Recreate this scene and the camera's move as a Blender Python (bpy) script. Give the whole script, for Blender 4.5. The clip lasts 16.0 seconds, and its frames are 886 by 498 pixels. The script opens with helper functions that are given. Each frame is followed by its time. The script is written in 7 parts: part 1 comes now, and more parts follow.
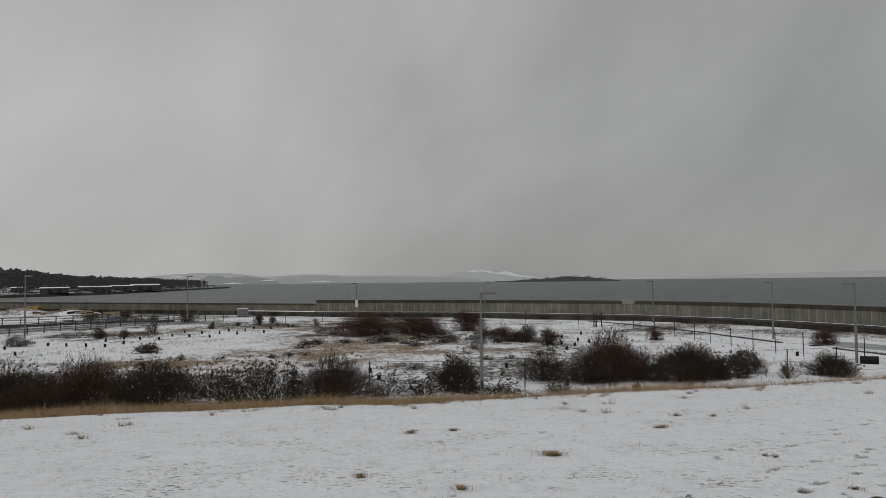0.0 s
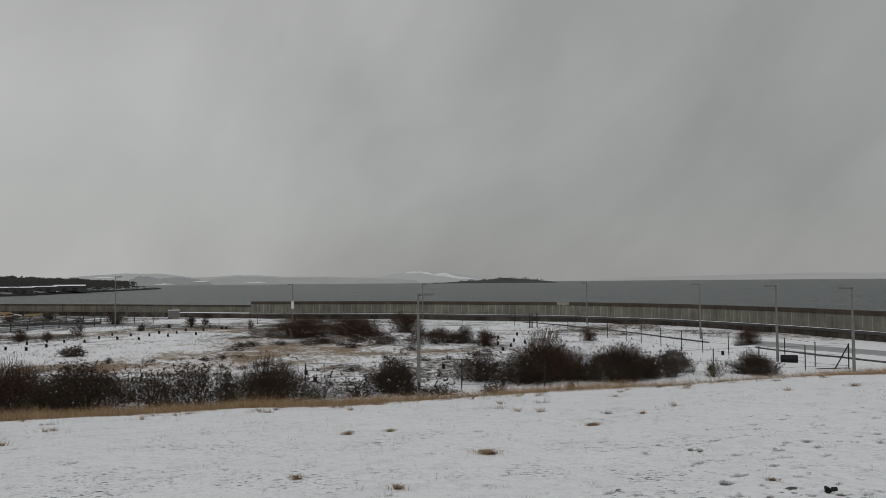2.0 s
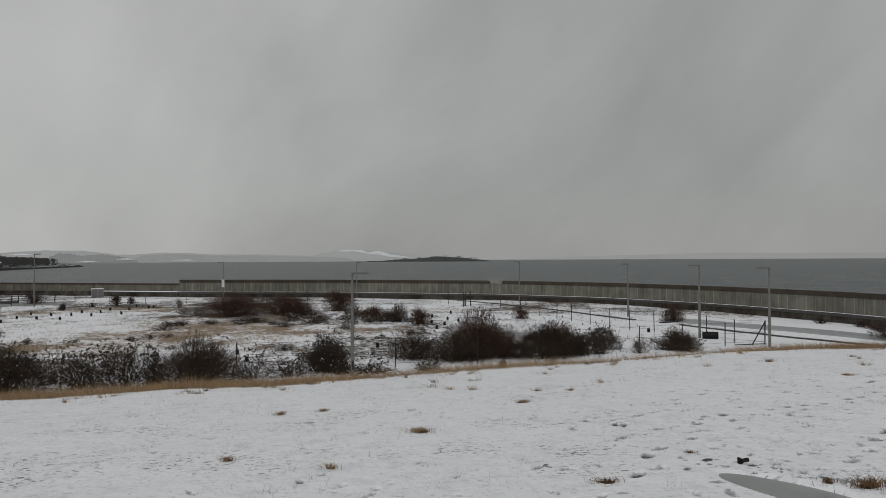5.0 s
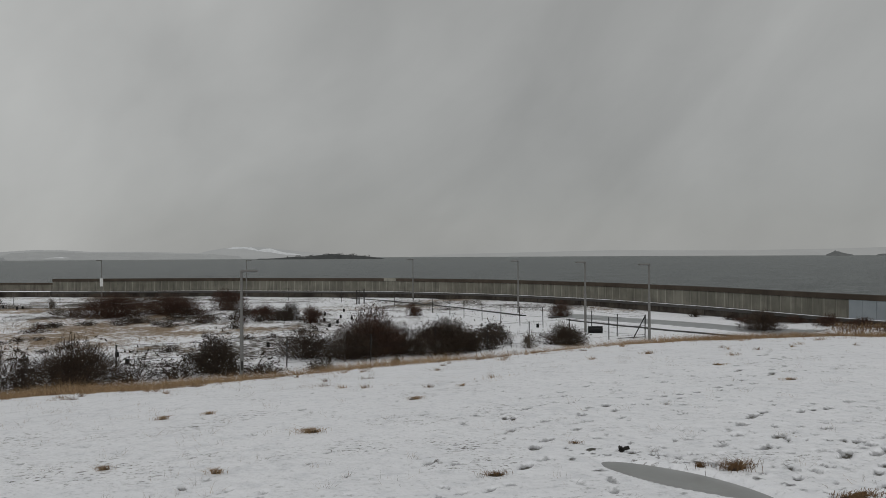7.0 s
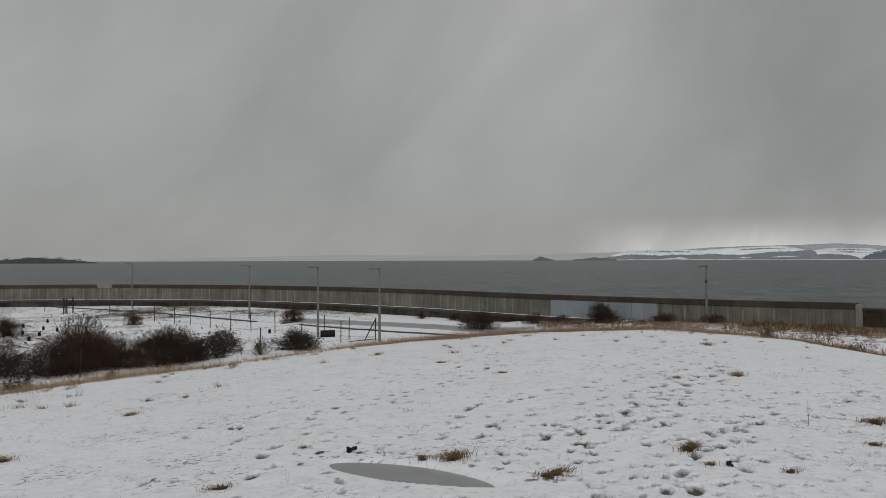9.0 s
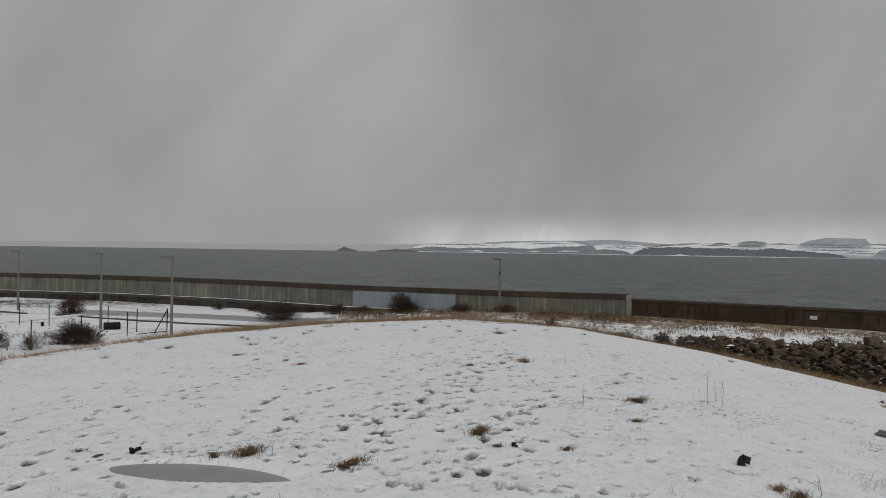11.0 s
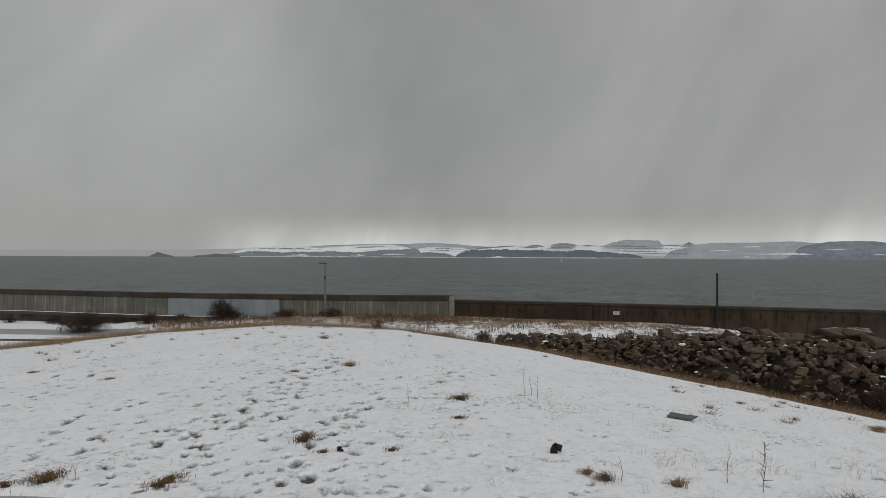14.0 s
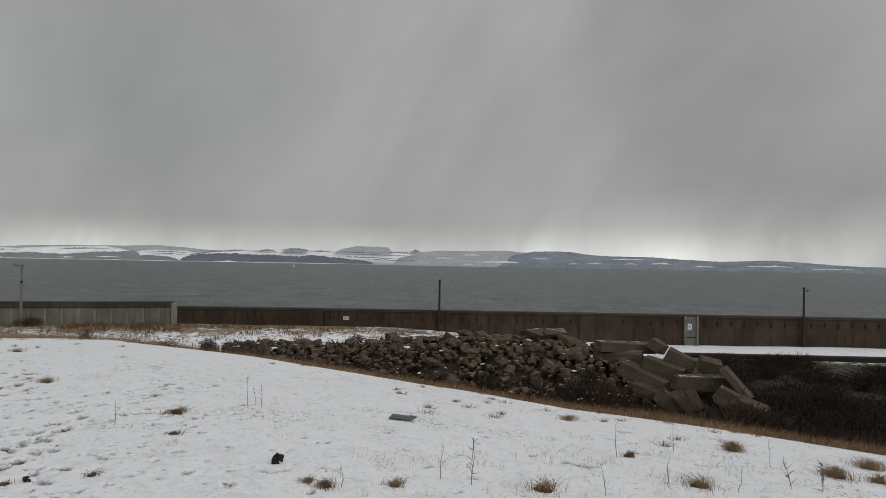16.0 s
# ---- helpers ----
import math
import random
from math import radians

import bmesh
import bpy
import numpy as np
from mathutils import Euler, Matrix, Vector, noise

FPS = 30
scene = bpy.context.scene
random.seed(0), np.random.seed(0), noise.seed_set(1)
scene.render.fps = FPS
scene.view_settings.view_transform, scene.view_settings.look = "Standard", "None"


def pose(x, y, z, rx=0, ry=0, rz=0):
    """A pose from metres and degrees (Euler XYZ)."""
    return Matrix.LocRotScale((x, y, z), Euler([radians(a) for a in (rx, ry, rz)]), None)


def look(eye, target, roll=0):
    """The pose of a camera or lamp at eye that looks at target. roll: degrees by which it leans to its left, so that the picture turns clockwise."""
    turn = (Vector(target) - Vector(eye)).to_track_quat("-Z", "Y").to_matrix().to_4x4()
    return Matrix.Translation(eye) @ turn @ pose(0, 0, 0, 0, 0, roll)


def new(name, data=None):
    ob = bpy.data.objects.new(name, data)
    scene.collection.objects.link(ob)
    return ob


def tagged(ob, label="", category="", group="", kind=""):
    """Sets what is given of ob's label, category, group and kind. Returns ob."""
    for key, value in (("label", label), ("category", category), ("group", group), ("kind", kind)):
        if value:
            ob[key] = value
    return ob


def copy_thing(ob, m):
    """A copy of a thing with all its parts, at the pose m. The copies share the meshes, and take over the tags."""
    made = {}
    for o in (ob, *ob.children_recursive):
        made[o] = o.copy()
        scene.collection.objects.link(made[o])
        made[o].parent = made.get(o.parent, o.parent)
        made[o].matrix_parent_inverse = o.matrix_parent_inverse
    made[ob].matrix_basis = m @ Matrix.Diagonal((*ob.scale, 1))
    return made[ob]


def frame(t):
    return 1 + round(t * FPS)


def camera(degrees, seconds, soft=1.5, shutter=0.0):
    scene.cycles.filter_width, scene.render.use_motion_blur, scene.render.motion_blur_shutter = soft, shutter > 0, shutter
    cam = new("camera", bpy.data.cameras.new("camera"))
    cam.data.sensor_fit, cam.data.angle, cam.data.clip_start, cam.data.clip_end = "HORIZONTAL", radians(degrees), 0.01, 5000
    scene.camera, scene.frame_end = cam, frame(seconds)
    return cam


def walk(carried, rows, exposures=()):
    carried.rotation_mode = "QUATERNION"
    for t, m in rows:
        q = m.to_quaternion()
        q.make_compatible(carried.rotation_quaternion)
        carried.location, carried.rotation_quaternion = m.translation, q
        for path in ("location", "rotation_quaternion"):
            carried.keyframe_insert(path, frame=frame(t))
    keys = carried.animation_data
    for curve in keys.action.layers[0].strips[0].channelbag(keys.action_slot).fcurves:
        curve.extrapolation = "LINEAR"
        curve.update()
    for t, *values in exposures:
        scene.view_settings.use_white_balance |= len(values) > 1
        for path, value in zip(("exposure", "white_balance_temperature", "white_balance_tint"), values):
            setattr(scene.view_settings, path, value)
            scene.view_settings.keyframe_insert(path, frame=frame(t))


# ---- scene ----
# camera: a pan by hand from the top of a mound
cam = camera(62.02, 16.0, 0.85)
EYE = 6.6
PATH = [
    (0.0, pose(-0.056, 0.098, EYE -0.014, 92.38, 0.60, 0.00)),
    (0.5, pose(-0.049, 0.097, EYE -0.015, 92.89, 0.87, -0.13)),
    (1.0, pose(-0.044, 0.059, EYE -0.017, 93.24, 0.83, -1.08)),
    (1.5, pose(-0.051, 0.052, EYE -0.011, 92.79, 0.67, -3.31)),
    (2.0, pose(-0.059, 0.033, EYE -0.016, 92.44, 0.47, -4.84)),
    (2.5, pose(-0.077, -0.007, EYE -0.010, 91.98, 0.09, -5.56)),
    (3.0, pose(-0.069, -0.008, EYE +0.013, 91.64, -0.22, -5.86)),
    (5.5, pose(-0.053, -0.016, EYE +0.008, 90.52, 0.32, -12.07)),
    (6.0, pose(-0.047, 0.001, EYE +0.002, 90.38, 0.21, -14.39)),
    (6.5, pose(-0.040, 0.004, EYE +0.010, 90.36, 0.23, -15.70)),
    (7.0, pose(-0.032, 0.001, EYE +0.007, 90.50, 0.30, -18.17)),
    (7.5, pose(-0.003, 0.025, EYE +0.002, 90.51, 0.41, -26.42)),
    (8.0, pose(0.002, 0.018, EYE -0.005, 90.60, 0.35, -32.02)),
    (10.5, pose(0.021, -0.003, EYE -0.002, 90.37, -0.54, -49.11)),
    (11.0, pose(0.023, -0.009, EYE +0.003, 90.13, -0.88, -53.86)),
    (11.5, pose(0.044, 0.000, EYE -0.009, 90.21, -0.89, -56.69)),
    (12.0, pose(0.047, -0.005, EYE -0.004, 90.12, -1.10, -60.40)),
    (12.5, pose(0.048, -0.004, EYE -0.002, 90.11, -0.97, -61.80)),
    (13.0, pose(0.055, -0.005, EYE -0.004, 90.26, -0.72, -63.19)),
    (13.5, pose(0.038, -0.013, EYE -0.002, 90.47, -0.44, -65.49)),
    (14.0, pose(0.021, -0.027, EYE +0.001, 90.54, -0.27, -67.35)),
    (14.5, pose(0.052, -0.039, EYE +0.002, 90.61, -0.29, -69.94)),
    (15.0, pose(0.059, -0.066, EYE +0.005, 90.89, -0.48, -75.10)),
    (15.5, pose(0.066, -0.080, EYE +0.010, 91.06, -1.12, -80.70)),
    (16.0, pose(0.087, -0.071, EYE +0.010, 91.19, -1.05, -87.94)),
]
walk(cam, PATH, [(0.0, -0.13), (3.0, -0.11), (8.0, -0.06), (13.0, -0.03), (14.5, 0.03), (16.0, 0.10)])

# ---------------------------------------------------------------- helpers
TAU = math.tau


def polar(az, d):
    """Ground point at an azimuth in degrees (0 is +y, positive to the left) and a distance."""
    a = radians(az)
    return -d * math.sin(a), d * math.cos(a)


def mesh_np(name, verts, quads=None, tris=None, smooth=False):
    me = bpy.data.meshes.new(name)
    verts = np.asarray(verts, np.float32)
    nq = 0 if quads is None else len(quads)
    nt = 0 if tris is None else len(tris)
    loops = np.concatenate([np.asarray(a, np.int32).ravel() for a in (quads, tris) if a is not None and len(a)])
    me.vertices.add(len(verts))
    me.vertices.foreach_set("co", verts.ravel())
    me.loops.add(len(loops))
    me.loops.foreach_set("vertex_index", loops)
    me.polygons.add(nq + nt)
    start = np.concatenate([np.arange(nq) * 4, nq * 4 + np.arange(nt) * 3]).astype(np.int32)
    me.polygons.foreach_set("loop_start", start)
    me.polygons.foreach_set("use_smooth", np.full(nq + nt, smooth))
    me.update(calc_edges=True)
    me.validate()
    return me


def obj(name, me, mat=None, parent=None, loc=None, label=""):
    ob = new(name, me)
    if mat is not None and not me.materials:
        me.materials.append(mat)
    if parent is not None:
        ob.parent = parent
    if loc is not None:
        ob.location = loc
    if label:
        ob["label"] = label
    return ob


def part(name, bm, mat, parent, label="", loc=None, smooth=False):
    me = bpy.data.meshes.new(name)
    bm.to_mesh(me)
    bm.free()
    if smooth:
        for p in me.polygons:
            p.use_smooth = True
    return obj(name, me, mat, parent, loc, label)


def box(bm, c, size, rot=None, bevel=0.0):
    m = Matrix.Translation(c) @ (rot.to_matrix().to_4x4() if rot else Matrix()) @ Matrix.Diagonal((*size, 1))
    r = bmesh.ops.create_cube(bm, size=1, matrix=m)
    if bevel:
        edges = {e for v in r["verts"] for e in v.link_edges}
        bmesh.ops.bevel(bm, geom=list(edges), offset=bevel, segments=1, affect="EDGES")
    return bm


def tube(bm, a, b, r0, r1=None, n=10):
    a, b = Vector(a), Vector(b)
    q = (b - a).to_track_quat("Z", "Y").to_matrix().to_4x4()
    m = Matrix.Translation((a + b) / 2) @ q
    bmesh.ops.create_cone(bm, cap_ends=True, segments=n, radius1=r0, radius2=r0 if r1 is None else r1, depth=(b - a).length, matrix=m)
    return bm


def polytube(pts, r, n=6):
    """One bent tube through the points."""
    pts = [Vector(p) for p in pts]
    bm = bmesh.new()
    rings = []
    for i, p in enumerate(pts):
        d = (pts[min(i + 1, len(pts) - 1)] - pts[max(i - 1, 0)]).normalized()
        q = d.to_track_quat("Z", "Y")
        rings.append([bm.verts.new(p + q @ Vector((r * math.cos(TAU * k / n), r * math.sin(TAU * k / n), 0))) for k in range(n)])
    for a, b in zip(rings[:-1], rings[1:]):
        for k in range(n):
            bm.faces.new((a[k], a[(k + 1) % n], b[(k + 1) % n], b[k]))
    bm.faces.new(rings[0][::-1])
    bm.faces.new(rings[-1])
    return bm


def prisms(p0, p1, r0, r1):
    """Three-sided tapered sticks from p0 to p1, as vertices and quads."""
    p0, p1 = np.asarray(p0, float), np.asarray(p1, float)
    n = len(p0)
    d = p1 - p0
    d /= np.maximum(np.linalg.norm(d, axis=1), 1e-6)[:, None]
    ref = np.where(np.abs(d[:, 2:3]) > 0.9, [[1.0, 0, 0]], [[0, 0, 1.0]])
    u = np.cross(d, ref)
    u /= np.linalg.norm(u, axis=1)[:, None]
    w = np.cross(d, u)
    v = np.empty((n, 6, 3))
    for k in range(3):
        c, s = math.cos(TAU * k / 3), math.sin(TAU * k / 3)
        off = u * c + w * s
        v[:, k] = p0 + off * np.reshape(r0, (-1, 1))
        v[:, k + 3] = p1 + off * np.reshape(r1, (-1, 1))
    base = (np.arange(n) * 6)[:, None]
    q = np.concatenate([base + np.array([[k, (k + 1) % 3, (k + 1) % 3 + 3, k + 3]]) for k in range(3)])
    return v.reshape(-1, 3), q


def spikes(p0, p1, r0):
    """Three-sided sticks that run to a point."""
    v, q = prisms(p0, p1, r0, r0)
    n = len(p0)
    keep = (np.arange(n) * 6)[:, None] + np.array([[0, 1, 2, 3]])
    w = v[keep.ravel()].reshape(n, 4, 3)
    w[:, 3] = p1
    t = np.concatenate([(np.arange(n) * 4)[:, None] + np.array([[k, (k + 1) % 3, 3]]) for k in range(3)])
    return w.reshape(-1, 3), t


def vnoise(x, y, scale, seed=0, octaves=3):
    """Value noise in the plane, about -1 to 1."""
    out = np.zeros(np.broadcast(x, y).shape)
    amp, tot = 1.0, 0.0
    for o in range(octaves):
        f = 2 ** o / scale
        X, Y = x * f + seed * 17.3 + o * 5.1, y * f - seed * 9.7 + o * 3.3
        ix, iy = np.floor(X), np.floor(Y)
        fx, fy = X - ix, Y - iy
        fx, fy = fx * fx * (3 - 2 * fx), fy * fy * (3 - 2 * fy)

        def h(i, j):
            v = np.sin(i * 127.1 + j * 311.7 + seed * 74.7) * 43758.5453
            return (v - np.floor(v)) * 2 - 1
        out += amp * ((h(ix, iy) * (1 - fx) + h(ix + 1, iy) * fx) * (1 - fy) + (h(ix, iy + 1) * (1 - fx) + h(ix + 1, iy + 1) * fx) * fy)
        tot += amp
        amp *= 0.5
    return out / tot


# ---------------------------------------------------------------- the lie of the land
SEA = -3.5
# how steeply the mound falls away, by azimuth: the dip of its brow in degrees
BROW_AZ = np.array([-180, -150, -119, -108, -98, -85, -80, -72, -64, -55, -46.5, -36, -30, -21, -9, 4, 18, 31, 60, 180])
BROW_DIP = np.array([11, 12, 11.8, 11.2, 10.65, 8.95, 8.2, 6.9, 5.75, 5.4, 5.6, 6.3, 6.95, 8.0, 8.85, 9.4, 9.4, 8.85, 8, 11])
# the line of the sea walls, in metres
OLD_WALL = [(-190.0, 213.0), (-103.0, 174.0), (-57.0, 153.0), (-23.4, 137.0)]
NEW_WALL = [(-23.4, 137.0), (3.0, 128.5), (28.5, 114.2), (41.2, 99.6), (48.6, 83.3), (52.4, 67.5), (53.9, 49.8), (56.4, 39.8), (59.4, 30.0), (62.0, 25.0)]
DARK_WALL = [(62.0, 25.0), (63.0, 16.0), (63.9, 3.0), (64.6, -14.0), (65.2, -36.0), (66.5, -90.0)]


def smooth_line(pts, step):
    """Points every step metres along a gently rounded line."""
    p = np.array(pts, float)
    t = np.concatenate([[0], np.cumsum(np.linalg.norm(np.diff(p, axis=0), axis=1))])
    fine = np.linspace(0, t[-1], 400)
    x, y = np.interp(fine, t, p[:, 0]), np.interp(fine, t, p[:, 1])
    k = 21
    ker = np.ones(k) / k
    px = np.convolve(np.pad(x, k // 2, mode="reflect", reflect_type="odd"), ker, "valid")
    py = np.convolve(np.pad(y, k // 2, mode="reflect", reflect_type="odd"), ker, "valid")
    s = np.concatenate([[0], np.cumsum(np.hypot(np.diff(px), np.diff(py)))])
    n = max(1, int(round(s[-1] / step)))
    q = np.linspace(0, s[-1], n + 1)
    return np.stack([np.interp(q, s, px), np.interp(q, s, py)], 1)


_shore = np.array(OLD_WALL + NEW_WALL[1:] + DARK_WALL[1:])
_shore_az = np.degrees(np.arctan2(-_shore[:, 0], _shore[:, 1]))
_shore_d = np.hypot(_shore[:, 0], _shore[:, 1])
_order = np.argsort(_shore_az)


def height(x, y):
    x, y = np.asarray(x, float), np.asarray(y, float)
    d = np.hypot(x, y)
    az = np.degrees(np.arctan2(-x, y))
    dip = np.tan(np.radians(np.interp(az, BROW_AZ, BROW_DIP)))
    a = dip ** 2 / 6.6
    hill = 4.95 - a * d * d
    fade = np.clip((d - 8) / 20, 0, 1)
    hill = hill + 0.10 * vnoise(x, y, 6, 3) * fade + 0.015 * vnoise(x, y, 1.1, 4)
    flat = 0.13 * vnoise(x, y, 14, 1) + 0.05 * vnoise(x, y, 3, 2)
    # the low bank with thickets beyond the hollow, and the heaps by the old wall
    flat = flat + 0.55 * np.exp(-(((x + 3) / 11) ** 2 + ((y - 88) / 4.5) ** 2))
    flat = flat + 0.7 * np.exp(-(((x + 62) / 16) ** 2 + ((y - 140) / 7) ** 2)) + 1.3 * np.exp(-(((x + 76) / 5) ** 2 + ((y - 152) / 4) ** 2)) + 1.4 * np.exp(-(((x + 92) / 6) ** 2 + ((y - 160) / 4) ** 2))
    # the ground climbs to the foot of the wall east of the mound
    wall_d = np.interp(az, _shore_az[_order], _shore_d[_order], left=400.0, right=500.0)
    u = np.clip((d - 47) / (wall_d - 50), 0, 1)
    flat = flat + 1.15 * u * u * (3 - 2 * u) * np.interp(az, [-102, -90, -84, -58, -50, -42], [0, 0.6, 1, 1, 0.7, 0.0])
    k = 0.5
    m = np.maximum(hill, flat)
    z = m + k * np.log(np.exp((hill - m) / k) + np.exp((flat - m) / k)) - 0.0
    z = np.where(hill - flat > 2.5, hill, z)
    z = np.where(flat - hill > 2.5, flat, z)
    # beyond the walls the shore falls under the sea
    wall = np.interp(az, _shore_az[_order], _shore_d[_order], left=400.0, right=500.0)
    inside = (az > -127) & (az < 62)
    out = np.clip((d - wall - 1.0) / 8, 0, 1)
    return np.where(inside, z * (1 - out) + (SEA - 3) * out, z)


def gz(x, y):
    return float(height(x, y))


# ---------------------------------------------------------------- world and light
sun_az, sun_el = 150.0, 38.0        # behind the camera, veiled
world = bpy.data.worlds.new("overcast")
scene.world = world
world.use_nodes = True
nt = world.node_tree
nt.nodes.clear()


def wn(kind, **kw):
    n = nt.nodes.new(kind)
    for k, v in kw.items():
        n.inputs[k].default_value = v
    return n


def wmath(op, a, b=None, clamp=False):
    n = nt.nodes.new("ShaderNodeMath")
    n.operation, n.use_clamp = op, clamp
    for i, v in enumerate((a, b)):
        if v is None:
            continue
        if isinstance(v, (int, float)):
            n.inputs[i].default_value = v
        else:
            nt.links.new(v, n.inputs[i])
    return n.outputs[0]


def wrange(v, a, b, c, d, smooth=True):
    n = nt.nodes.new("ShaderNodeMapRange")
    n.interpolation_type = "SMOOTHSTEP" if smooth else "LINEAR"
    nt.links.new(v, n.inputs["Value"])
    for k, x in zip(("From Min", "From Max", "To Min", "To Max"), (a, b, c, d)):
        n.inputs[k].default_value = x
    return n.outputs["Result"]


def wdot(vec, az, el):
    n = nt.nodes.new("ShaderNodeVectorMath")
    n.operation = "DOT_PRODUCT"
    nt.links.new(vec, n.inputs[0])
    a, e = radians(az), radians(el)
    n.inputs[1].default_value = (-math.sin(a) * math.cos(e), math.cos(a) * math.cos(e), math.sin(e))
    return n.outputs["Value"]


tc = nt.nodes.new("ShaderNodeTexCoord")
direction = tc.outputs["Generated"]
sep = nt.nodes.new("ShaderNodeSeparateXYZ")
nt.links.new(direction, sep.inputs[0])
up = sep.outputs["Z"]


azim = wmath("ARCTAN2", sep.outputs["X"], sep.outputs["Y"])      # to the right of +y, in radians


def cloud(theta, along, across, size, detail, rough=0.5, warp=0.0):
    """Noise drawn out along streaks that lean by theta degrees from level."""
    c, s = math.cos(radians(theta)), math.sin(radians(theta))
    u = wmath("ADD", wmath("MULTIPLY", azim, c * along), wmath("MULTIPLY", up, s * along))
    v = wmath("ADD", wmath("MULTIPLY", azim, -s * across), wmath("MULTIPLY", up, c * across))
    m = nt.nodes.new("ShaderNodeCombineXYZ")
    nt.links.new(u, m.inputs[0])
    nt.links.new(v, m.inputs[1])
    m.inputs[2].default_value = size * 0.37
    n = nt.nodes.new("ShaderNodeTexNoise")
    n.inputs["Scale"].default_value, n.inputs["Detail"].default_value, n.inputs["Roughness"].default_value = size, detail, rough
    n.inputs["Distortion"].default_value = warp
    nt.links.new(m.outputs[0], n.inputs["Vector"])
    return n.outputs["Fac"]


broad = cloud(48, 1.0, 1.7, 1.9, 5, 0.5, 0.5)
streak = cloud(52, 1.0, 2.2, 3.4, 3, 0.5, 0.6)
wisp = cloud(28, 1.0, 1.5, 7.0, 5, 0.55, 0.5)
falls = cloud(76, 0.4, 1.0, 10.0, 4, 0.5, 0.5)
val = wmath("ADD", 0.337, wmath("MULTIPLY", wmath("SUBTRACT", broad, 0.5), 0.20))
val = wmath("ADD", val, wmath("MULTIPLY", wmath("SUBTRACT", streak, 0.5), 0.055))
val = wmath("ADD", val, wmath("MULTIPLY", wmath("SUBTRACT", wisp, 0.5), 0.055))
# a lighter sky low down to the left of the shower, and gaps of light under its edge to the right
val = wmath("ADD", val, wrange(wdot(direction, 36, 3), 0.80, 1.0, 0.0, 0.15))
low = wrange(up, 0.0, 0.06, 1.0, 0.0)
high = wrange(up, 0.0, 0.11, 1.0, 0.0)
gaps = wmath("MULTIPLY", wrange(wdot(direction, -84, 1), 0.80, 0.93, 0.0, 0.26), low)
gaps = wmath("ADD", gaps, wmath("MULTIPLY", wrange(wdot(direction, -108, 2), 0.955, 0.999, 0.0, 0.19), high))
gaps = wmath("ADD", gaps, wmath("MULTIPLY", wrange(wdot(direction, -58, 1), 0.985, 0.999, 0.0, 0.16), low))
val = wmath("ADD", val, wmath("MULTIPLY", gaps, wrange(falls, 0.3, 0.72, 0.55, 1.2)))
# broad lighter and heavier parts of the cloud
for c_az, c_el, c_from, c_amount in ((5, 15, 0.955, 0.075), (-12, 19, 0.965, 0.035), (-42, 16, 0.965, 0.04), (-67, 15, 0.965, -0.05), (-113, 14, 0.955, -0.075)):
    val = wmath("ADD", val, wrange(wdot(direction, c_az, c_el), c_from, 1.0, 0.0, c_amount))
# thinner cloud behind the camera and overhead
back = wrange(wdot(direction, sun_az, sun_el), -0.1, 1.0, 0.0, 0.36)
val = wmath("ADD", val, back)
tint = nt.nodes.new("ShaderNodeCombineColor")
for i, f in enumerate((0.989, 1.001, 0.980)):
    nt.links.new(wmath("MULTIPLY", val, f), tint.inputs[i])
sky = nt.nodes.new("ShaderNodeTexSky")
sky.sky_type, sky.sun_disc = "NISHITA", False
sky.sun_elevation, sky.sun_rotation = radians(sun_el), radians(-sun_az)
bg_sky = nt.nodes.new("ShaderNodeBackground")
nt.links.new(sky.outputs[0], bg_sky.inputs[0])
bg_sky.inputs[1].default_value = 0.08
bg_cloud = nt.nodes.new("ShaderNodeBackground")
nt.links.new(tint.outputs[0], bg_cloud.inputs[0])
bg_cloud.inputs[1].default_value = 1.0
mix = nt.nodes.new("ShaderNodeMixShader")
mix.inputs[0].default_value = 0.97
nt.links.new(bg_sky.outputs[0], mix.inputs[1])
nt.links.new(bg_cloud.outputs[0], mix.inputs[2])
wout = nt.nodes.new("ShaderNodeOutputWorld")
nt.links.new(mix.outputs[0], wout.inputs[0])

lamp = bpy.data.lights.new("sun", "SUN")
lamp.energy, lamp.angle, lamp.color = 0.38, radians(30), (1.0, 0.98, 0.95)
sun = new("sun", lamp)
_sx, _sy = polar(sun_az, math.cos(radians(sun_el)))
sun.matrix_world = look((_sx * 50, _sy * 50, 50 * math.sin(radians(sun_el))), (0, 0, 0))


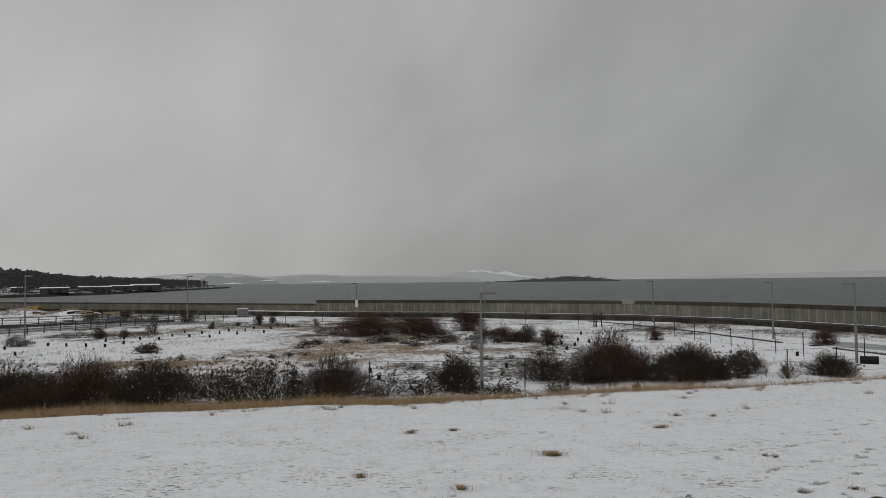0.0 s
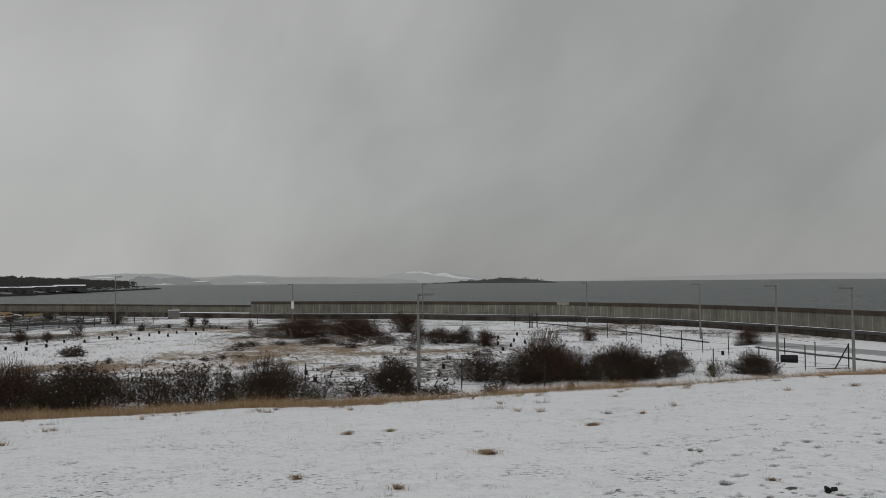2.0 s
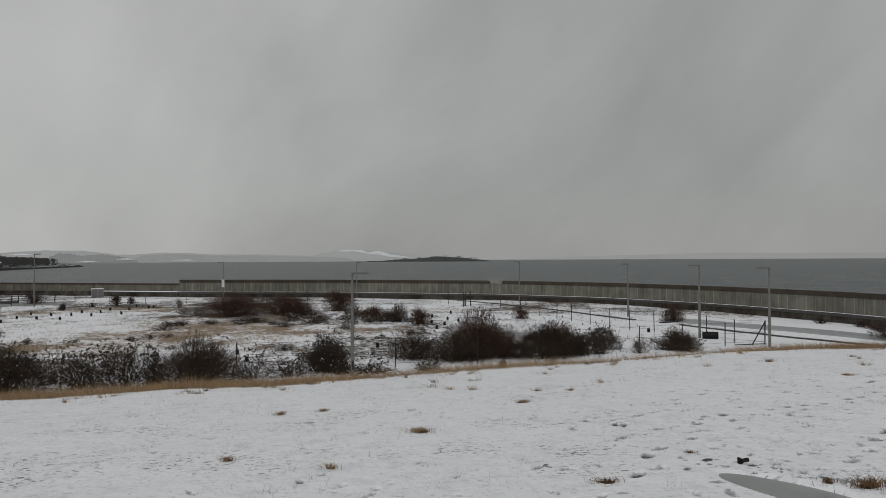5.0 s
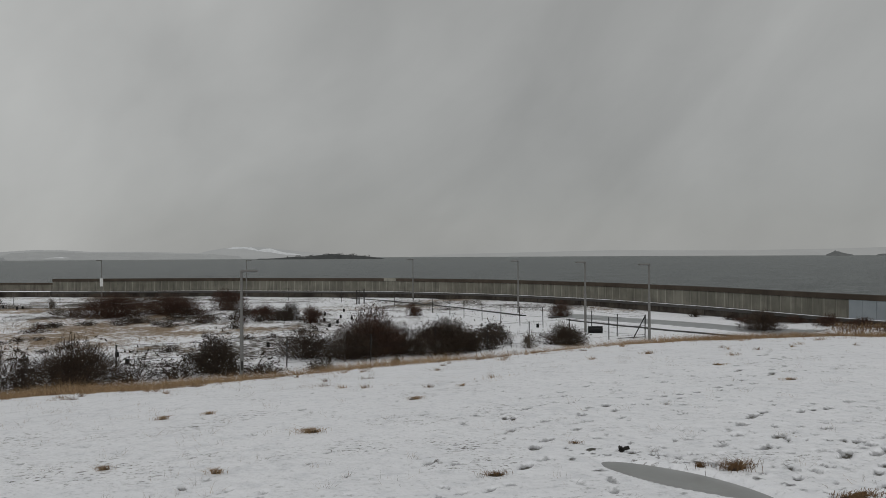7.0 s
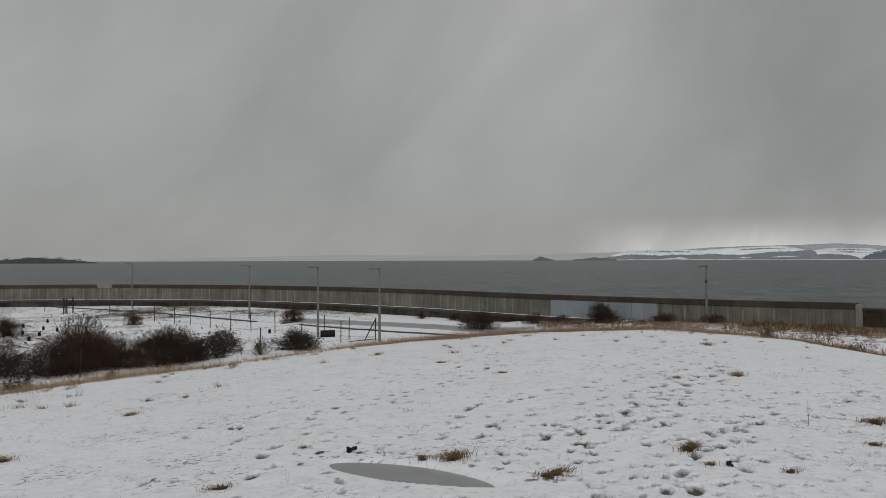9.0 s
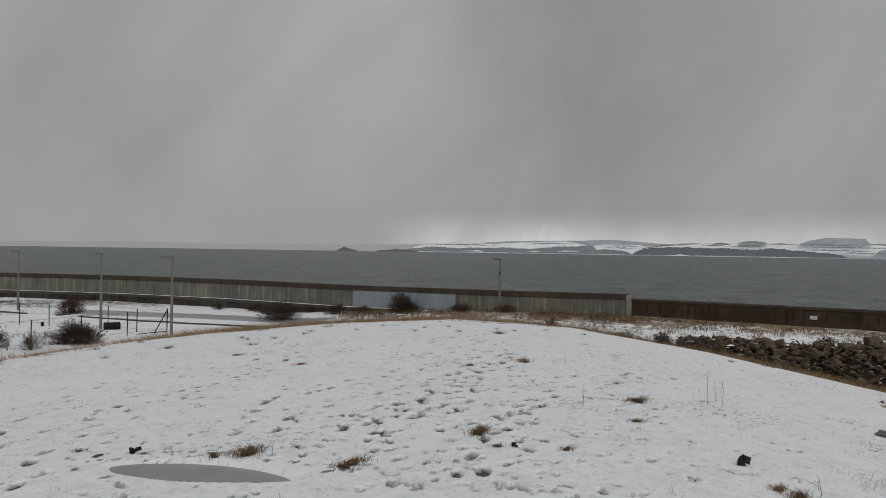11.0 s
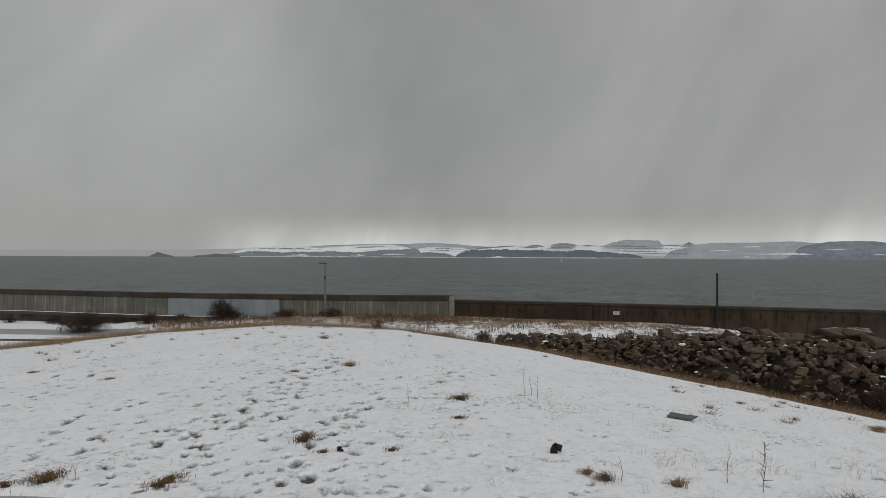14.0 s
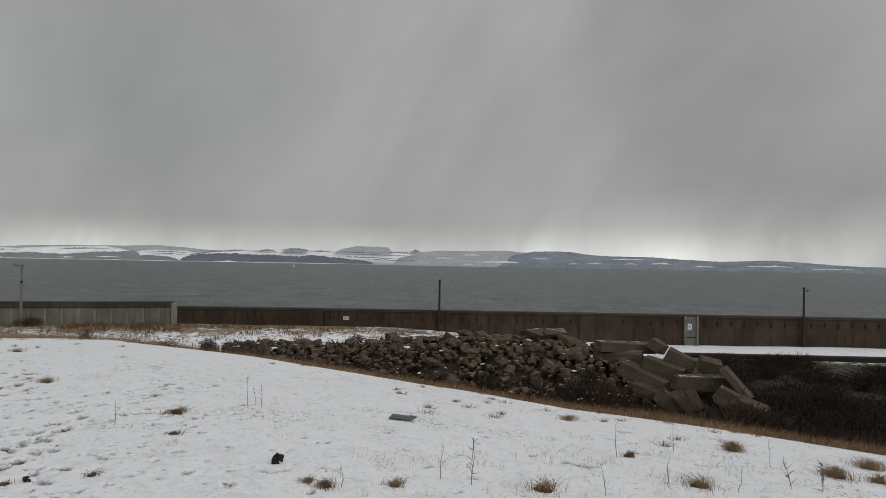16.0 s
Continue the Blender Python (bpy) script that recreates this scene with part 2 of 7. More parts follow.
# ---------------------------------------------------------------- materials
class Mat:
    """A small builder of node materials in world-sized coordinates."""

    def __init__(self, name, rough=0.8, spec=0.3, metal=0.0):
        self.m = bpy.data.materials.new(name)
        self.m.use_nodes = True
        self.t = self.m.node_tree
        self.b = self.t.nodes["Principled BSDF"]
        self.b.inputs["Roughness"].default_value = rough
        self.b.inputs["Specular IOR Level"].default_value = spec
        self.b.inputs["Metallic"].default_value = metal
        self.tc = self.t.nodes.new("ShaderNodeTexCoord").outputs["Object"]
        self.geo = self.t.nodes.new("ShaderNodeNewGeometry")

    def put(self, v, sock):
        if isinstance(v, (int, float, tuple, list)):
            sock.default_value = v if isinstance(v, (int, float)) else (*v, 1)[:4]
        else:
            self.t.links.new(v, sock)

    def noise(self, size, detail=4, rough=0.6, scale=(1, 1, 1), world=False):
        mp = self.t.nodes.new("ShaderNodeMapping")
        mp.inputs["Scale"].default_value = scale
        self.t.links.new(self.geo.outputs["Position"] if world else self.tc, mp.inputs[0])
        n = self.t.nodes.new("ShaderNodeTexNoise")
        n.inputs["Scale"].default_value, n.inputs["Detail"].default_value, n.inputs["Roughness"].default_value = 1 / size, detail, rough
        self.t.links.new(mp.outputs[0], n.inputs["Vector"])
        return n.outputs["Fac"]

    def ramp(self, v, a, b, c=0.0, d=1.0):
        n = self.t.nodes.new("ShaderNodeMapRange")
        n.interpolation_type = "SMOOTHSTEP"
        self.put(v, n.inputs["Value"])
        for k, x in zip(("From Min", "From Max", "To Min", "To Max"), (a, b, c, d)):
            n.inputs[k].default_value = x
        return n.outputs["Result"]

    def math(self, op, a, b):
        n = self.t.nodes.new("ShaderNodeMath")
        n.operation = op
        self.put(a, n.inputs[0])
        self.put(b, n.inputs[1])
        return n.outputs[0]

    def mix(self, f, a, b):
        n = self.t.nodes.new("ShaderNodeMix")
        n.data_type = "RGBA"
        self.put(f, n.inputs["Factor"])
        self.put(a, n.inputs[6])
        self.put(b, n.inputs[7])
        return n.outputs[2]

    def attr(self, name):
        n = self.t.nodes.new("ShaderNodeAttribute")
        n.attribute_name = name
        return n.outputs["Fac"]

    def random(self):
        return self.t.nodes.new("ShaderNodeObjectInfo").outputs["Random"]

    def island(self):
        return self.geo.outputs["Random Per Island"]

    def upward(self):
        s = self.t.nodes.new("ShaderNodeSeparateXYZ")
        self.t.links.new(self.geo.outputs["Normal"], s.inputs[0])
        return s.outputs["Z"]

    def color(self, v):
        self.put(v, self.b.inputs["Base Color"])
        return self

    def rough(self, v):
        self.put(v, self.b.inputs["Roughness"])
        return self

    def bump(self, v, dist, strength=0.6):
        n = self.t.nodes.new("ShaderNodeBump")
        n.inputs["Distance"].default_value, n.inputs["Strength"].default_value = dist, strength
        self.t.links.new(v, n.inputs["Height"])
        self.t.links.new(n.outputs[0], self.b.inputs["Normal"])
        return self

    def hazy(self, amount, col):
        """For distant land only: airlight painted in as a flat glow over the surface."""
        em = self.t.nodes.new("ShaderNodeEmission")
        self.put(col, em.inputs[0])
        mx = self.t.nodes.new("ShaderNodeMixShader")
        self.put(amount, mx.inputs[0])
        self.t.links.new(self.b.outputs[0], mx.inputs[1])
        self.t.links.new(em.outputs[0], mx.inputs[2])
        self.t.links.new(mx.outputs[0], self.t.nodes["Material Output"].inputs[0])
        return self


SNOW = (0.876, 0.879, 0.910)


def ground_material():
    m = Mat("snowy_ground", 0.85, 0.12)
    bare = m.attr("bare")
    straw = m.attr("straw")
    fine, mid = m.noise(0.05, 5), m.noise(0.5, 5)
    grass = m.mix(m.noise(0.10, 5), (0.020, 0.0155, 0.010), (0.080, 0.060, 0.038))
    hay = m.mix(m.noise(0.25, 5), (0.13, 0.093, 0.060), (0.37, 0.28, 0.195))
    grass = m.mix(m.ramp(straw, 0.15, 0.8), grass, hay)
    snow = m.mix(m.noise(1.7, 5), (0.795, 0.802, 0.838), SNOW)
    snow = m.mix(m.ramp(m.noise(0.22, 4, 0.65), 0.48, 0.70, 0.0, 0.45), snow, (0.62, 0.635, 0.675))
    # blades and turf that just show through a thin cover, in loose patches
    where = m.math("MULTIPLY", m.ramp(m.noise(1.1, 4, 0.6), 0.50, 0.64, 0.0, 1.0), m.ramp(m.noise(4.5, 3), 0.40, 0.62, 0.25, 1.0))
    thin = m.math("MULTIPLY", m.ramp(m.noise(0.085, 4, 0.75, (1, 1.7, 1)), 0.55, 0.63), m.math("MULTIPLY", where, 0.9))
    wide = m.noise(2.6, 4, 0.6)
    cover = m.math("ADD", bare, m.math("MULTIPLY", m.math("SUBTRACT", fine, 0.5), 0.9))
    cover = m.math("ADD", cover, m.math("MULTIPLY", m.math("SUBTRACT", mid, 0.5), 1.5))
    cover = m.math("ADD", cover, m.math("MULTIPLY", m.math("SUBTRACT", wide, 0.5), 0.7))
    f = m.math("MAXIMUM", m.ramp(cover, 0.44, 0.78), thin)
    ground = m.mix(f, snow, grass)
    trod = m.math("ADD", m.attr("trod"), m.math("MULTIPLY", m.math("SUBTRACT", m.noise(0.06, 4), 0.5), 1.1))
    # greys the prints: packed snow and bare turf, plus the dents' shade painted in
    slush = m.mix(m.ramp(trod, 0.03, 0.42, 0.0, 0.8), ground, (0.27, 0.275, 0.285))
    turf = m.mix(m.noise(0.3, 4), (0.03, 0.028, 0.024), (0.12, 0.11, 0.09))
    m.color(m.mix(m.ramp(trod, 0.40, 0.64, 0.0, 0.93), slush, turf))
    m.bump(m.math("ADD", m.math("MULTIPLY", fine, 0.22), m.math("ADD", mid, m.math("MULTIPLY", m.noise(0.16, 3, 0.5), 0.35))), 0.085, 0.7)
    return m.m


M_GROUND = ground_material()


def stone_like(name, dark, light, grain=0.05, patch=0.8, rough=0.85, bump=0.01, snow_up=None, spread=0.25):
    m = Mat(name, rough, 0.25)
    c = m.mix(m.ramp(m.noise(patch, 5), 0.3, 0.7), dark, light)
    c = m.mix(m.ramp(m.noise(grain, 4), 0.35, 0.75, 0.0, 0.6), c, tuple(0.45 * v for v in dark))
    c = m.mix(m.math("MULTIPLY", m.random(), spread), c, tuple(0.5 * v for v in light))
    if snow_up:
        f = m.math("MULTIPLY", m.ramp(m.upward(), snow_up, snow_up + 0.06), m.ramp(m.noise(0.45, 3, world=True), 0.47, 0.53))
        c = m.mix(f, c, SNOW)
    m.color(c)
    m.bump(m.noise(grain * 2, 5), bump)
    return m.m


M_ROCK = stone_like("brown_boulder", (0.052, 0.036, 0.025), (0.172, 0.126, 0.088), 0.06, 0.6, 0.9, 0.03, 0.965, 0.85)
M_PINK = stone_like("pink_boulder", (0.20, 0.15, 0.125), (0.34, 0.25, 0.21), 0.06, 0.9, 0.85, 0.03)
M_SLAB = stone_like("grey_slab", (0.050, 0.037, 0.027), (0.165, 0.126, 0.092), 0.05, 1.2, 0.9, 0.05, 0.975, 0.6)
M_POST_CONC = stone_like("pale_concrete", (0.30, 0.30, 0.28), (0.42, 0.42, 0.40), 0.04, 1.0)


def wall_material(name, dark, light, streak):
    """Weathered concrete: clouds, fine grain, and runs of dirt from the top down."""
    m = Mat(name, 0.9, 0.2)
    c = m.mix(m.ramp(m.noise(2.2, 5, 0.6, (1, 1, 1), True), 0.32, 0.7), dark, light)
    run = m.noise(0.35, 4, 0.6, (1, 1, 0.09), True)
    c = m.mix(m.ramp(run, 0.48, 0.72, 0.0, streak), c, tuple(0.42 * v for v in dark))
    c = m.mix(m.ramp(m.noise(0.06, 3, 0.6, (1, 1, 1), True), 0.5, 0.8, 0.0, 0.35), c, tuple(0.6 * v for v in dark))
    c = m.mix(m.math("MULTIPLY", m.random(), 0.22), c, tuple(0.6 * v for v in light))
    m.color(c)
    m.bump(m.noise(0.08, 5, world=True), 0.01)
    return m.m


M_CORE = wall_material("pale_wall_concrete", (0.175, 0.168, 0.142), (0.29, 0.28, 0.24), 0.4)
M_PANEL = wall_material("wall_panel_concrete", (0.125, 0.121, 0.101), (0.20, 0.193, 0.163), 0.55)
M_FRESH = wall_material("fresh_wall_panel", (0.25, 0.285, 0.31), (0.31, 0.34, 0.365), 0.12)
M_COPING = wall_material("stained_coping", (0.050, 0.040, 0.031), (0.085, 0.068, 0.054), 0.4)
M_PLINTH = wall_material("stained_plinth", (0.020, 0.016, 0.013), (0.095, 0.083, 0.070), 0.9)
M_DARKWALL = wall_material("dark_wall_masonry", (0.044, 0.030, 0.021), (0.076, 0.053, 0.037), 0.6)
M_OLDWALL = wall_material("old_wall_concrete", (0.115, 0.108, 0.088), (0.18, 0.168, 0.14), 0.7)


def snow_material():
    m = Mat("lying_snow", 0.7, 0.25)
    m.color(m.mix(m.noise(0.6, 4), (0.745, 0.76, 0.795), SNOW))
    m.bump(m.noise(0.15, 4), 0.02)
    return m.m


M_SNOW = snow_material()


def plain(name, a, b, size=0.15, rough=0.6, metal=0.0, spec=0.4, bump=0.003):
    m = Mat(name, rough, spec, metal)
    m.color(m.mix(m.noise(size, 5), a, b))
    if bump:
        m.bump(m.noise(size * 0.3, 3), bump)
    return m.m


M_STEEL = plain("galvanised_steel", (0.13, 0.128, 0.122), (0.21, 0.207, 0.2), 0.3, 0.6, 0.2)
M_DARKSTEEL = plain("dark_steel", (0.016, 0.016, 0.016), (0.035, 0.032, 0.03), 0.3, 0.6, 0.0, 0.25)
M_RAIL = plain("weathered_rail", (0.035, 0.037, 0.038), (0.07, 0.073, 0.075), 0.3, 0.6, 0.2)
M_BLACK = plain("black_plastic", (0.005, 0.005, 0.005), (0.013, 0.013, 0.013), 0.2, 0.6, 0.0, 0.2)
M_WHITE = plain("white_sheet_metal", (0.62, 0.63, 0.63), (0.72, 0.73, 0.73), 0.4, 0.5)
M_SIGNINK = plain("grey_print", (0.25, 0.25, 0.25), (0.3, 0.3, 0.3), 0.2, 0.6)
M_SLUSH = plain("wet_slush", (0.22, 0.23, 0.24), (0.42, 0.435, 0.45), 1.2, 0.35, 0.0, 0.5, 0.02)
M_MUD = plain("wet_mud", (0.06, 0.062, 0.063), (0.13, 0.133, 0.135), 0.9, 0.4, 0.0, 0.5, 0.02)
M_KERB = plain("wet_kerb", (0.035, 0.034, 0.033), (0.075, 0.072, 0.068), 0.5, 0.6)
M_YELLOW = plain("yellow_paint", (0.30, 0.19, 0.04), (0.40, 0.27, 0.07), 0.5, 0.5)
M_TIMBER = plain("weathered_timber", (0.19, 0.13, 0.075), (0.34, 0.25, 0.15), 0.3, 0.8)
M_SLATE = plain("grey_slate", (0.06, 0.062, 0.065), (0.13, 0.135, 0.14), 0.08, 0.6, 0.0, 0.4, 0.01)
M_CHAR = plain("charred_wood", (0.006, 0.006, 0.006), (0.03, 0.026, 0.022), 0.05, 0.8, 0.0, 0.3, 0.02)


def twig(name, a, b):
    m = Mat(name, 0.85, 0.2)
    c = m.mix(m.island(), a, b)
    m.color(m.mix(m.ramp(m.noise(0.6, 3, world=True), 0.3, 0.7, 0.0, 0.5), c, tuple(0.5 * v for v in a)))
    return m.m


M_TWIG_RED = twig("reddish_twigs", (0.036, 0.020, 0.014), (0.112, 0.062, 0.043))
M_TWIG_BROWN = twig("brown_scrub_twigs", (0.026, 0.018, 0.012), (0.088, 0.059, 0.041))
M_TWIG_SCRUB = twig("dark_scrub_twigs", (0.013, 0.009, 0.0065), (0.044, 0.030, 0.021))
M_TWIG_DARK = twig("dark_twigs", (0.028, 0.019, 0.014), (0.080, 0.057, 0.042))
M_TWIG_PALE = twig("pale_twigs", (0.06, 0.05, 0.04), (0.16, 0.13, 0.10))
M_LEAF_DARK = twig("dark_leaves", (0.020, 0.015, 0.011), (0.066, 0.048, 0.033))
M_STRAW = twig("dry_straw", (0.17, 0.105, 0.055), (0.45, 0.318, 0.19))
M_RUSSET = twig("russet_grass", (0.10, 0.058, 0.028), (0.26, 0.16, 0.085))


def water_material():
    m = Mat("grey_sea", 0.38, 0.3)
    chop = m.math("ADD", m.math("MULTIPLY", m.noise(13, 6, 0.75, (1, 1, 1), True), 0.5), m.math("MULTIPLY", m.noise(3.2, 5, 0.75, (1, 1, 1), True), 0.5))
    wide = m.noise(420, 3, 0.5, (1, 1, 1), True)
    c = m.mix(m.ramp(chop, 0.43, 0.57), (0.040, 0.051, 0.053), (0.128, 0.143, 0.145))
    m.color(m.mix(m.ramp(wide, 0.35, 0.65, 0.0, 0.35), c, (0.088, 0.102, 0.104)))
    m.bump(m.math("ADD", m.noise(2.0, 6, 0.7, (1, 1, 1), True), m.noise(6.0, 4, 0.6, (1, 1, 1), True)), 0.9, 1.0)
    return m.m


M_SEA = water_material()


def ice_material():
    m = Mat("thin_ice", 0.28, 0.5)
    m.color(m.mix(m.noise(0.35, 5), (0.16, 0.165, 0.163), (0.30, 0.305, 0.30)))
    m.bump(m.noise(0.2, 4), 0.004)
    return m.m


M_ICE = ice_material()
HAZE_GLOW = (0.36, 0.37, 0.365)


# ---------------------------------------------------------------- ground, one sheet to the horizon
PUDDLE = (3.54, 4.84, 0.565, 0.20, -66.0)     # centre, half length, half width, turn


def in_puddle(x, y):
    cx, cy, a, b, r = PUDDLE
    c, s = math.cos(radians(r)), math.sin(radians(r))
    u, v = (x - cx) * c + (y - cy) * s, -(x - cx) * s + (y - cy) * c
    return np.abs(u / a) ** 1.75 + np.abs(v / b) ** 1.75


def footprints():
    """Trails and loose prints over the ridge of the mound: x, y, heading, length, depth."""
    rng = np.random.default_rng(11)
    out = []
    for start, end, n in (((3.0, 7.5), (15, 14.5), 44), ((4.2, 3.4), (16, 11), 46), ((4.8, 2.9), (14.5, 6.0), 36), ((5.2, 5.2), (9.5, 3.2), 24), ((5.5, 3.4), (18, 12), 46), ((5.0, 4.4), (12.5, 7.6), 34), ((6.2, 3.0), (10.5, 8.2), 26), ((4.6, 5.4), (11, 8.6), 30), ((2.6, 5.6), (9, 10.5), 26), ((6.4, 5.0), (12, 4.4), 18)):
        a, b = np.array(start), np.array(end)
        d = (b - a) / np.linalg.norm(b - a)
        s = np.array([-d[1], d[0]])
        for k in range(n):
            p = a + (b - a) * (k + rng.uniform(-0.3, 0.3)) / n + s * (0.14 * (-1) ** k + rng.normal(0, 0.16) + 0.5 * math.sin(k * 0.21))
            out.append((*p, math.atan2(d[1], d[0]) + rng.normal(0, 0.25), rng.uniform(0.2, 0.29), rng.uniform(0.03, 0.055)))
    for k in range(1000):
        az, r = rng.normal(-52, 18), 5.2 + 13 * rng.random() ** 1.3
        out.append((*polar(az, r), rng.normal(0.7, 0.9), rng.uniform(0.08, 0.19), rng.uniform(0.015, 0.055)))
    for k in range(330):
        az, r = rng.uniform(-120, 32), 5.0 + 14 * rng.random()
        out.append((*polar(az, r), rng.uniform(0, TAU), rng.uniform(0.08, 0.22), rng.uniform(0.015, 0.04)))
    out = [p for p in out if in_puddle(p[0], p[1]) > 3.2]
    # dark turf shows round the rim of the pool
    cx, cy, a, b, turn = PUDDLE
    for k in range(34):
        t, q = rng.uniform(0.1, 2.6), rng.uniform(2.0, 2.9)
        u, v = -a * q * 0.8 * math.cos(t), b * q * math.sin(t)
        c, s = math.cos(radians(turn)), math.sin(radians(turn))
        out.append((cx + u * c - v * s, cy + u * s + v * c, radians(turn) + rng.normal(0, 1.2), rng.uniform(0.05, 0.10), 0.040))
    # bare turf beside a tuft, and dark scrapes on the slope to the east
    for x, y, h, length in ((8.72, 3.60, 1.9, 0.26), (8.60, 3.76, 1.6, 0.28), (8.48, 3.92, 1.4, 0.2), (7.65, -1.0, 1.5, 0.2), (7.55, -1.12, 1.6, 0.26), (7.50, -1.25, 1.4, 0.3), (9.6, -1.9, 1.3, 0.3), (9.4, -2.1, 1.6, 0.24), (8.1, -2.6, 1.5, 0.22), (10.6, -2.3, 1.5, 0.34)):
        out.append((x, y, h, length, 0.075))
    return out


def build_ground():
    az = np.concatenate([np.linspace(-180, -127, 12, endpoint=False), np.linspace(-127, 37, 980, endpoint=False), np.linspace(37, 180, 28)])
    d = [0.0, 1.0, 2.0]
    r = 3.0
    while r < 5200:
        d.append(r)
        r *= 1.0055 if r < 15 else (1.011 if r < 27 else (1.022 if r < 230 else 1.35))
    d = np.array(d)
    A, Dd = np.meshgrid(np.radians(az[:-1]), d)
    X, Y = -Dd * np.sin(A), Dd * np.cos(A)
    Z = height(X, Y)
    bare = np.zeros_like(X)
    straw = np.zeros_like(X)
    trod = np.zeros_like(X)
    deg = np.degrees(A)
    az_first = az[12]
    step = az[13] - az[12]
    logd = d
    for x, y, h, length, depth in footprints():
        r0 = math.hypot(x, y)
        a0 = math.degrees(math.atan2(-x, y))
        i0, i1 = np.searchsorted(logd, [r0 - 0.4, r0 + 0.4])
        w = math.degrees(0.4 / r0)
        j0, j1 = 12 + int((a0 - w - az_first) / step), 12 + int((a0 + w - az_first) / step) + 1
        j0, j1 = max(j0, 12), min(j1, 990)
        xs, ys = X[i0:i1, j0:j1] - x, Y[i0:i1, j0:j1] - y
        c, s = math.cos(h), math.sin(h)
        q = ((xs * c + ys * s) / (length * 0.5)) ** 2 + ((-xs * s + ys * c) / (length * 0.24)) ** 2
        sink = 0.0 if in_puddle(x, y) < 5 else depth
        Z[i0:i1, j0:j1] -= 0.75 * sink * np.clip(1.8 * (1.0 - q), 0, 1) - 0.16 * sink * np.exp(-((q - 1.7) / 0.6) ** 2)
        trod[i0:i1, j0:j1] = np.maximum(trod[i0:i1, j0:j1], np.clip(1.5 * (1.0 - q), 0, 1) * min(0.95, 0.10 + 0.8 * (depth / 0.055) ** 1.8))
    # the frozen pool lies in a shallow dish
    q = in_puddle(X, Y)
    level = float(height(PUDDLE[0], PUDDLE[1])) - 0.06
    dish = np.clip((2.2 - q) / 1.0, 0, 1)
    Z = Z * (1 - dish) + np.minimum(Z, level - 0.03) * dish
    # thin cover on the brow, straw below it, bare earth under the scrub to the east
    dip = np.tan(np.radians(np.interp(deg, BROW_AZ, BROW_DIP)))
    brow = 3.3 / dip
    edge = (Dd - brow) / brow
    n = vnoise(X, Y, 4.0, 8)
    fringe = np.exp(-((edge - 0.16) / 0.16) ** 2) * (0.75 + 0.35 * n)
    gold = np.interp(deg, [-127, -112, -75, -66, -60, -52, -44, -34, -20, -8, 10, 37], [0.8, 0.75, 0.7, 0.5, 0.55, 0.85, 0.9, 0.5, 0.35, 0.5, 0.9, 0.95])
    bare = np.maximum(bare, fringe * gold)
    straw = np.maximum(straw, np.clip(fringe * 1.5, 0, 1))
    # the rough ground on the flat: straw shows in broad patches
    flat = Dd > 1.55 * brow
    patch = vnoise(X, Y, 17.0, 5, 4)
    rough = np.where(flat, np.clip(0.55 + 0.6 * patch + 0.36 * vnoise(X, Y, 3.2, 27), 0.22, 0.84), 0)
    hollow = np.exp(-(((X + 13) / 13) ** 2 + ((Y - 66) / 11) ** 2)) * (0.78 + 0.6 * vnoise(X, Y, 4, 6))
    hollow = np.maximum(hollow, np.exp(-(((X + 22) / 11) ** 2 + ((Y - 60) / 6) ** 2)) * (0.8 + 0.5 * vnoise(X, Y, 3.2, 36)))
    strip = np.maximum(np.exp(-(((X - 58) / 7) ** 2 + ((Y - 30) / 11) ** 2)), np.exp(-(((X - 62) / 4.0) ** 2 + ((Y - 13) / 17) ** 2))) * (0.95 + 0.3 * vnoise(X, Y, 3, 7))
    foot = np.clip((Dd - 53) / 8, 0, 1) * np.interp(deg, [-92, -86, -60, -52], [0, 1, 1, 0]) * (0.56 + 0.5 * vnoise(X, Y, 3.5, 18) + 0.25 * vnoise(X, Y, 1.3, 28))
    strip = np.maximum(strip, foot)
    strip = np.maximum(strip, 1.1 * np.exp(-(((X - 53) / 8) ** 2 + ((Y + 4) / 8) ** 4)))
    rough = np.maximum(rough, np.where(flat, np.maximum(hollow, strip), 0))
    straw = np.where(flat, np.clip(0.25 + 0.9 * vnoise(X, Y, 11, 9) + 0.35 * strip + hollow + 0.6 * vnoise(X, Y, 1.6, 19), 0, 1), straw)
    # cleared path and the road side stay white
    clear = np.exp(-(((X - 40) / 9) ** 2 + ((Y - 62) / 15) ** 2)) + np.exp(-(((X - 60) / 5.5) ** 2 + ((Y + 27) / 13) ** 2))
    clear = clear + 0.8 * np.exp(-(((X - 13) / 14) ** 2 + ((Y - 44.5) / 5) ** 2)) + 0.7 * np.exp(-(((X - 17) / 10) ** 2 + ((Y - 56) / 9) ** 2))
    clear = np.minimum(clear, 1)
    rough = rough * (1 - np.clip(1.25 * clear, 0, 0.9))
    pit = np.maximum(np.exp(-(((X - 44) / 11) ** 2 + (np.minimum(Y + 14, 0) / 60 + np.maximum(Y + 14, 0) / 24) ** 2)), np.exp(-(((X - 32) / 18) ** 2 + ((Y + 26) / 16) ** 2))) * (Dd > 1.25 * brow)
    bare = np.maximum(np.maximum(bare, rough), np.clip(1.9 * pit, 0, 1) * (1 - np.exp(-(((X - 61.2) / 3.9) ** 6 + 0 * Y))))
    straw = np.where(pit > 0.3, 0.05, straw)
    nr, nc = X.shape
    V = np.stack([X, Y, Z], -1).reshape(-1, 3)
    i = np.arange(nr - 1)[:, None] * nc
    j = np.arange(nc)[None, :]
    k = (j + 1) % nc
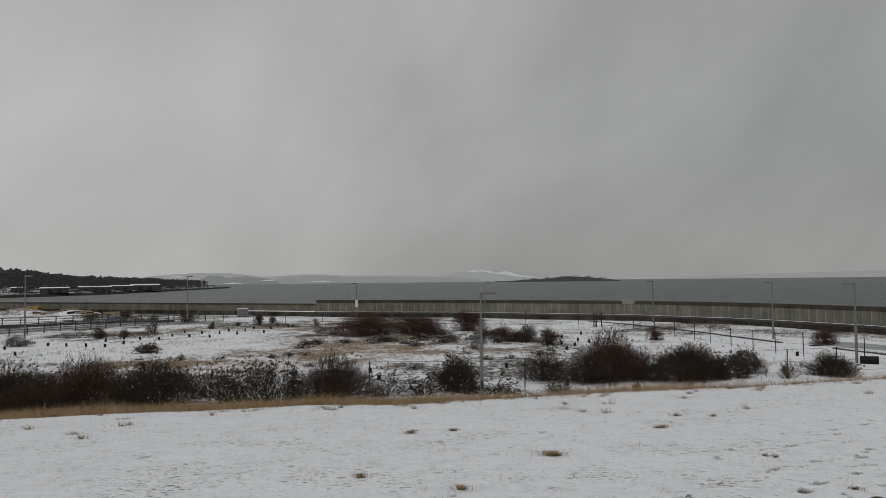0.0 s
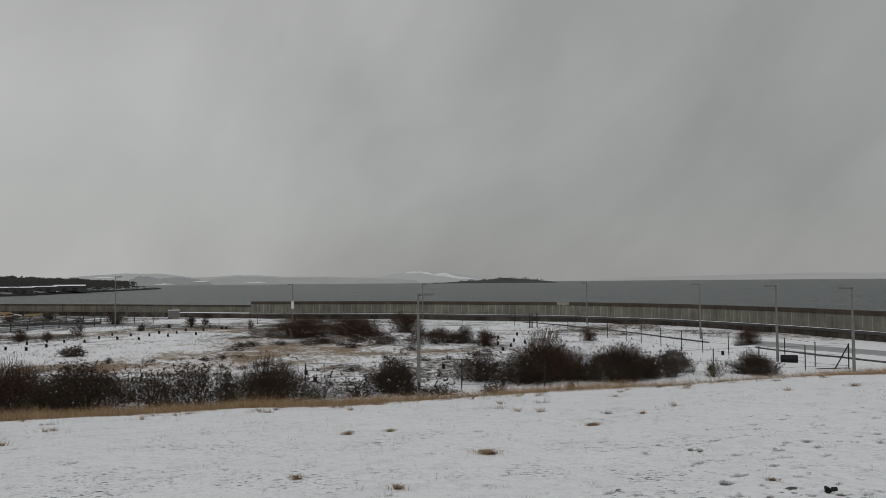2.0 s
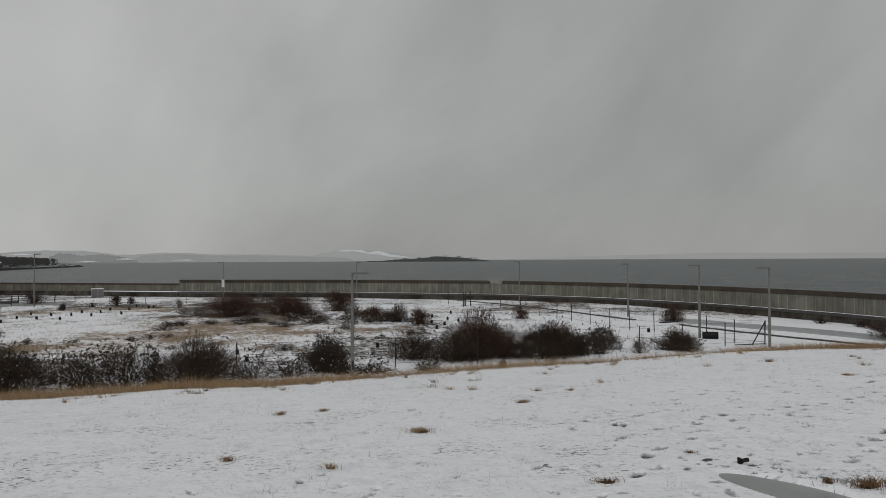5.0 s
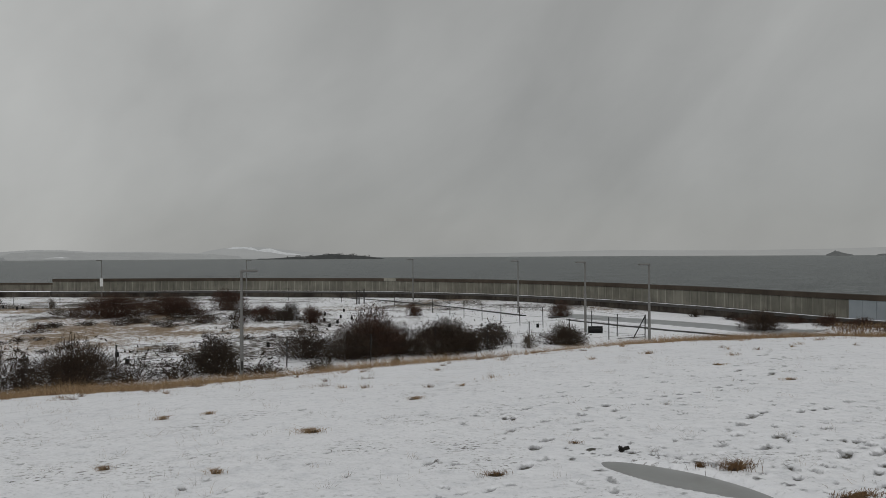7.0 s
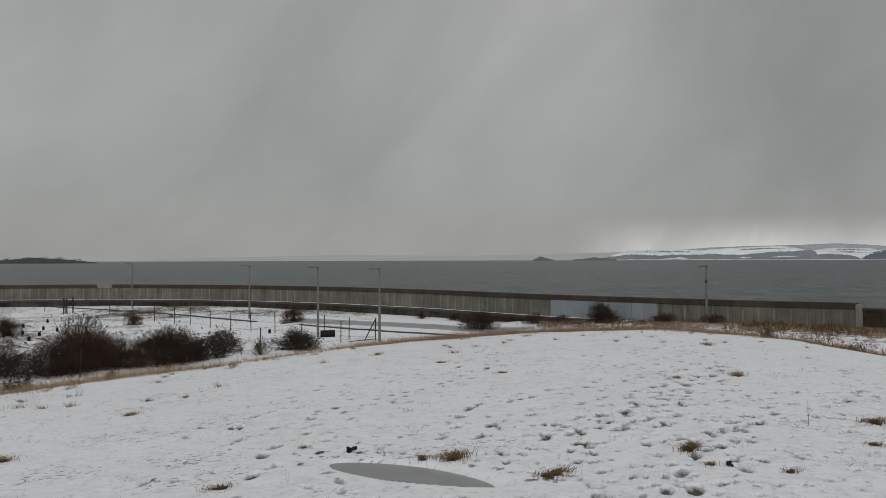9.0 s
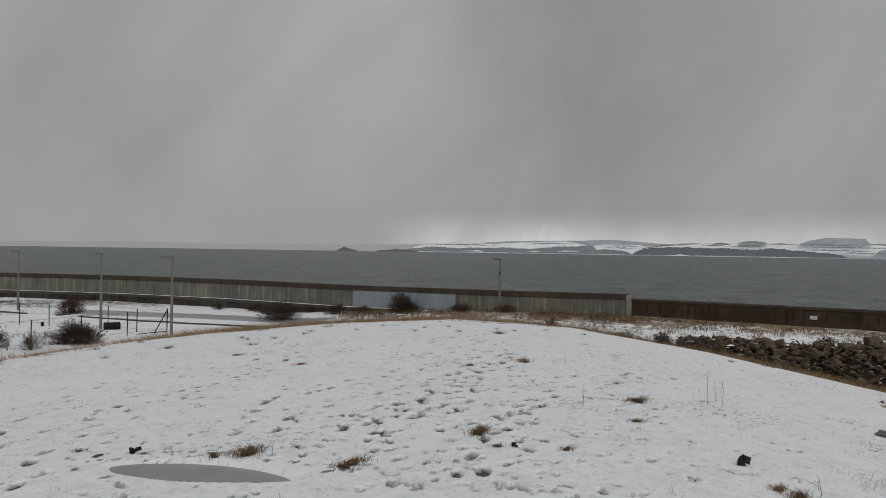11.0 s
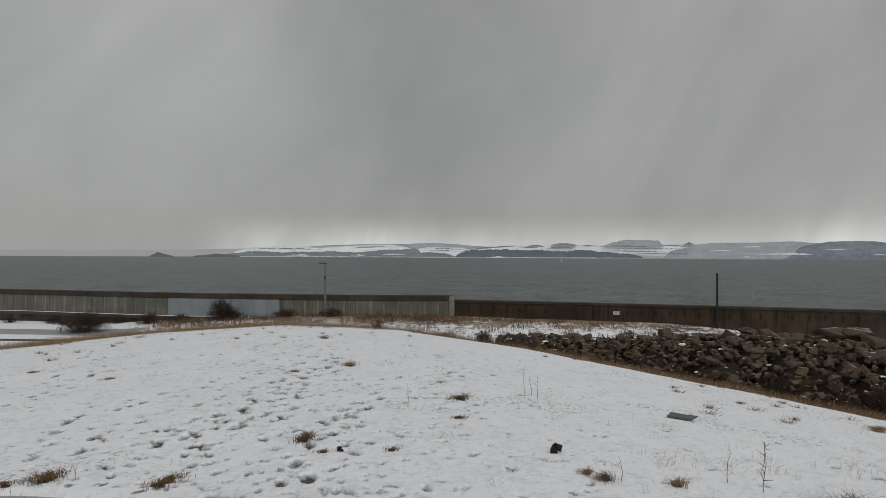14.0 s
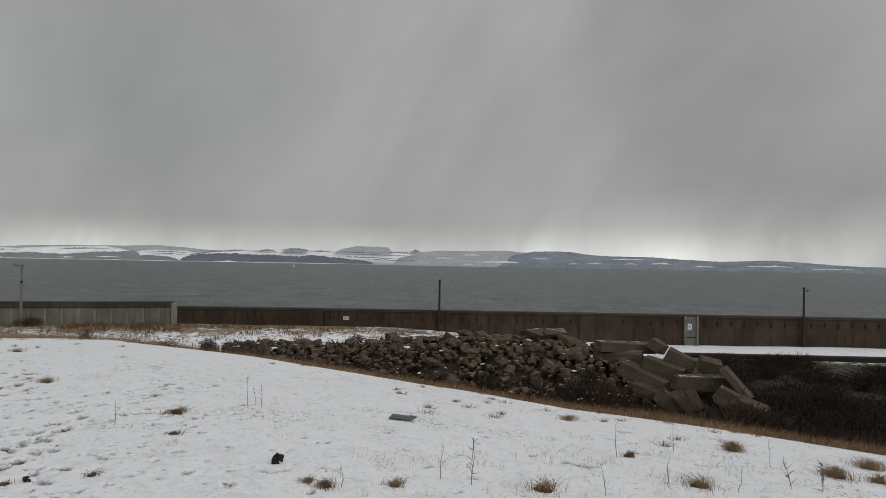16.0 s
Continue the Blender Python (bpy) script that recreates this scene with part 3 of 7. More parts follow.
    Q = np.stack([i + j, i + nc + j, i + nc + k, i + k], -1).reshape(-1, 4)[:, ::-1]
    Q = Q[nc:]
    T = np.stack([np.full(nc, 0), nc + j[0], nc + k[0]], -1)[:, [0, 2, 1]]
    me = mesh_np("ground", V, Q, T, True)
    for name, val in (("bare", bare), ("straw", straw), ("trod", trod)):
        at = me.attributes.new(name, "FLOAT", "POINT")
        at.data.foreach_set("value", val.reshape(-1).astype(np.float32))
    ob = obj("ground", me, M_GROUND)
    tagged(ob, "snow-covered rough grass with footprints and bare straw patches", "ground", kind="structure")
    return level


POOL = build_ground()


def build_sea():
    az = np.radians(np.linspace(-170, 110, 141))
    d = np.geomspace(40, 4990, 60)
    A, D = np.meshgrid(az, d)
    V = np.stack([-D * np.sin(A), D * np.cos(A), np.full_like(A, SEA)], -1).reshape(-1, 3)
    nr, nc = A.shape
    i = np.arange(nr - 1)[:, None] * nc
    j = np.arange(nc - 1)[None, :]
    Q = np.stack([i + j, i + j + 1, i + nc + j + 1, i + nc + j], -1).reshape(-1, 4)
    tagged(obj("water", mesh_np("water", V, Q), M_SEA), "dark grey choppy sea under heavy cloud", "sea", kind="structure")


build_sea()


def build_pool():
    cx, cy, a, b, r = PUDDLE
    bm = bmesh.new()
    ring = []
    rr = radians(r)
    for k in range(72):
        t = TAU * k / 72
        g = 1.5 + 0.05 * math.sin(3 * t + 1)
        u, v = a * g * math.cos(t), b * g * math.sin(t)
        ring.append(bm.verts.new((u * math.cos(rr) - v * math.sin(rr), u * math.sin(rr) + v * math.cos(rr), 0)))
    f = bm.faces.new(ring)
    ext = bmesh.ops.extrude_face_region(bm, geom=[f])
    for v in ext["geom"]:
        if isinstance(v, bmesh.types.BMVert):
            v.co.z -= 0.03
    bmesh.ops.recalc_face_normals(bm, faces=bm.faces)
    me = bpy.data.meshes.new("frozen_puddle")
    bm.to_mesh(me)
    bm.free()
    tagged(obj("frozen_puddle", me, M_ICE, loc=(cx, cy, POOL + 0.012)), "frozen grey puddle in trodden snow", "puddle")


build_pool()


# ---------------------------------------------------------------- sea walls
def ribbon(path, profile):
    """A closed profile (offset towards the land, height) carried along a line."""
    p = np.asarray(path)
    t = np.gradient(p, axis=0)
    t /= np.linalg.norm(t, axis=1)[:, None]
    nrm = np.stack([t[:, 1], -t[:, 0]], 1)
    # the land side is the one nearer the origin
    sign = -np.sign((nrm * p).sum(1).mean())
    nrm *= sign
    n, k = len(p), len(profile)
    V = np.empty((n, k, 3))
    for j, (o, z) in enumerate(profile):
        V[:, j, :2] = p + nrm * o
        V[:, j, 2] = z
    i = np.arange(n - 1)[:, None] * k
    j = np.arange(k)[None, :]
    jj = (j + 1) % k
    Q = np.stack([i + j, i + jj, i + k + jj, i + k + j], -1).reshape(-1, 4)
    bm = bmesh.new()
    vs = [bm.verts.new(v) for v in V.reshape(-1, 3)]
    for q in Q:
        bm.faces.new([vs[a] for a in q])
    bm.faces.new(vs[:k])
    bm.faces.new(vs[-k:])
    bmesh.ops.recalc_face_normals(bm, faces=bm.faces)
    return bm


def along(path, sign_to_land=True):
    """Middle, heading and land-side normal of each piece of a line."""
    p = np.asarray(path)
    for a, b in zip(p[:-1], p[1:]):
        m, t = (a + b) / 2, b - a
        L = np.linalg.norm(t)
        t = t / L
        n = np.array([t[1], -t[0]])
        if n @ m > 0:
            n = -n
        yield m, t, n, L


def face_matrix(m, n, z):
    """Local x along the wall, local -y towards the land."""
    return Matrix.Translation((m[0], m[1], z)) @ Matrix.Rotation(math.atan2(n[1], n[0]) + math.pi / 2, 4, "Z")


def panel_mesh(name, w, h, t, bevel=0.03):
    bm = bmesh.new()
    box(bm, (0, 0, h / 2), (w, t, h), bevel=bevel)
    me = bpy.data.meshes.new(name)
    bm.to_mesh(me)
    bm.free()
    return me


def build_new_wall():
    wall = tagged(new("sea_wall"), "pale concrete sea wall with ribbed panels and stained coping", "wall", kind="structure")
    fine = smooth_line(NEW_WALL, 2.4)
    part("core", ribbon(fine, [(-0.35, -5.0), (-0.35, 2.62), (0.30, 2.62), (0.30, -0.6)]), M_CORE, wall)
    coping = part("coping", ribbon(fine, [(-0.42, 2.62), (-0.42, 3.04), (0.42, 3.04), (0.42, 2.58), (0.34, 2.58), (0.34, 2.62)]), M_COPING, wall, "dark stained coping")
    part("plinth", ribbon(fine, [(0.30, -0.8), (0.30, 0.92), (0.62, 0.92), (0.75, -0.8)]), M_PLINTH, wall, "stained lower step of the wall")
    part("snow_ledge", ribbon(fine, [(0.34, 0.92), (0.36, 0.955), (0.55, 0.95), (0.60, 0.92)]), M_SNOW, wall, "snow lying on the step")
    # solid dark strip that stands in for the shade under the ledge
    part("shade_strip", ribbon(fine, [(0.62, 0.62), (0.62, 0.86), (0.74, 0.86), (0.74, 0.62)]), M_KERB, wall, "dark strip put in as shade under the snowy step")
    # a pale box added over the stained coping where a piece is missing
    bm = bmesh.new()
    box(bm, (0, 0, 0.22), (2.7, 0.92, 0.5), bevel=0.02)
    for m, t, n, L in along(smooth_line(NEW_WALL, 1.2)):
        if abs(math.degrees(math.atan2(-m[0], m[1])) + 14.09) < 0.35:
            patch = part("mended_coping", bm, M_CORE, wall, "pale box standing in for a gap in the coping")
            patch.matrix_local = face_matrix(m, n, 2.6)
            break
    me, fresh = panel_mesh("panel", 1.04, 1.62, 0.07), panel_mesh("fresh_panel", 1.195, 1.62, 0.09, 0.015)
    me.materials.append(M_PANEL)
    fresh.materials.append(M_FRESH)
    for m, t, n, L in along(smooth_line(NEW_WALL, 1.2)):
        az = math.degrees(math.atan2(-m[0], m[1]))
        new_one = -54.9 < az < -47.2
        ob = obj("panel", fresh if new_one else me, None, wall)
        ob.matrix_local = face_matrix(m + n * (0.33 if new_one else 0.31), n, 0.95)
        if new_one:
            ob["label"] = "fresh pale blue-grey panel"
    # the stub where the wall ends against the older, darker one
    end, (m, t, n, L) = fine[-1], list(along(fine))[-1]
    bm = bmesh.new()
    box(bm, (0, 0, 1.2), (0.5, 1.0, 3.5), bevel=0.04)
    post = part("end_pier", bm, M_CORE, wall)
    post.matrix_local = face_matrix(end, n, 0.0)


build_new_wall()


def build_old_wall():
    wall = tagged(new("old_sea_wall"), "low weathered concrete sea wall with dark streaks", "wall", kind="structure")
    fine = smooth_line(OLD_WALL, 3.0)
    part("core", ribbon(fine, [(-0.4, -5.0), (-0.4, 2.1), (0.3, 2.1), (0.42, -0.6)]), M_OLDWALL, wall)
    part("coping", ribbon(fine, [(-0.48, 2.1), (-0.48, 2.38), (0.42, 2.38), (0.42, 2.1)]), M_COPING, wall)
    part("snow_ledge", ribbon(fine[-max(4, len(fine) // 8):], [(0.42, 0.9), (0.42, 1.02), (0.85, 1.0), (0.9, 0.9)]), M_SNOW, wall)
    part("plinth", ribbon(fine[len(fine) // 2:], [(0.4, -0.8), (0.4, 0.9), (0.92, 0.9), (0.95, -0.8)]), M_PLINTH, wall)
    me = panel_mesh("panel", 2.7, 1.9, 0.08, 0.02)
    me.materials.append(M_OLDWALL)
    for m, t, n, L in along(fine):
        ob = obj("panel", me, None, wall)
        ob.matrix_local = face_matrix(m + n * 0.36, n, 0.15)


build_old_wall()


def build_dark_wall():
    wall = tagged(new("harbour_wall"), "dark brown weathered harbour wall with rows of rusty brackets", "wall", kind="structure")
    fine = smooth_line(DARK_WALL, 3.0)
    part("core", ribbon(fine, [(-0.5, -5.0), (-0.5, 2.45), (0.30, 2.45), (0.34, -0.8)]), M_DARKWALL, wall)
    part("coping", ribbon(fine, [(-0.56, 2.45), (-0.56, 2.64), (0.40, 2.64), (0.40, 2.45)]), M_COPING, wall, "near-black coping")
    me = panel_mesh("bracket", 0.10, 0.42, 0.12, 0.02)
    me.materials.append(M_DARKSTEEL)
    for m, t, n, L in along(smooth_line(DARK_WALL, 1.15)):
        if m[1] < -50:
            continue
        ob = obj("bracket", me, None, wall)
        ob.matrix_local = face_matrix(m + n * 0.36, n, 1.72 + 0.05 * math.sin(m[1] * 3))
    # shallow piers where the lengths of wall meet
    pier = panel_mesh("pier", 3.2, 2.5, 0.22, 0.03)
    pier.materials.append(M_DARKWALL)
    for y in (14.0, -11.2):
        x = np.interp(-y, [-p[1] for p in DARK_WALL], [p[0] for p in DARK_WALL])
        ob = obj("pier", pier, None, wall)
        ob.matrix_local = face_matrix((x - 0.38, y), (-1, 0), -0.1)
    return wall


build_dark_wall()


def wall_x(y):
    return float(np.interp(-y, [-p[1] for p in DARK_WALL], [p[0] for p in DARK_WALL]))


M_GATE = stone_like("grey_gate_concrete", (0.15, 0.145, 0.13), (0.25, 0.245, 0.225), 0.05, 0.8)


def build_wall_gate():
    """A pale recess in the dark wall with a notice on its door."""
    y = -19.2
    x = wall_x(y)
    gate = tagged(new("wall_gate"), "pale concrete gateway in the dark wall with a white notice", "gate")
    gate.matrix_world = face_matrix((x - 0.36, y), (-1, 0), 0.0)
    bm = bmesh.new()
    box(bm, (-0.52, -0.1, 1.25), (0.16, 0.3, 2.6), bevel=0.02)
    part("jamb", bm, M_GATE, gate)
    bm = bmesh.new()
    box(bm, (0.52, -0.1, 1.25), (0.16, 0.3, 2.6), bevel=0.02)
    part("jamb", bm, M_GATE, gate)
    bm = bmesh.new()
    box(bm, (0, 0.0, 1.2), (0.88, 0.1, 2.5), bevel=0.02)
    part("door_leaf", bm, M_GATE, gate, "grey weathered leaf")
    bm = bmesh.new()
    box(bm, (0, -0.09, 0.72), (0.96, 0.06, 0.09), bevel=0.01)
    part("cross_bar", bm, M_DARKSTEEL, gate)
    bm = bmesh.new()
    box(bm, (-0.12, -0.075, 1.62), (0.34, 0.03, 0.55), bevel=0.005)
    sign = part("notice", bm, M_WHITE, gate, "white notice")
    bm = bmesh.new()
    for z in (1.78, 1.66, 1.54, 1.42):
        box(bm, (-0.12, -0.094, z), (0.24, 0.006, 0.04))
    part("print", bm, M_SIGNINK, sign)


build_wall_gate()


def build_wall_sign():
    y = 10.4
    s = tagged(new("wall_sign"), "small white sign fixed to the dark wall", "sign")
    s.matrix_world = face_matrix((wall_x(y) - 0.42, y), (-1, 0), 1.72)
    bm = bmesh.new()
    box(bm, (0, -0.02, 0.14), (0.52, 0.03, 0.28), bevel=0.006)
    part("plate", bm, M_WHITE, s)
    bm = bmesh.new()
    for z in (0.19, 0.10):
        box(bm, (0, -0.04, z), (0.4, 0.006, 0.035))
    part("print", bm, M_SIGNINK, s)


build_wall_sign()


def wall_pole(y, top, arm):
    p = tagged(new("mooring_pole"), "thin dark steel pole bolted to the harbour wall", "pole", group="poles on the harbour wall")
    p.matrix_world = face_matrix((wall_x(y) - 0.62, y), (-1, 0), 0.0)
    part("shaft", tube(bmesh.new(), (0, 0, -0.1), (0, 0, top), 0.11, 0.08, 10), M_DARKSTEEL, p)
    bm = bmesh.new()
    box(bm, (0, 0, top + 0.04), (0.17, 0.17, 0.22), bevel=0.02)
    part("cap", bm, M_DARKSTEEL, p)
    for z in (0.7, 1.9):
        bm = bmesh.new()
        box(bm, (0, 0.12, z), (0.5, 0.26, 0.1), bevel=0.01)
        part("clamp", bm, M_DARKSTEEL, p)
    if arm:
        bm = bmesh.new()
        tube(bm, (0, 0, top - 0.25), (0.3, 0, top - 0.15), 0.03)
        box(bm, (0.33, 0, top - 0.12), (0.16, 0.1, 0.06))
        part("arm", bm, M_DARKSTEEL, p)


wall_pole(2.45, 5.15, False)
wall_pole(-28.75, 5.05, True)


# ---------------------------------------------------------------- far shore, islands and headland
def land_mesh(name, az0, az1, n, near, deep, top, rows=10, seed=1, rough=0.25, taper=0.08):
    """A strip of land with a ridge: top(az) gives the height over the sea."""
    az = np.linspace(az0, az1, n)
    u = np.linspace(0, 1, rows)
    A, U = np.meshgrid(az, u)
    D = near + deep * U
    X, Y = -D * np.sin(np.radians(A)), D * np.cos(np.radians(A))
    hgt = np.array([top(a) for a in az])[None, :]
    prof = np.sin(np.clip(U * 1.25, 0, 1) * math.pi / 2) ** 0.9
    k = vnoise(X, Y, deep * 0.35, seed, 4)
    ends = np.clip(np.minimum((A - az0) * np.sign(az1 - az0), (az1 - A) * np.sign(az1 - az0)) / (abs(az1 - az0) * taper), 0, 1) ** 0.6
    Z = SEA - 0.3 + hgt * prof * (1 + rough * k * U) * ends
    Z[-1] = SEA - 5
    V = np.stack([X, Y, Z], -1).reshape(-1, 3)
    i = np.arange(rows - 1)[:, None] * n
    j = np.arange(n - 1)[None, :]
    Q = np.stack([i + j, i + j + 1, i + n + j + 1, i + n + j], -1).reshape(-1, 4)
    return mesh_np(name, V, Q, None, True)


def curve(pts):
    a, h = zip(*sorted(pts))
    return lambda az: float(np.interp(az, a, h))


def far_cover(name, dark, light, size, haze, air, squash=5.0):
    """Woods or snow on far slopes, the haze of distance mixed in as glow."""
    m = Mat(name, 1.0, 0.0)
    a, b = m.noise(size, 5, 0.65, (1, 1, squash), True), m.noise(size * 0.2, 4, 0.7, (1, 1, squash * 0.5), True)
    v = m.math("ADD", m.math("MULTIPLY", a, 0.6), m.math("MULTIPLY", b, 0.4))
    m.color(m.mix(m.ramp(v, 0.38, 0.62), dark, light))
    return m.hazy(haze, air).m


BLUE_HAZE_GLOW = (0.285, 0.315, 0.345)
# haze, mist and falling snow are a flat glow in each of these materials
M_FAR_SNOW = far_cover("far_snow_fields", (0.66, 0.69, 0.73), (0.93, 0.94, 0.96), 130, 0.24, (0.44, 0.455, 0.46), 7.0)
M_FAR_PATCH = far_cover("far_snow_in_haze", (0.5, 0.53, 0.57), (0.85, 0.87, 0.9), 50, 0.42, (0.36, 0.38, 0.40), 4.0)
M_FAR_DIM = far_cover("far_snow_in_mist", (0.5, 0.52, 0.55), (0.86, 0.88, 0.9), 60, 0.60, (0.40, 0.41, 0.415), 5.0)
M_FAR_WOOD = far_cover("far_woods", (0.012, 0.020, 0.032), (0.055, 0.066, 0.082), 60, 0.30, BLUE_HAZE_GLOW)
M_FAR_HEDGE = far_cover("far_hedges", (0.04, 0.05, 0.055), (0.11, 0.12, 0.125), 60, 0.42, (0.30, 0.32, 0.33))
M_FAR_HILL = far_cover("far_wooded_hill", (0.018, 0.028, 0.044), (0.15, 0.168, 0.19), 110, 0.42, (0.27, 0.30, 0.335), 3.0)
M_FAR_VEIL = far_cover("far_hill_painted_haze", (0.05, 0.06, 0.075), (0.26, 0.275, 0.29), 120, 0.60, (0.33, 0.35, 0.365), 3.0)
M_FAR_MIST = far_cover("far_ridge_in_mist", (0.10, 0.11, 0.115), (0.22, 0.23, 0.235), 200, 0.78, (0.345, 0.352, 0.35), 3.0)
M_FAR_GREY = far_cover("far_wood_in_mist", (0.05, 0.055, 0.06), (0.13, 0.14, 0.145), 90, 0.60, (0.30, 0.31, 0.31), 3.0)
FAR = 4150.0


def far_slope(name, top, low, dist, mat, label, seed, ragged=1.5, deep=110.0, taper=0.3):
    """A stretch of far hillside between two heights (azimuth, metres), leaning back from the shore."""
    az0, az1 = top[0][0], top[-1][0]
    n = max(40, int(abs(az1 - az0) * 42))
    az = np.linspace(az0, az1, n)
    t = np.array([curve(top)(a) for a in az])
    b = np.array([curve(low)(a) for a in az]) if isinstance(low, list) else np.full(n, float(low))
    ends = np.clip(np.minimum(np.abs(az - az0), np.abs(az1 - az)) / taper, 0, 1) ** 0.7
    t = b + np.maximum(t - b, 0.5) * ends + ragged * ends * (0.9 * vnoise(az, 0 * az + seed, 0.5, seed, 4) + 0.7 * vnoise(az, 0 * az - seed, 0.09, seed + 1, 2))
    b = b + 0.4 * ragged * vnoise(az, 0 * az + 3.0, 0.4, seed + 2, 2)
    u = np.linspace(0, 1, 7)
    A, U = np.meshgrid(np.radians(az), u)
    D = (np.array([dist(a) for a in az])[None] if callable(dist) else dist) + deep * U
    Z = b[None] + (t - b)[None] * U
    A, D, Z = np.concatenate([A, A[-1:]]), np.concatenate([D, D[-1:] + 40]), np.concatenate([Z, b[None] + 0.0])
    V = np.stack([-D * np.sin(A), D * np.cos(A), Z], -1).reshape(-1, 3)
    i, j = np.arange(7)[:, None] * n, np.arange(n - 1)[None, :]
    Q = np.stack([i + j, i + j + 1, i + n + j + 1, i + n + j], -1).reshape(-1, 4)
    tagged(obj(name, mesh_np(name, V, Q, None, True), mat), label, "hills", kind="structure")


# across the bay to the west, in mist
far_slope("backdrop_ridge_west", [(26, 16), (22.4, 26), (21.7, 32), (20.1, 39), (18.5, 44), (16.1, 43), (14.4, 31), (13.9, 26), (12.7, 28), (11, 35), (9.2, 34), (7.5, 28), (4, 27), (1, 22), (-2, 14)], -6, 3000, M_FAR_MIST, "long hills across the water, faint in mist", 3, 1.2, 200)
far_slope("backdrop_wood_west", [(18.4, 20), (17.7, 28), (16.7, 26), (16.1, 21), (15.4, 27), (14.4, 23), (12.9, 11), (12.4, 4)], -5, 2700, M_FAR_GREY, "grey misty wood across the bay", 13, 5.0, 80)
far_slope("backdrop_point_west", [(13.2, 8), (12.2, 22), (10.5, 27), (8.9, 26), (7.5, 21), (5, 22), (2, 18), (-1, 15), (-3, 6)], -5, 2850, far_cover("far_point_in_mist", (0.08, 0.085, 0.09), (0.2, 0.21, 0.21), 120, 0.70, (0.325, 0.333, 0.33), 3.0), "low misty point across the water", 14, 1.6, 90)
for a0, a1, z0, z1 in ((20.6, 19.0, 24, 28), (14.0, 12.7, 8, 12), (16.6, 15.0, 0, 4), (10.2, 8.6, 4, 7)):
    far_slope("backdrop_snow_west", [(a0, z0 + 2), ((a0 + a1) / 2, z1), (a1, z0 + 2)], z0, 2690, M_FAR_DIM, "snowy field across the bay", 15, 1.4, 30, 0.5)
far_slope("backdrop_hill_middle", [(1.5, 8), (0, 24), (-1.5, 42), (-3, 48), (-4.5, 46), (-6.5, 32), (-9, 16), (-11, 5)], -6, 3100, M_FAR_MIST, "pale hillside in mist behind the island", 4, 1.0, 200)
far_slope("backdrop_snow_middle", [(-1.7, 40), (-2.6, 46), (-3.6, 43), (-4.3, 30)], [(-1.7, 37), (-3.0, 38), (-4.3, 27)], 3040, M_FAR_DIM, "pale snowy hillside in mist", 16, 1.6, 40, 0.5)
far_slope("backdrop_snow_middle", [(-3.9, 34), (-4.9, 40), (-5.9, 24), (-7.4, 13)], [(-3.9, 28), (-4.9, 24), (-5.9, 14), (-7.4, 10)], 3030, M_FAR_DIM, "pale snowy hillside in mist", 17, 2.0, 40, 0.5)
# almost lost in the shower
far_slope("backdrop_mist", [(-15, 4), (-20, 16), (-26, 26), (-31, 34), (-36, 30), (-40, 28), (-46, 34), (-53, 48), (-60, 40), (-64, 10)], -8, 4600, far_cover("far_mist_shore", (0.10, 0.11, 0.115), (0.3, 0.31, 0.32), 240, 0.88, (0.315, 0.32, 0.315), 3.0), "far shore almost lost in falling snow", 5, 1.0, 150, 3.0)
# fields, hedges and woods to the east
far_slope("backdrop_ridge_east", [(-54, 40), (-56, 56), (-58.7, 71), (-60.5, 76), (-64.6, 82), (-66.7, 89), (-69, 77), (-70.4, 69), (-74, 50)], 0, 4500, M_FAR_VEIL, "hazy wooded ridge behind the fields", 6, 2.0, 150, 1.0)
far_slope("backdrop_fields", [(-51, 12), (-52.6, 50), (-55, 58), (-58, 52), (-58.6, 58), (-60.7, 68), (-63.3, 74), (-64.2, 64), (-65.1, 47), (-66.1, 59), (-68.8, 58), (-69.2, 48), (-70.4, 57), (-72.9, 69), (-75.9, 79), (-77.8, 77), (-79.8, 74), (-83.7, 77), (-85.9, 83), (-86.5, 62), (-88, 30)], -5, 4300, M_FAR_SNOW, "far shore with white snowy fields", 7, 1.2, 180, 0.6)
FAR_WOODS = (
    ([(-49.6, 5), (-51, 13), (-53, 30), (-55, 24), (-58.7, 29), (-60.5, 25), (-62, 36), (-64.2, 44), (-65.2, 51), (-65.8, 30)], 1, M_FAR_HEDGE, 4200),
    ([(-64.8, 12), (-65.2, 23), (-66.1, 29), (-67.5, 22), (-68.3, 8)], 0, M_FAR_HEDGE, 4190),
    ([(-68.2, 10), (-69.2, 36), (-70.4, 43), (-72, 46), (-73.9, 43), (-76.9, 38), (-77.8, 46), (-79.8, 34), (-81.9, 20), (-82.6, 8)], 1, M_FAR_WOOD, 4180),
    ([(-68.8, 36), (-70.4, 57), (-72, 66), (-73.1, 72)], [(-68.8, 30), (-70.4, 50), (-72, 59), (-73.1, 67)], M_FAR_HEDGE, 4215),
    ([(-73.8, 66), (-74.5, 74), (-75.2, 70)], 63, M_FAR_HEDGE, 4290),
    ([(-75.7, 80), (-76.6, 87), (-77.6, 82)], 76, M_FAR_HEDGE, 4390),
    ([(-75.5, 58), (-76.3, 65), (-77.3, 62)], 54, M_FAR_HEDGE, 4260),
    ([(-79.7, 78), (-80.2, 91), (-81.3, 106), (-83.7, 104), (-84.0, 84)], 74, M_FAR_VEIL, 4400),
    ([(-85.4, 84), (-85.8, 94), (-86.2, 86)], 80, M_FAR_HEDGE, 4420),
)
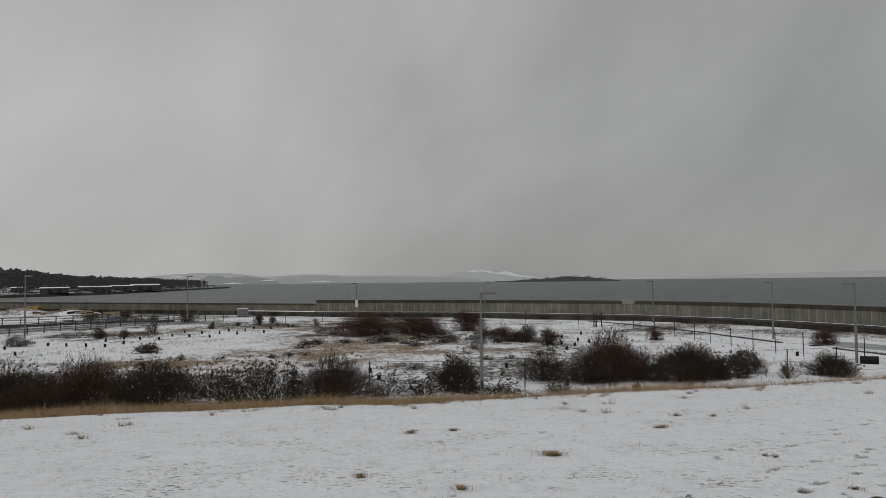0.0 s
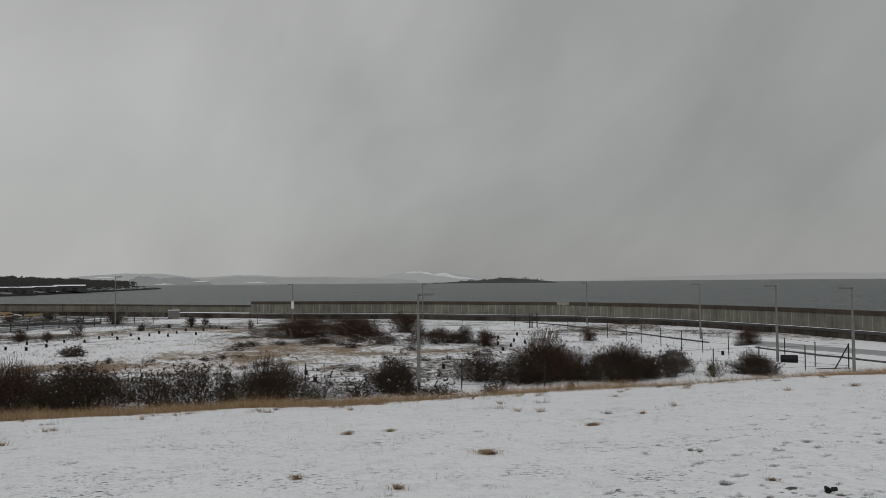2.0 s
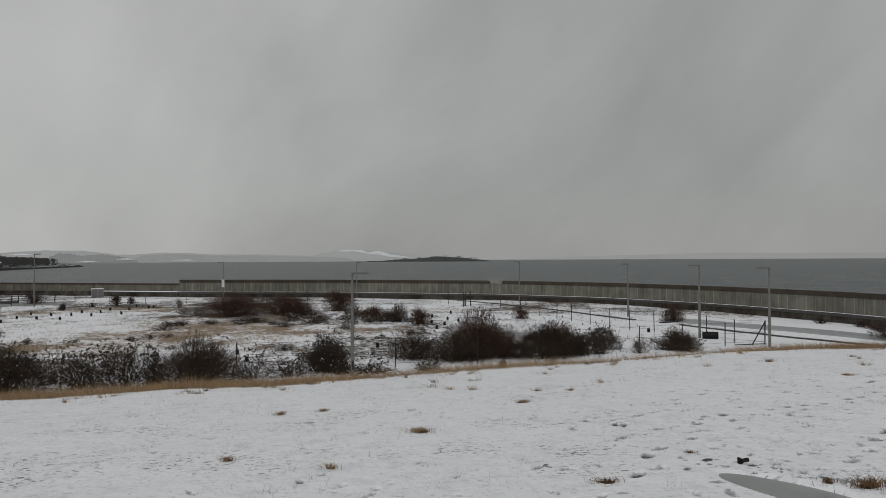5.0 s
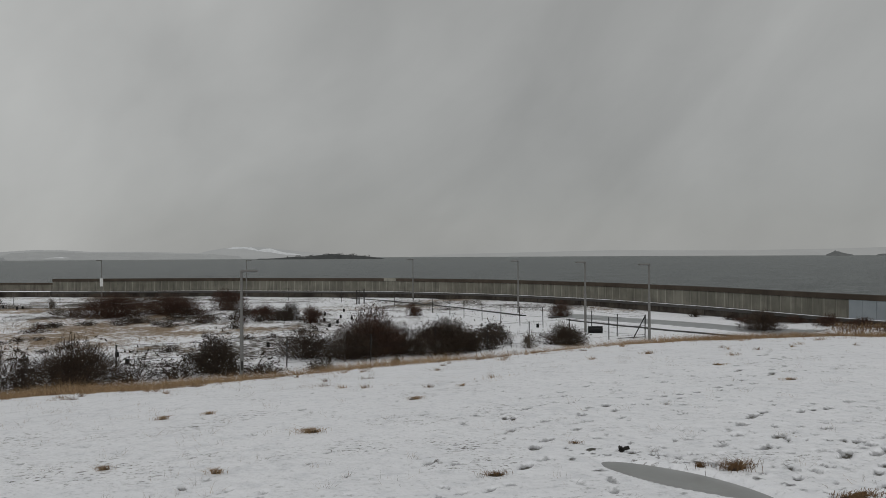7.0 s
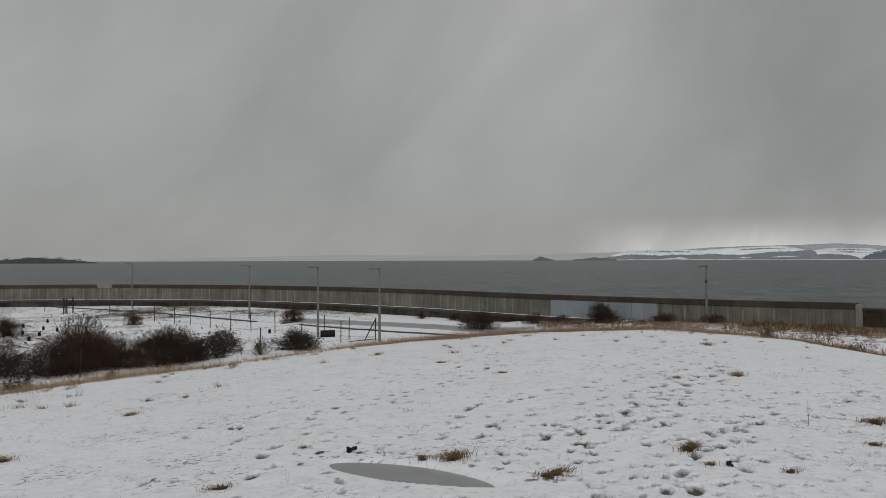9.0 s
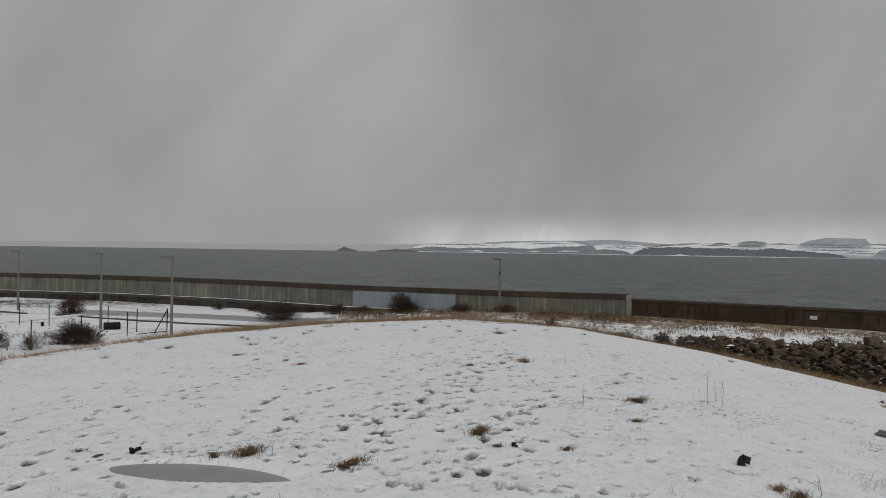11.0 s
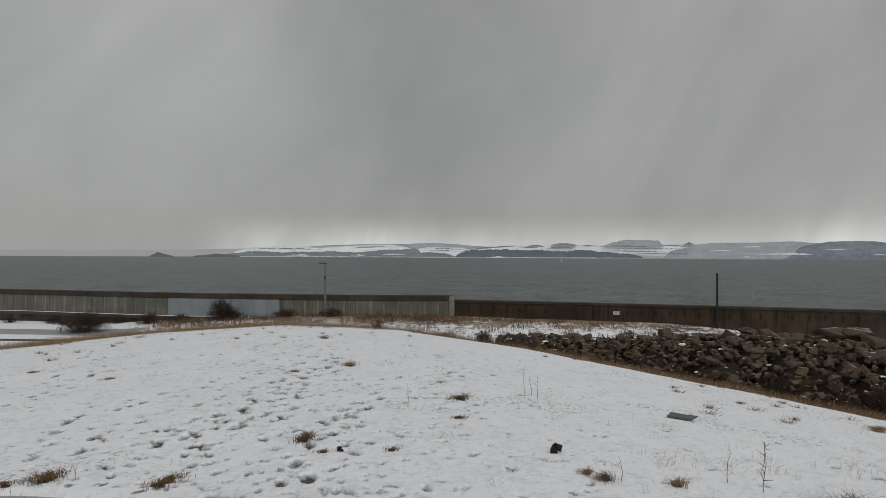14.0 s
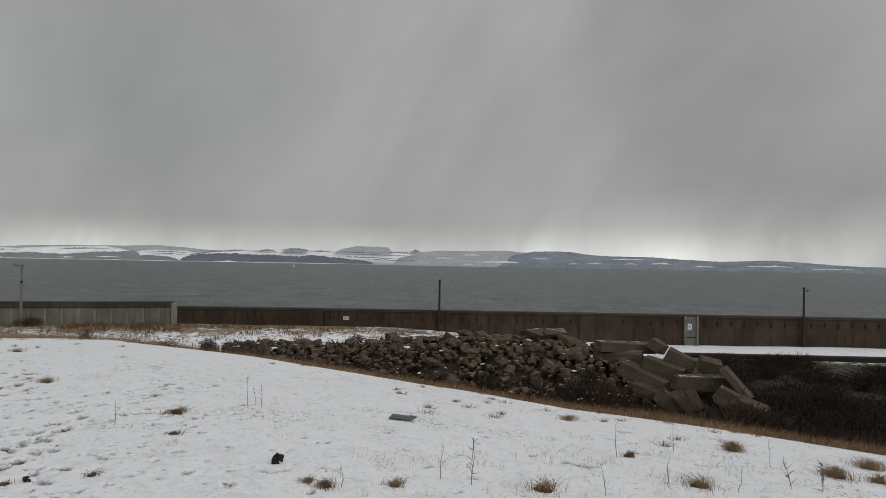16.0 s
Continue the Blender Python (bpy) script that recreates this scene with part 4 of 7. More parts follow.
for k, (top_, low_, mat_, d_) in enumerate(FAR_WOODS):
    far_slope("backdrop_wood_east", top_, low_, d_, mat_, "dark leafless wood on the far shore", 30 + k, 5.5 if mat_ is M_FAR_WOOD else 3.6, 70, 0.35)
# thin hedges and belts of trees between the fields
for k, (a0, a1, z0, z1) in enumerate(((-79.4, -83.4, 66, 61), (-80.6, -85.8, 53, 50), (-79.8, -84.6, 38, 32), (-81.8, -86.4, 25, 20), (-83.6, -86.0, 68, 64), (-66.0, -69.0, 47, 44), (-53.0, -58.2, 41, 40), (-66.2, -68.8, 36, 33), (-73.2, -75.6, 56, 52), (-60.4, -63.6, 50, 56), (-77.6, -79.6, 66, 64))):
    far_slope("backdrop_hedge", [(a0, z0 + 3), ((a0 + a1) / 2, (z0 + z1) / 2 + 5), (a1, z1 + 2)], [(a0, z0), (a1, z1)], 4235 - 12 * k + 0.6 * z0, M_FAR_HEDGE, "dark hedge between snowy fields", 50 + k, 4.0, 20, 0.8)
# the wooded hill to the south-east, its left length paler with painted haze
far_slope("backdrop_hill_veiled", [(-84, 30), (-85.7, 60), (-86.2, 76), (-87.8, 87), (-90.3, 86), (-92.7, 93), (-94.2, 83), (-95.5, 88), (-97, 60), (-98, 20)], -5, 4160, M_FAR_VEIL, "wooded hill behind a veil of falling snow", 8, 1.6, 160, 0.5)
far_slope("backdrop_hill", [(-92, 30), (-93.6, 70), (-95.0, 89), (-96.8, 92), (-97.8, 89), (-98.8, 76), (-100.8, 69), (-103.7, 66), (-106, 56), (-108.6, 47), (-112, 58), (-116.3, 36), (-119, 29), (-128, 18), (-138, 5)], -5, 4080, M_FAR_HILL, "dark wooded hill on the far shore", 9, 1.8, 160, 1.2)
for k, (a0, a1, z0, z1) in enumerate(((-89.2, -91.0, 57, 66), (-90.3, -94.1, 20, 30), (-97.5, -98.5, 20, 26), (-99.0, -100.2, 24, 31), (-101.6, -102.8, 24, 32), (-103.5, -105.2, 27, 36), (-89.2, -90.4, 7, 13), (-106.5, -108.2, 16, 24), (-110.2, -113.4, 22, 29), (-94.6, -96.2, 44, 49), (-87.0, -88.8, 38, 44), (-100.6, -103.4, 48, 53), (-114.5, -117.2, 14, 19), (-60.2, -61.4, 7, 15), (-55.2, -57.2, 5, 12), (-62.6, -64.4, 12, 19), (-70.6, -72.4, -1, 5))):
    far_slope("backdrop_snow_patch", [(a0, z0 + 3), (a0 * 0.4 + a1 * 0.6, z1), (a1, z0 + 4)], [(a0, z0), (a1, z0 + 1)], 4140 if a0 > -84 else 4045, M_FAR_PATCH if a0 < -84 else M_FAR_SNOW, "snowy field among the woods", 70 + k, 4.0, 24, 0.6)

def island(name, az0, az1, near, deep, pts, label, mat, seed):
    me = land_mesh(name, az0, az1, 140, near, deep, curve(pts), 12, seed, 0.45, 0.04)
    tagged(obj(name, me, mat), label, "island")


def isle_material(name, haze):
    m = Mat(name, 0.95, 0.1)
    c = m.mix(m.ramp(m.noise(22, 5, 0.65, world=True), 0.35, 0.7), (0.020, 0.023, 0.024), (0.055, 0.060, 0.058))
    c = m.mix(m.ramp(m.noise(30, 5, 0.7, (1, 1, 3), True), 0.66, 0.72, 0, 0.7), c, SNOW)
    m.color(c)
    m.bump(m.noise(10, 5, world=True), 4)
    # the haze over islands is glow mixed into their colour
    return m.hazy(haze, HAZE_GLOW).m


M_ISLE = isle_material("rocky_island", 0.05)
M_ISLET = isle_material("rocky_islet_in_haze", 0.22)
island("island", -3.95, -13.65, 2380, 300, [(-13.65, 2), (-12.9, 5), (-12, 10), (-11.3, 13), (-10.6, 15), (-9.6, 16), (-8.9, 12), (-7.6, 8), (-6.4, 7), (-5.2, 3), (-4.6, 2), (-3.95, 3)], "low dark wooded island with rocky shore", M_ISLE, 8)
island("islet", -45.6, -47.3, 3700, 90, [(-47.3, 4), (-46.6, 12), (-46.2, 26), (-45.9, 12), (-45.6, 4)], "small dark rocky islet far out", M_ISLET, 9)
island("low_islet", -48.6, -52, 3800, 90, [(-52, 5), (-51, 15), (-50, 14), (-48.6, 4)], "low dark islet off the far shore", M_ISLET, 10)


def headland():
    land = land_mesh("headland", 46, 16.0, 180, 560, 900, curve([(46, 9), (31, 8.5), (24, 7), (20, 6), (17.5, 5), (16, 2.0)]), 18, 12, 0.5, 0.03)
    # the shore bends away, so that its tip lies twice as far off
    co = np.empty(len(land.vertices) * 3, np.float32)
    land.vertices.foreach_get("co", co)
    v = co.reshape(-1, 3)
    az = np.degrees(np.arctan2(-v[:, 0], v[:, 1]))
    f = np.interp(az, [15, 16, 18, 21, 24.5, 29, 33, 46], [1.0, 1.0, 0.86, 0.70, 0.58, 0.53, 0.50, 0.5]) * 2.15
    d0 = np.hypot(v[:, 0], v[:, 1])
    u = (d0 - 560) / 900
    near = 560 * f
    v[:, 0] *= (near + u * 260) / d0
    v[:, 1] *= (near + u * 260) / d0
    land.vertices.foreach_set("co", v.ravel())
    m = Mat("headland_ground", 0.95, 0.1)
    c = m.mix(m.ramp(m.noise(14, 5, 0.65, (1, 1, 4), True), 0.48, 0.60), (0.03, 0.028, 0.024), (0.62, 0.64, 0.66))
    z = m.t.nodes.new("ShaderNodeSeparateXYZ")
    m.t.links.new(m.geo.outputs["Position"], z.inputs[0])
    m.color(m.mix(m.ramp(z.outputs["Z"], SEA + 1.2, SEA + 2.6), (0.022, 0.021, 0.019), c))
    tagged(obj("headland", land, m.m), "low headland with dark rocky shore and snowy ground", "headland", kind="structure")


headland()


def far_wood(name, az0, az1, dist, count, top, z0, seed, label, depth=120, clumps=14):
    """A belt of far bare trees: rounded ragged crowns that run together. top: the height of the canopy by azimuth."""
    rng = np.random.default_rng(seed)
    verts, tris = [], []
    base = np.array([[0, 0, 1], [1, 0, 0], [0, 1, 0], [-1, 0, 0], [0, -1, 0], [0, 0, -1]], float)
    ft = np.array([[0, 1, 2], [0, 2, 3], [0, 3, 4], [0, 4, 1], [5, 2, 1], [5, 3, 2], [5, 4, 3], [5, 1, 4]])
    n = 0
    for k in range(count):
        a = rng.uniform(az0, az1)
        x, y = polar(a, dist(a) + rng.uniform(0, depth))
        foot = z0(a) if callable(z0) else z0
        h = (top(a) - foot) * rng.uniform(0.72, 1.0)
        for c in range(clumps):
            e = 1 - rng.random() ** 1.5 * 0.95
            r = 0.30 * h * math.sqrt(max(0.05, 1 - ((e - 0.62) / 0.42) ** 2))
            t = rng.uniform(0, TAU)
            p = np.array([x + r * math.cos(t), y + r * math.sin(t), foot + h * e * 0.94])
            verts.append(base * [1, 1, 0.6] * h * rng.uniform(0.06, 0.12) * rng.uniform(0.6, 1.3, (6, 3)) + p)
            tris.append(ft + n)
            n += 6
    me = mesh_np(name, np.concatenate(verts), None, np.concatenate(tris))
    tagged(obj(name, me, M_FAR_TREES), label, "woods", kind="stuff")


def far_tree_material():
    m = Mat("far_bare_trees", 1.0, 0.05)
    m.color(m.mix(m.island(), (0.022, 0.021, 0.020), (0.050, 0.046, 0.042)))
    # a little painted haze glow pales the trees
    return m.hazy(0.05, HAZE_GLOW).m


M_FAR_TREES = far_tree_material()
shore_d = lambda a: float(np.interp(a, [16, 18, 21, 24.5, 29, 33, 46], [1204, 1036, 843, 700, 640, 602, 602]))
canopy = curve([(17.5, 8.6), (18.2, 9.8), (19.3, 11.0), (22.4, 13.6), (24, 14.4), (26.2, 15.2), (27.6, 17), (29.2, 20.5), (30.5, 22), (36, 25), (46, 25)])
far_wood("far_wood", 19.2, 45, lambda a: shore_d(a) + 120, 1150, canopy, 0.0, 3, "dark bare wood along the headland")
far_slope("backdrop_wood_headland", [(a, 0.84 * canopy(a)) for a in (46, 36, 30, 28, 26, 24, 22, 20, 19, 18)], -2, lambda a: shore_d(a) + 150, M_FAR_TREES, "dark understorey of the headland wood", 19, 0.5, 60)
far_wood("far_copse", 17.8, 22.0, lambda a: shore_d(a) + 60, 190, canopy, 0.0, 4, "dark clump of trees on the spit", 60)
far_wood("shore_scrub", 19.0, 45, lambda a: shore_d(a) + 30, 420, lambda a: 3.4 + 1.6 * math.sin(a * 5.3) + 1.0 * math.sin(a * 13.1), -1.0, 5, "dark scrub on the near shore", 30, 10)
far_wood("shore_thicket", 29.3, 45, lambda a: shore_d(a) + 8, 160, lambda a: 5.0 + 1.6 * math.sin(a * 4.1), -2.0, 6, "dark thicket at the water's edge", 30, 12)


def warehouse(az, d, w, h, depth, label, pitch=2.0, doors=2):
    pitch *= 0.24
    x, y = polar(az, d)
    b = tagged(new("warehouse"), label, "building", group="sheds on the headland")
    b.matrix_world = Matrix.Translation((x, y, -1.3)) @ Matrix.Rotation(radians(az), 4, "Z")
    bm = bmesh.new()
    box(bm, (0, 0, h / 2), (w, depth, h), bevel=0.1)
    part("wall", bm, M_SHED, b)
    bm = bmesh.new()
    vs = [bm.verts.new(p) for p in ((-w / 2 - 0.5, -depth / 2 - 0.5, h), (w / 2 + 0.5, -depth / 2 - 0.5, h), (w / 2 + 0.5, 0, h + pitch), (-w / 2 - 0.5, 0, h + pitch), (-w / 2 - 0.5, depth / 2, h), (w / 2 + 0.5, depth / 2, h))]
    for f in ((0, 1, 2, 3), (3, 2, 5, 4), (0, 3, 4), (1, 5, 2), (0, 4, 5, 1)):
        bm.faces.new([vs[i] for i in f])
    part("roof", bm, M_SNOW, b, "snow-covered roof")
    for k in range(doors):
        bm = bmesh.new()
        box(bm, ((k - (doors - 1) / 2) * w / (doors + 1), -depth / 2 - 0.05, h * 0.33), (w / (doors * 3.2), 0.2, h * 0.62), bevel=0.05)
        part("shutter_door", bm, M_DARKSTEEL, b)


M_SHED = plain("shed_cladding", (0.042, 0.043, 0.044), (0.075, 0.076, 0.077), 3.0, 0.8, bump=0)
warehouse(27.75, 690, 21, 4.3, 20, "low grey shed with snow on its roof", 3.4, 2)
warehouse(25.25, 745, 27, 4.6, 24, "long grey shed with snow on its roof", 3.6, 3)
warehouse(23.55, 800, 20, 5.0, 26, "broad grey industrial shed with snowy roof", 3.0, 2)
warehouse(22.0, 845, 28, 5.4, 30, "grey industrial shed with a pitched snowy roof", 5.0, 2)
warehouse(29.9, 690, 11, 5.0, 18, "dark shed among trees with snowy roof", 2.4, 2)


def sailboat(az, d):
    x, y = polar(az, d)
    b = tagged(new("sailboat"), "tiny white sailing boat on the grey sea", "boat")
    b.location = (x, y, SEA)
    bm = bmesh.new()
    box(bm, (0, 0, 0.5), (8, 2.4, 1.3), bevel=0.5)
    part("hull", bm, M_WHITE, b)
    part("mast", tube(bmesh.new(), (0.4, 0, 1), (0.4, 0, 10), 0.1, 0.06, 8), M_STEEL, b)
    bm = bmesh.new()
    vs = [bm.verts.new(p) for p in ((0.3, 0, 1.8), (-3.4, 0.5, 1.8), (0.3, 0, 9.6), (0.3, 0.06, 1.8), (-3.4, 0.56, 1.8), (0.3, 0.06, 9.6))]
    for f in ((0, 1, 2), (5, 4, 3), (0, 3, 4, 1), (1, 4, 5, 2), (2, 5, 3, 0)):
        bm.faces.new([vs[i] for i in f])
    part("sail", bm, M_WHITE, b)


isle_foot = lambda a: SEA - 3.5 + float(np.interp(a, [-13.6, -12, -10.6, -9.6, -7.6, -6], [2, 8, 14, 14, 7, 5]))
far_wood("island_trees", -12.9, -6.2, lambda a: 2560.0, 230, lambda a: isle_foot(a) + 9 + 3 * math.sin(a * 6), isle_foot, 8, "dark low trees on the island", 70, 9)


sailboat(-76.5, 1480)


# ---------------------------------------------------------------- road and kerbs
def ground_ribbon(name, line, width, lift, mat, label, cat, thick=0.12, step=0.8):
    p = smooth_line(line, step)
    t = np.gradient(p, axis=0)
    t /= np.linalg.norm(t, axis=1)[:, None]
    n = np.stack([-t[:, 1], t[:, 0]], 1)
    cols = np.linspace(-0.5, 0.5, 3 if width < 1 else 7)
    top = np.stack([np.concatenate([p + n * c * width, height(*(p + n * c * width).T)[:, None] + lift], 1) for c in cols], 1)
    V = np.concatenate([top, top - [0, 0, thick]], 1)
    k = len(cols)
    order = list(range(k)) + list(range(2 * k - 1, k - 1, -1))
    V = V[:, order]
    m = V.shape[1]
    i = np.arange(len(p) - 1)[:, None] * m
    j = np.arange(m)[None, :]
    Q = np.stack([i + j, i + (j + 1) % m, i + m + (j + 1) % m, i + m + j], -1).reshape(-1, 4)
    me = mesh_np(name, V.reshape(-1, 3), Q)
    return tagged(obj(name, me, mat), label, cat, kind="structure")


ground_ribbon("road", [(37.0, 73.0), (40.0, 67.5), (43.0, 61.0), (45.0, 54.5), (46.5, 47)], 4.2, 0.03, M_SLUSH, "narrow service road covered in wet grey slush", "road")
ground_ribbon("kerb", [(22.0, 112.5), (27.5, 99.5), (31.0, 86.5), (33.2, 73.0)], 0.35, 0.10, M_KERB, "wet dark kerb along the snowy path", "kerb")
ground_ribbon("kerb", [(34.4, 69.5), (36.9, 70.8)], 0.4, 0.12, M_KERB, "wet dark kerb along the snowy path", "kerb")
ground_ribbon("kerb", [(35.2, 67.0), (36.9, 59.7), (39.8, 50.5), (42, 44)], 0.35, 0.10, M_KERB, "wet dark kerb along the slushy road", "kerb")


# ---------------------------------------------------------------- street lamps, fences, small works
def street_lamp(x, y, h, turn, label, box_on=False):
    p = tagged(new("street_lamp"), label, "street lamp", group="street lamps")
    p.matrix_world = Matrix.Translation((x, y, gz(x, y))) @ Matrix.Rotation(radians(turn), 4, "Z")
    part("base_section", tube(bmesh.new(), (0, 0, -0.3), (0, 0, 3.3), 0.105, 0.1, 14), M_STEEL, p)
    part("pole", tube(bmesh.new(), (0, 0, 3.3), (0, 0, h), 0.072, 0.06, 12), M_STEEL, p)
    bm = bmesh.new()
    tube(bm, (0, 0, h - 0.05), (0.25, 0, h + 0.02), 0.035, 0.035, 8)
    part("bracket", bm, M_STEEL, p)
    bm = bmesh.new()
    box(bm, (0.40, 0, h + 0.03), (0.92, 0.34, 0.14), bevel=0.045)
    head = part("lamp_head", bm, M_STEEL, p, "flat grey lamp head")
    bm = bmesh.new()
    box(bm, (0.46, 0, h - 0.045), (0.5, 0.2, 0.03), bevel=0.01)
    part("lens", bm, M_SLUSH, head)
    bm = bmesh.new()
    box(bm, (0, -0.1, 0.7), (0.1, 0.03, 0.5), bevel=0.008)
    part("hatch", bm, M_DARKSTEEL, p)
    if box_on:
        bm = bmesh.new()
        box(bm, (0.02, 0, h * 0.73), (0.16, 0.16, 0.2), bevel=0.02)
        part("control_box", bm, M_DARKSTEEL, p)
    return p


GREY_LAMP = "grey galvanised street lamp with a flat head, in snow"
street_lamp(2.05, 41.5, 5.8, 5, GREY_LAMP)
street_lamp(31.1, 56.0, 5.95, 175, GREY_LAMP)
street_lamp(32.6, 48.8, 5.8, 178, GREY_LAMP)
street_lamp(34.7, 78.1, 5.9, 170, GREY_LAMP)
street_lamp(30.3, 107.0, 6.0, 185, GREY_LAMP)
street_lamp(56.7, 35.0, 5.9 - gz(56.7, 35.0), 180, "slim grey street lamp with a small control box", True)
street_lamp(-15.4, 131.0, 6.1, 180, GREY_LAMP, False)
street_lamp(7.0, 124.5, 6.0, 0, GREY_LAMP)
street_lamp(-39.9, 115.2, 7.55, 0, "tall grey street lamp beside the railing")
street_lamp(-50.5, 89.2, 7.5, 0, "tall grey street lamp beside the railing")


def lamp_notice():
    n = tagged(new("post_notice"), "white notice board strapped to a lamp pole", "notice")
    n.location = (-15.4, 130.85, gz(-15.4, 131))
    bm = bmesh.new()
    box(bm, (0, 0, 2.55), (0.45, 0.05, 1.3), bevel=0.01)
    part("board", bm, M_WHITE, n)
    bm = bmesh.new()
    box(bm, (0, 0.09, 2.55), (0.2, 0.14, 0.06))
    part("strap", bm, M_DARKSTEEL, n)


lamp_notice()


def fence(name, pts, label, h=1.8, wires=(0.25, 0.95, 1.75), r=0.038):
    f = tagged(new(name), label, "fence")
    rng = random.Random(len(pts))
    tops = []
    for x, y in pts:
        z = gz(x, y)
        a, b = (x, y, z - 0.2), (x + rng.uniform(-0.05, 0.05), y, z + h * rng.uniform(0.96, 1.04))
        part("post", tube(bmesh.new(), a, b, r, r, 8), M_DARKSTEEL, f)
        tops.append((Vector((x, y, z)), Vector(b)))
    for (a0, a1), (b0, b1) in zip(tops[:-1], tops[1:]):
        for w in wires:
            k = w / h
            part("wire", tube(bmesh.new(), a0.lerp(a1, k), b0.lerp(b1, k), 0.008, 0.008, 4), M_DARKSTEEL, f)
    return f


fence("wire_fence", [(-36, 121), (-30.5, 118.5), (-25, 117), (-19, 116), (-13, 114.5), (-7, 113.5), (-1, 113), (5.5, 112.5), (12.3, 111.3), (19.0, 104.5), (20.5, 100.2)], "dark wire fence with thin steel posts along the wall")
fence("wire_fence", [(21.4, 100.6), (24.0, 93.8), (24.9, 87.5), (25.4, 81.5), (26.2, 77.6), (26.5, 73.8), (26.9, 69.5), (27.3, 65.6), (28.2, 63.1), (29.4, 60.7), (31.8, 56.2), (32.1, 52.6), (33.6, 50.9)], "dark wire fence with thin steel posts beside the road")
fence("wire_fence", [(33.6, 50.9), (30.2, 50.7), (26.0, 49.3), (22.6, 49.0), (18.9, 47.8), (14.6, 46.2), (10.0, 45.2), (4.8, 44.7), (0.2, 44.4), (-4.5, 44.2)], "dark wire fence along the foot of the mound")


def brace():
    b = tagged(new("fence_brace"), "dark slanting steel brace at the fence corner", "brace")
    b.location = (33.6, 50.9, gz(33.6, 50.9))
    part("strut", tube(bmesh.new(), (0, 0, 1.7), (-1.25, -0.25, 0.0), 0.045, 0.045, 8), M_DARKSTEEL, b)
    part("foot_rail", tube(bmesh.new(), (0, 0, 0.08), (-2.6, -0.2, 0.08), 0.03, 0.03, 8), M_DARKSTEEL, b)


brace()


def gate_posts():
    for k, (x, y) in enumerate(((20.2, 99.6), (20.55, 99.7), (21.5, 100.9))):
        p = tagged(new("gate_post"), "stout dark steel gate post in the fence", "gate post", group="gate posts")
        p.location = (x, y, gz(x, y))
        part("shaft", tube(bmesh.new(), (0, 0, -0.2), (0, 0, 1.9), 0.075, 0.075, 10), M_DARKSTEEL, p)
        bm = bmesh.new()
        box(bm, (0, 0, 1.93), (0.19, 0.19, 0.05), bevel=0.01)
        part("cap", bm, M_DARKSTEEL, p)


gate_posts()


def barrel():
    x, y = 31.7, 55.4
    b = tagged(new("black_drum"), "black ribbed plastic drum lying in the snow", "drum")
    b.matrix_world = Matrix.Translation((x, y, gz(x, y) + 0.29)) @ Matrix.Rotation(radians(-24), 4, "Z")
    bm = bmesh.new()
    tube(bm, (-0.6, 0, 0), (0.6, 0, 0), 0.29, 0.29, 20)
    part("body", bm, M_BLACK, b, smooth=False)
    for k in (-0.56, -0.2, 0.2, 0.56):
        part("rib", tube(bmesh.new(), (k - 0.03, 0, 0), (k + 0.03, 0, 0), 0.315, 0.315, 20), M_BLACK, b)


barrel()


def bollards():
    spots = [(-44.4, 74.9), (-39.8, 68.8), (-42.3, 79.1), (-39.8, 78.1), (-37.3, 77.2), (-34.9, 76.3), (-34.7, 80.2), (-38.2, 83.6), (-37.4, 86.6), (-35.1, 85.5), (-32.8, 85.2), (-33.1, 90.3), (-33.3, 95.1), (-30.6, 89.1), (-30.6, 93.7), (-27.8, 87.9), (-28.3, 93.4), (-28.6, 98.5), (-25.7, 92.0), (-26.3, 98.1), (-26.3, 102.6), (-23.0, 94.6), (-23.9, 102.2), (-24.7, 109.8), (-22.2, 105.5), (-21.8, 106.7)]
    spots += [(-5.3, 53.0), (-4.4, 49.4), (4.6, 54.9), (11.0, 76.3), (11.8, 74.6), (13.1, 82.4), (11.2, 67.9), (12.6, 71.6), (14.2, 78.7), (16.0, 86.5), (14.9, 76.2), (22.5, 57.4), (23.2, 54.8), (23.5, 51.4), (29.0, 61.0)]
    rng = random.Random(4)
    first = None
    for x, y in spots:
        m = Matrix.Translation((x, y, gz(x, y) - 0.05)) @ Matrix.Rotation(rng.uniform(0, 6), 4, "Z") @ Matrix.Rotation(radians(rng.uniform(-4, 4)), 4, "X")
        if first is None:
            first = tagged(new("tree_guard"), "short black plastic tree guard standing in snow", "tree guard", group="tree guards on the snowy field")
            part("sleeve", tube(bmesh.new(), (0, 0, 0), (0, 0, 0.40), 0.12, 0.105, 10), M_BLACK, first)
            part("stake", tube(bmesh.new(), (0.14, 0, 0), (0.12, 0, 0.48), 0.025, 0.02, 6), M_CHAR, first)
            first.matrix_world = m
        else:
            copy_thing(first, m)


bollards()


def railing(pts, label, h=1.1):
    r = tagged(new("railing"), label, "railing")
    p = smooth_line(pts, 2.6)
    ends = []
    for x, y in p:
        z = gz(x, y)
        a, b = Vector((x, y, z - 0.1)), Vector((x + 0.12, y - 0.12, z + h))
        part("post", tube(bmesh.new(), a, b, 0.085, 0.07, 6), M_RAIL, r)
        ends.append((a, b))
    for k in (0.3, 0.5, 0.72, 0.97):
        part("rail", polytube([a.lerp(b, k) for a, b in ends], 0.042 if k < 0.9 else 0.065), M_RAIL, r)


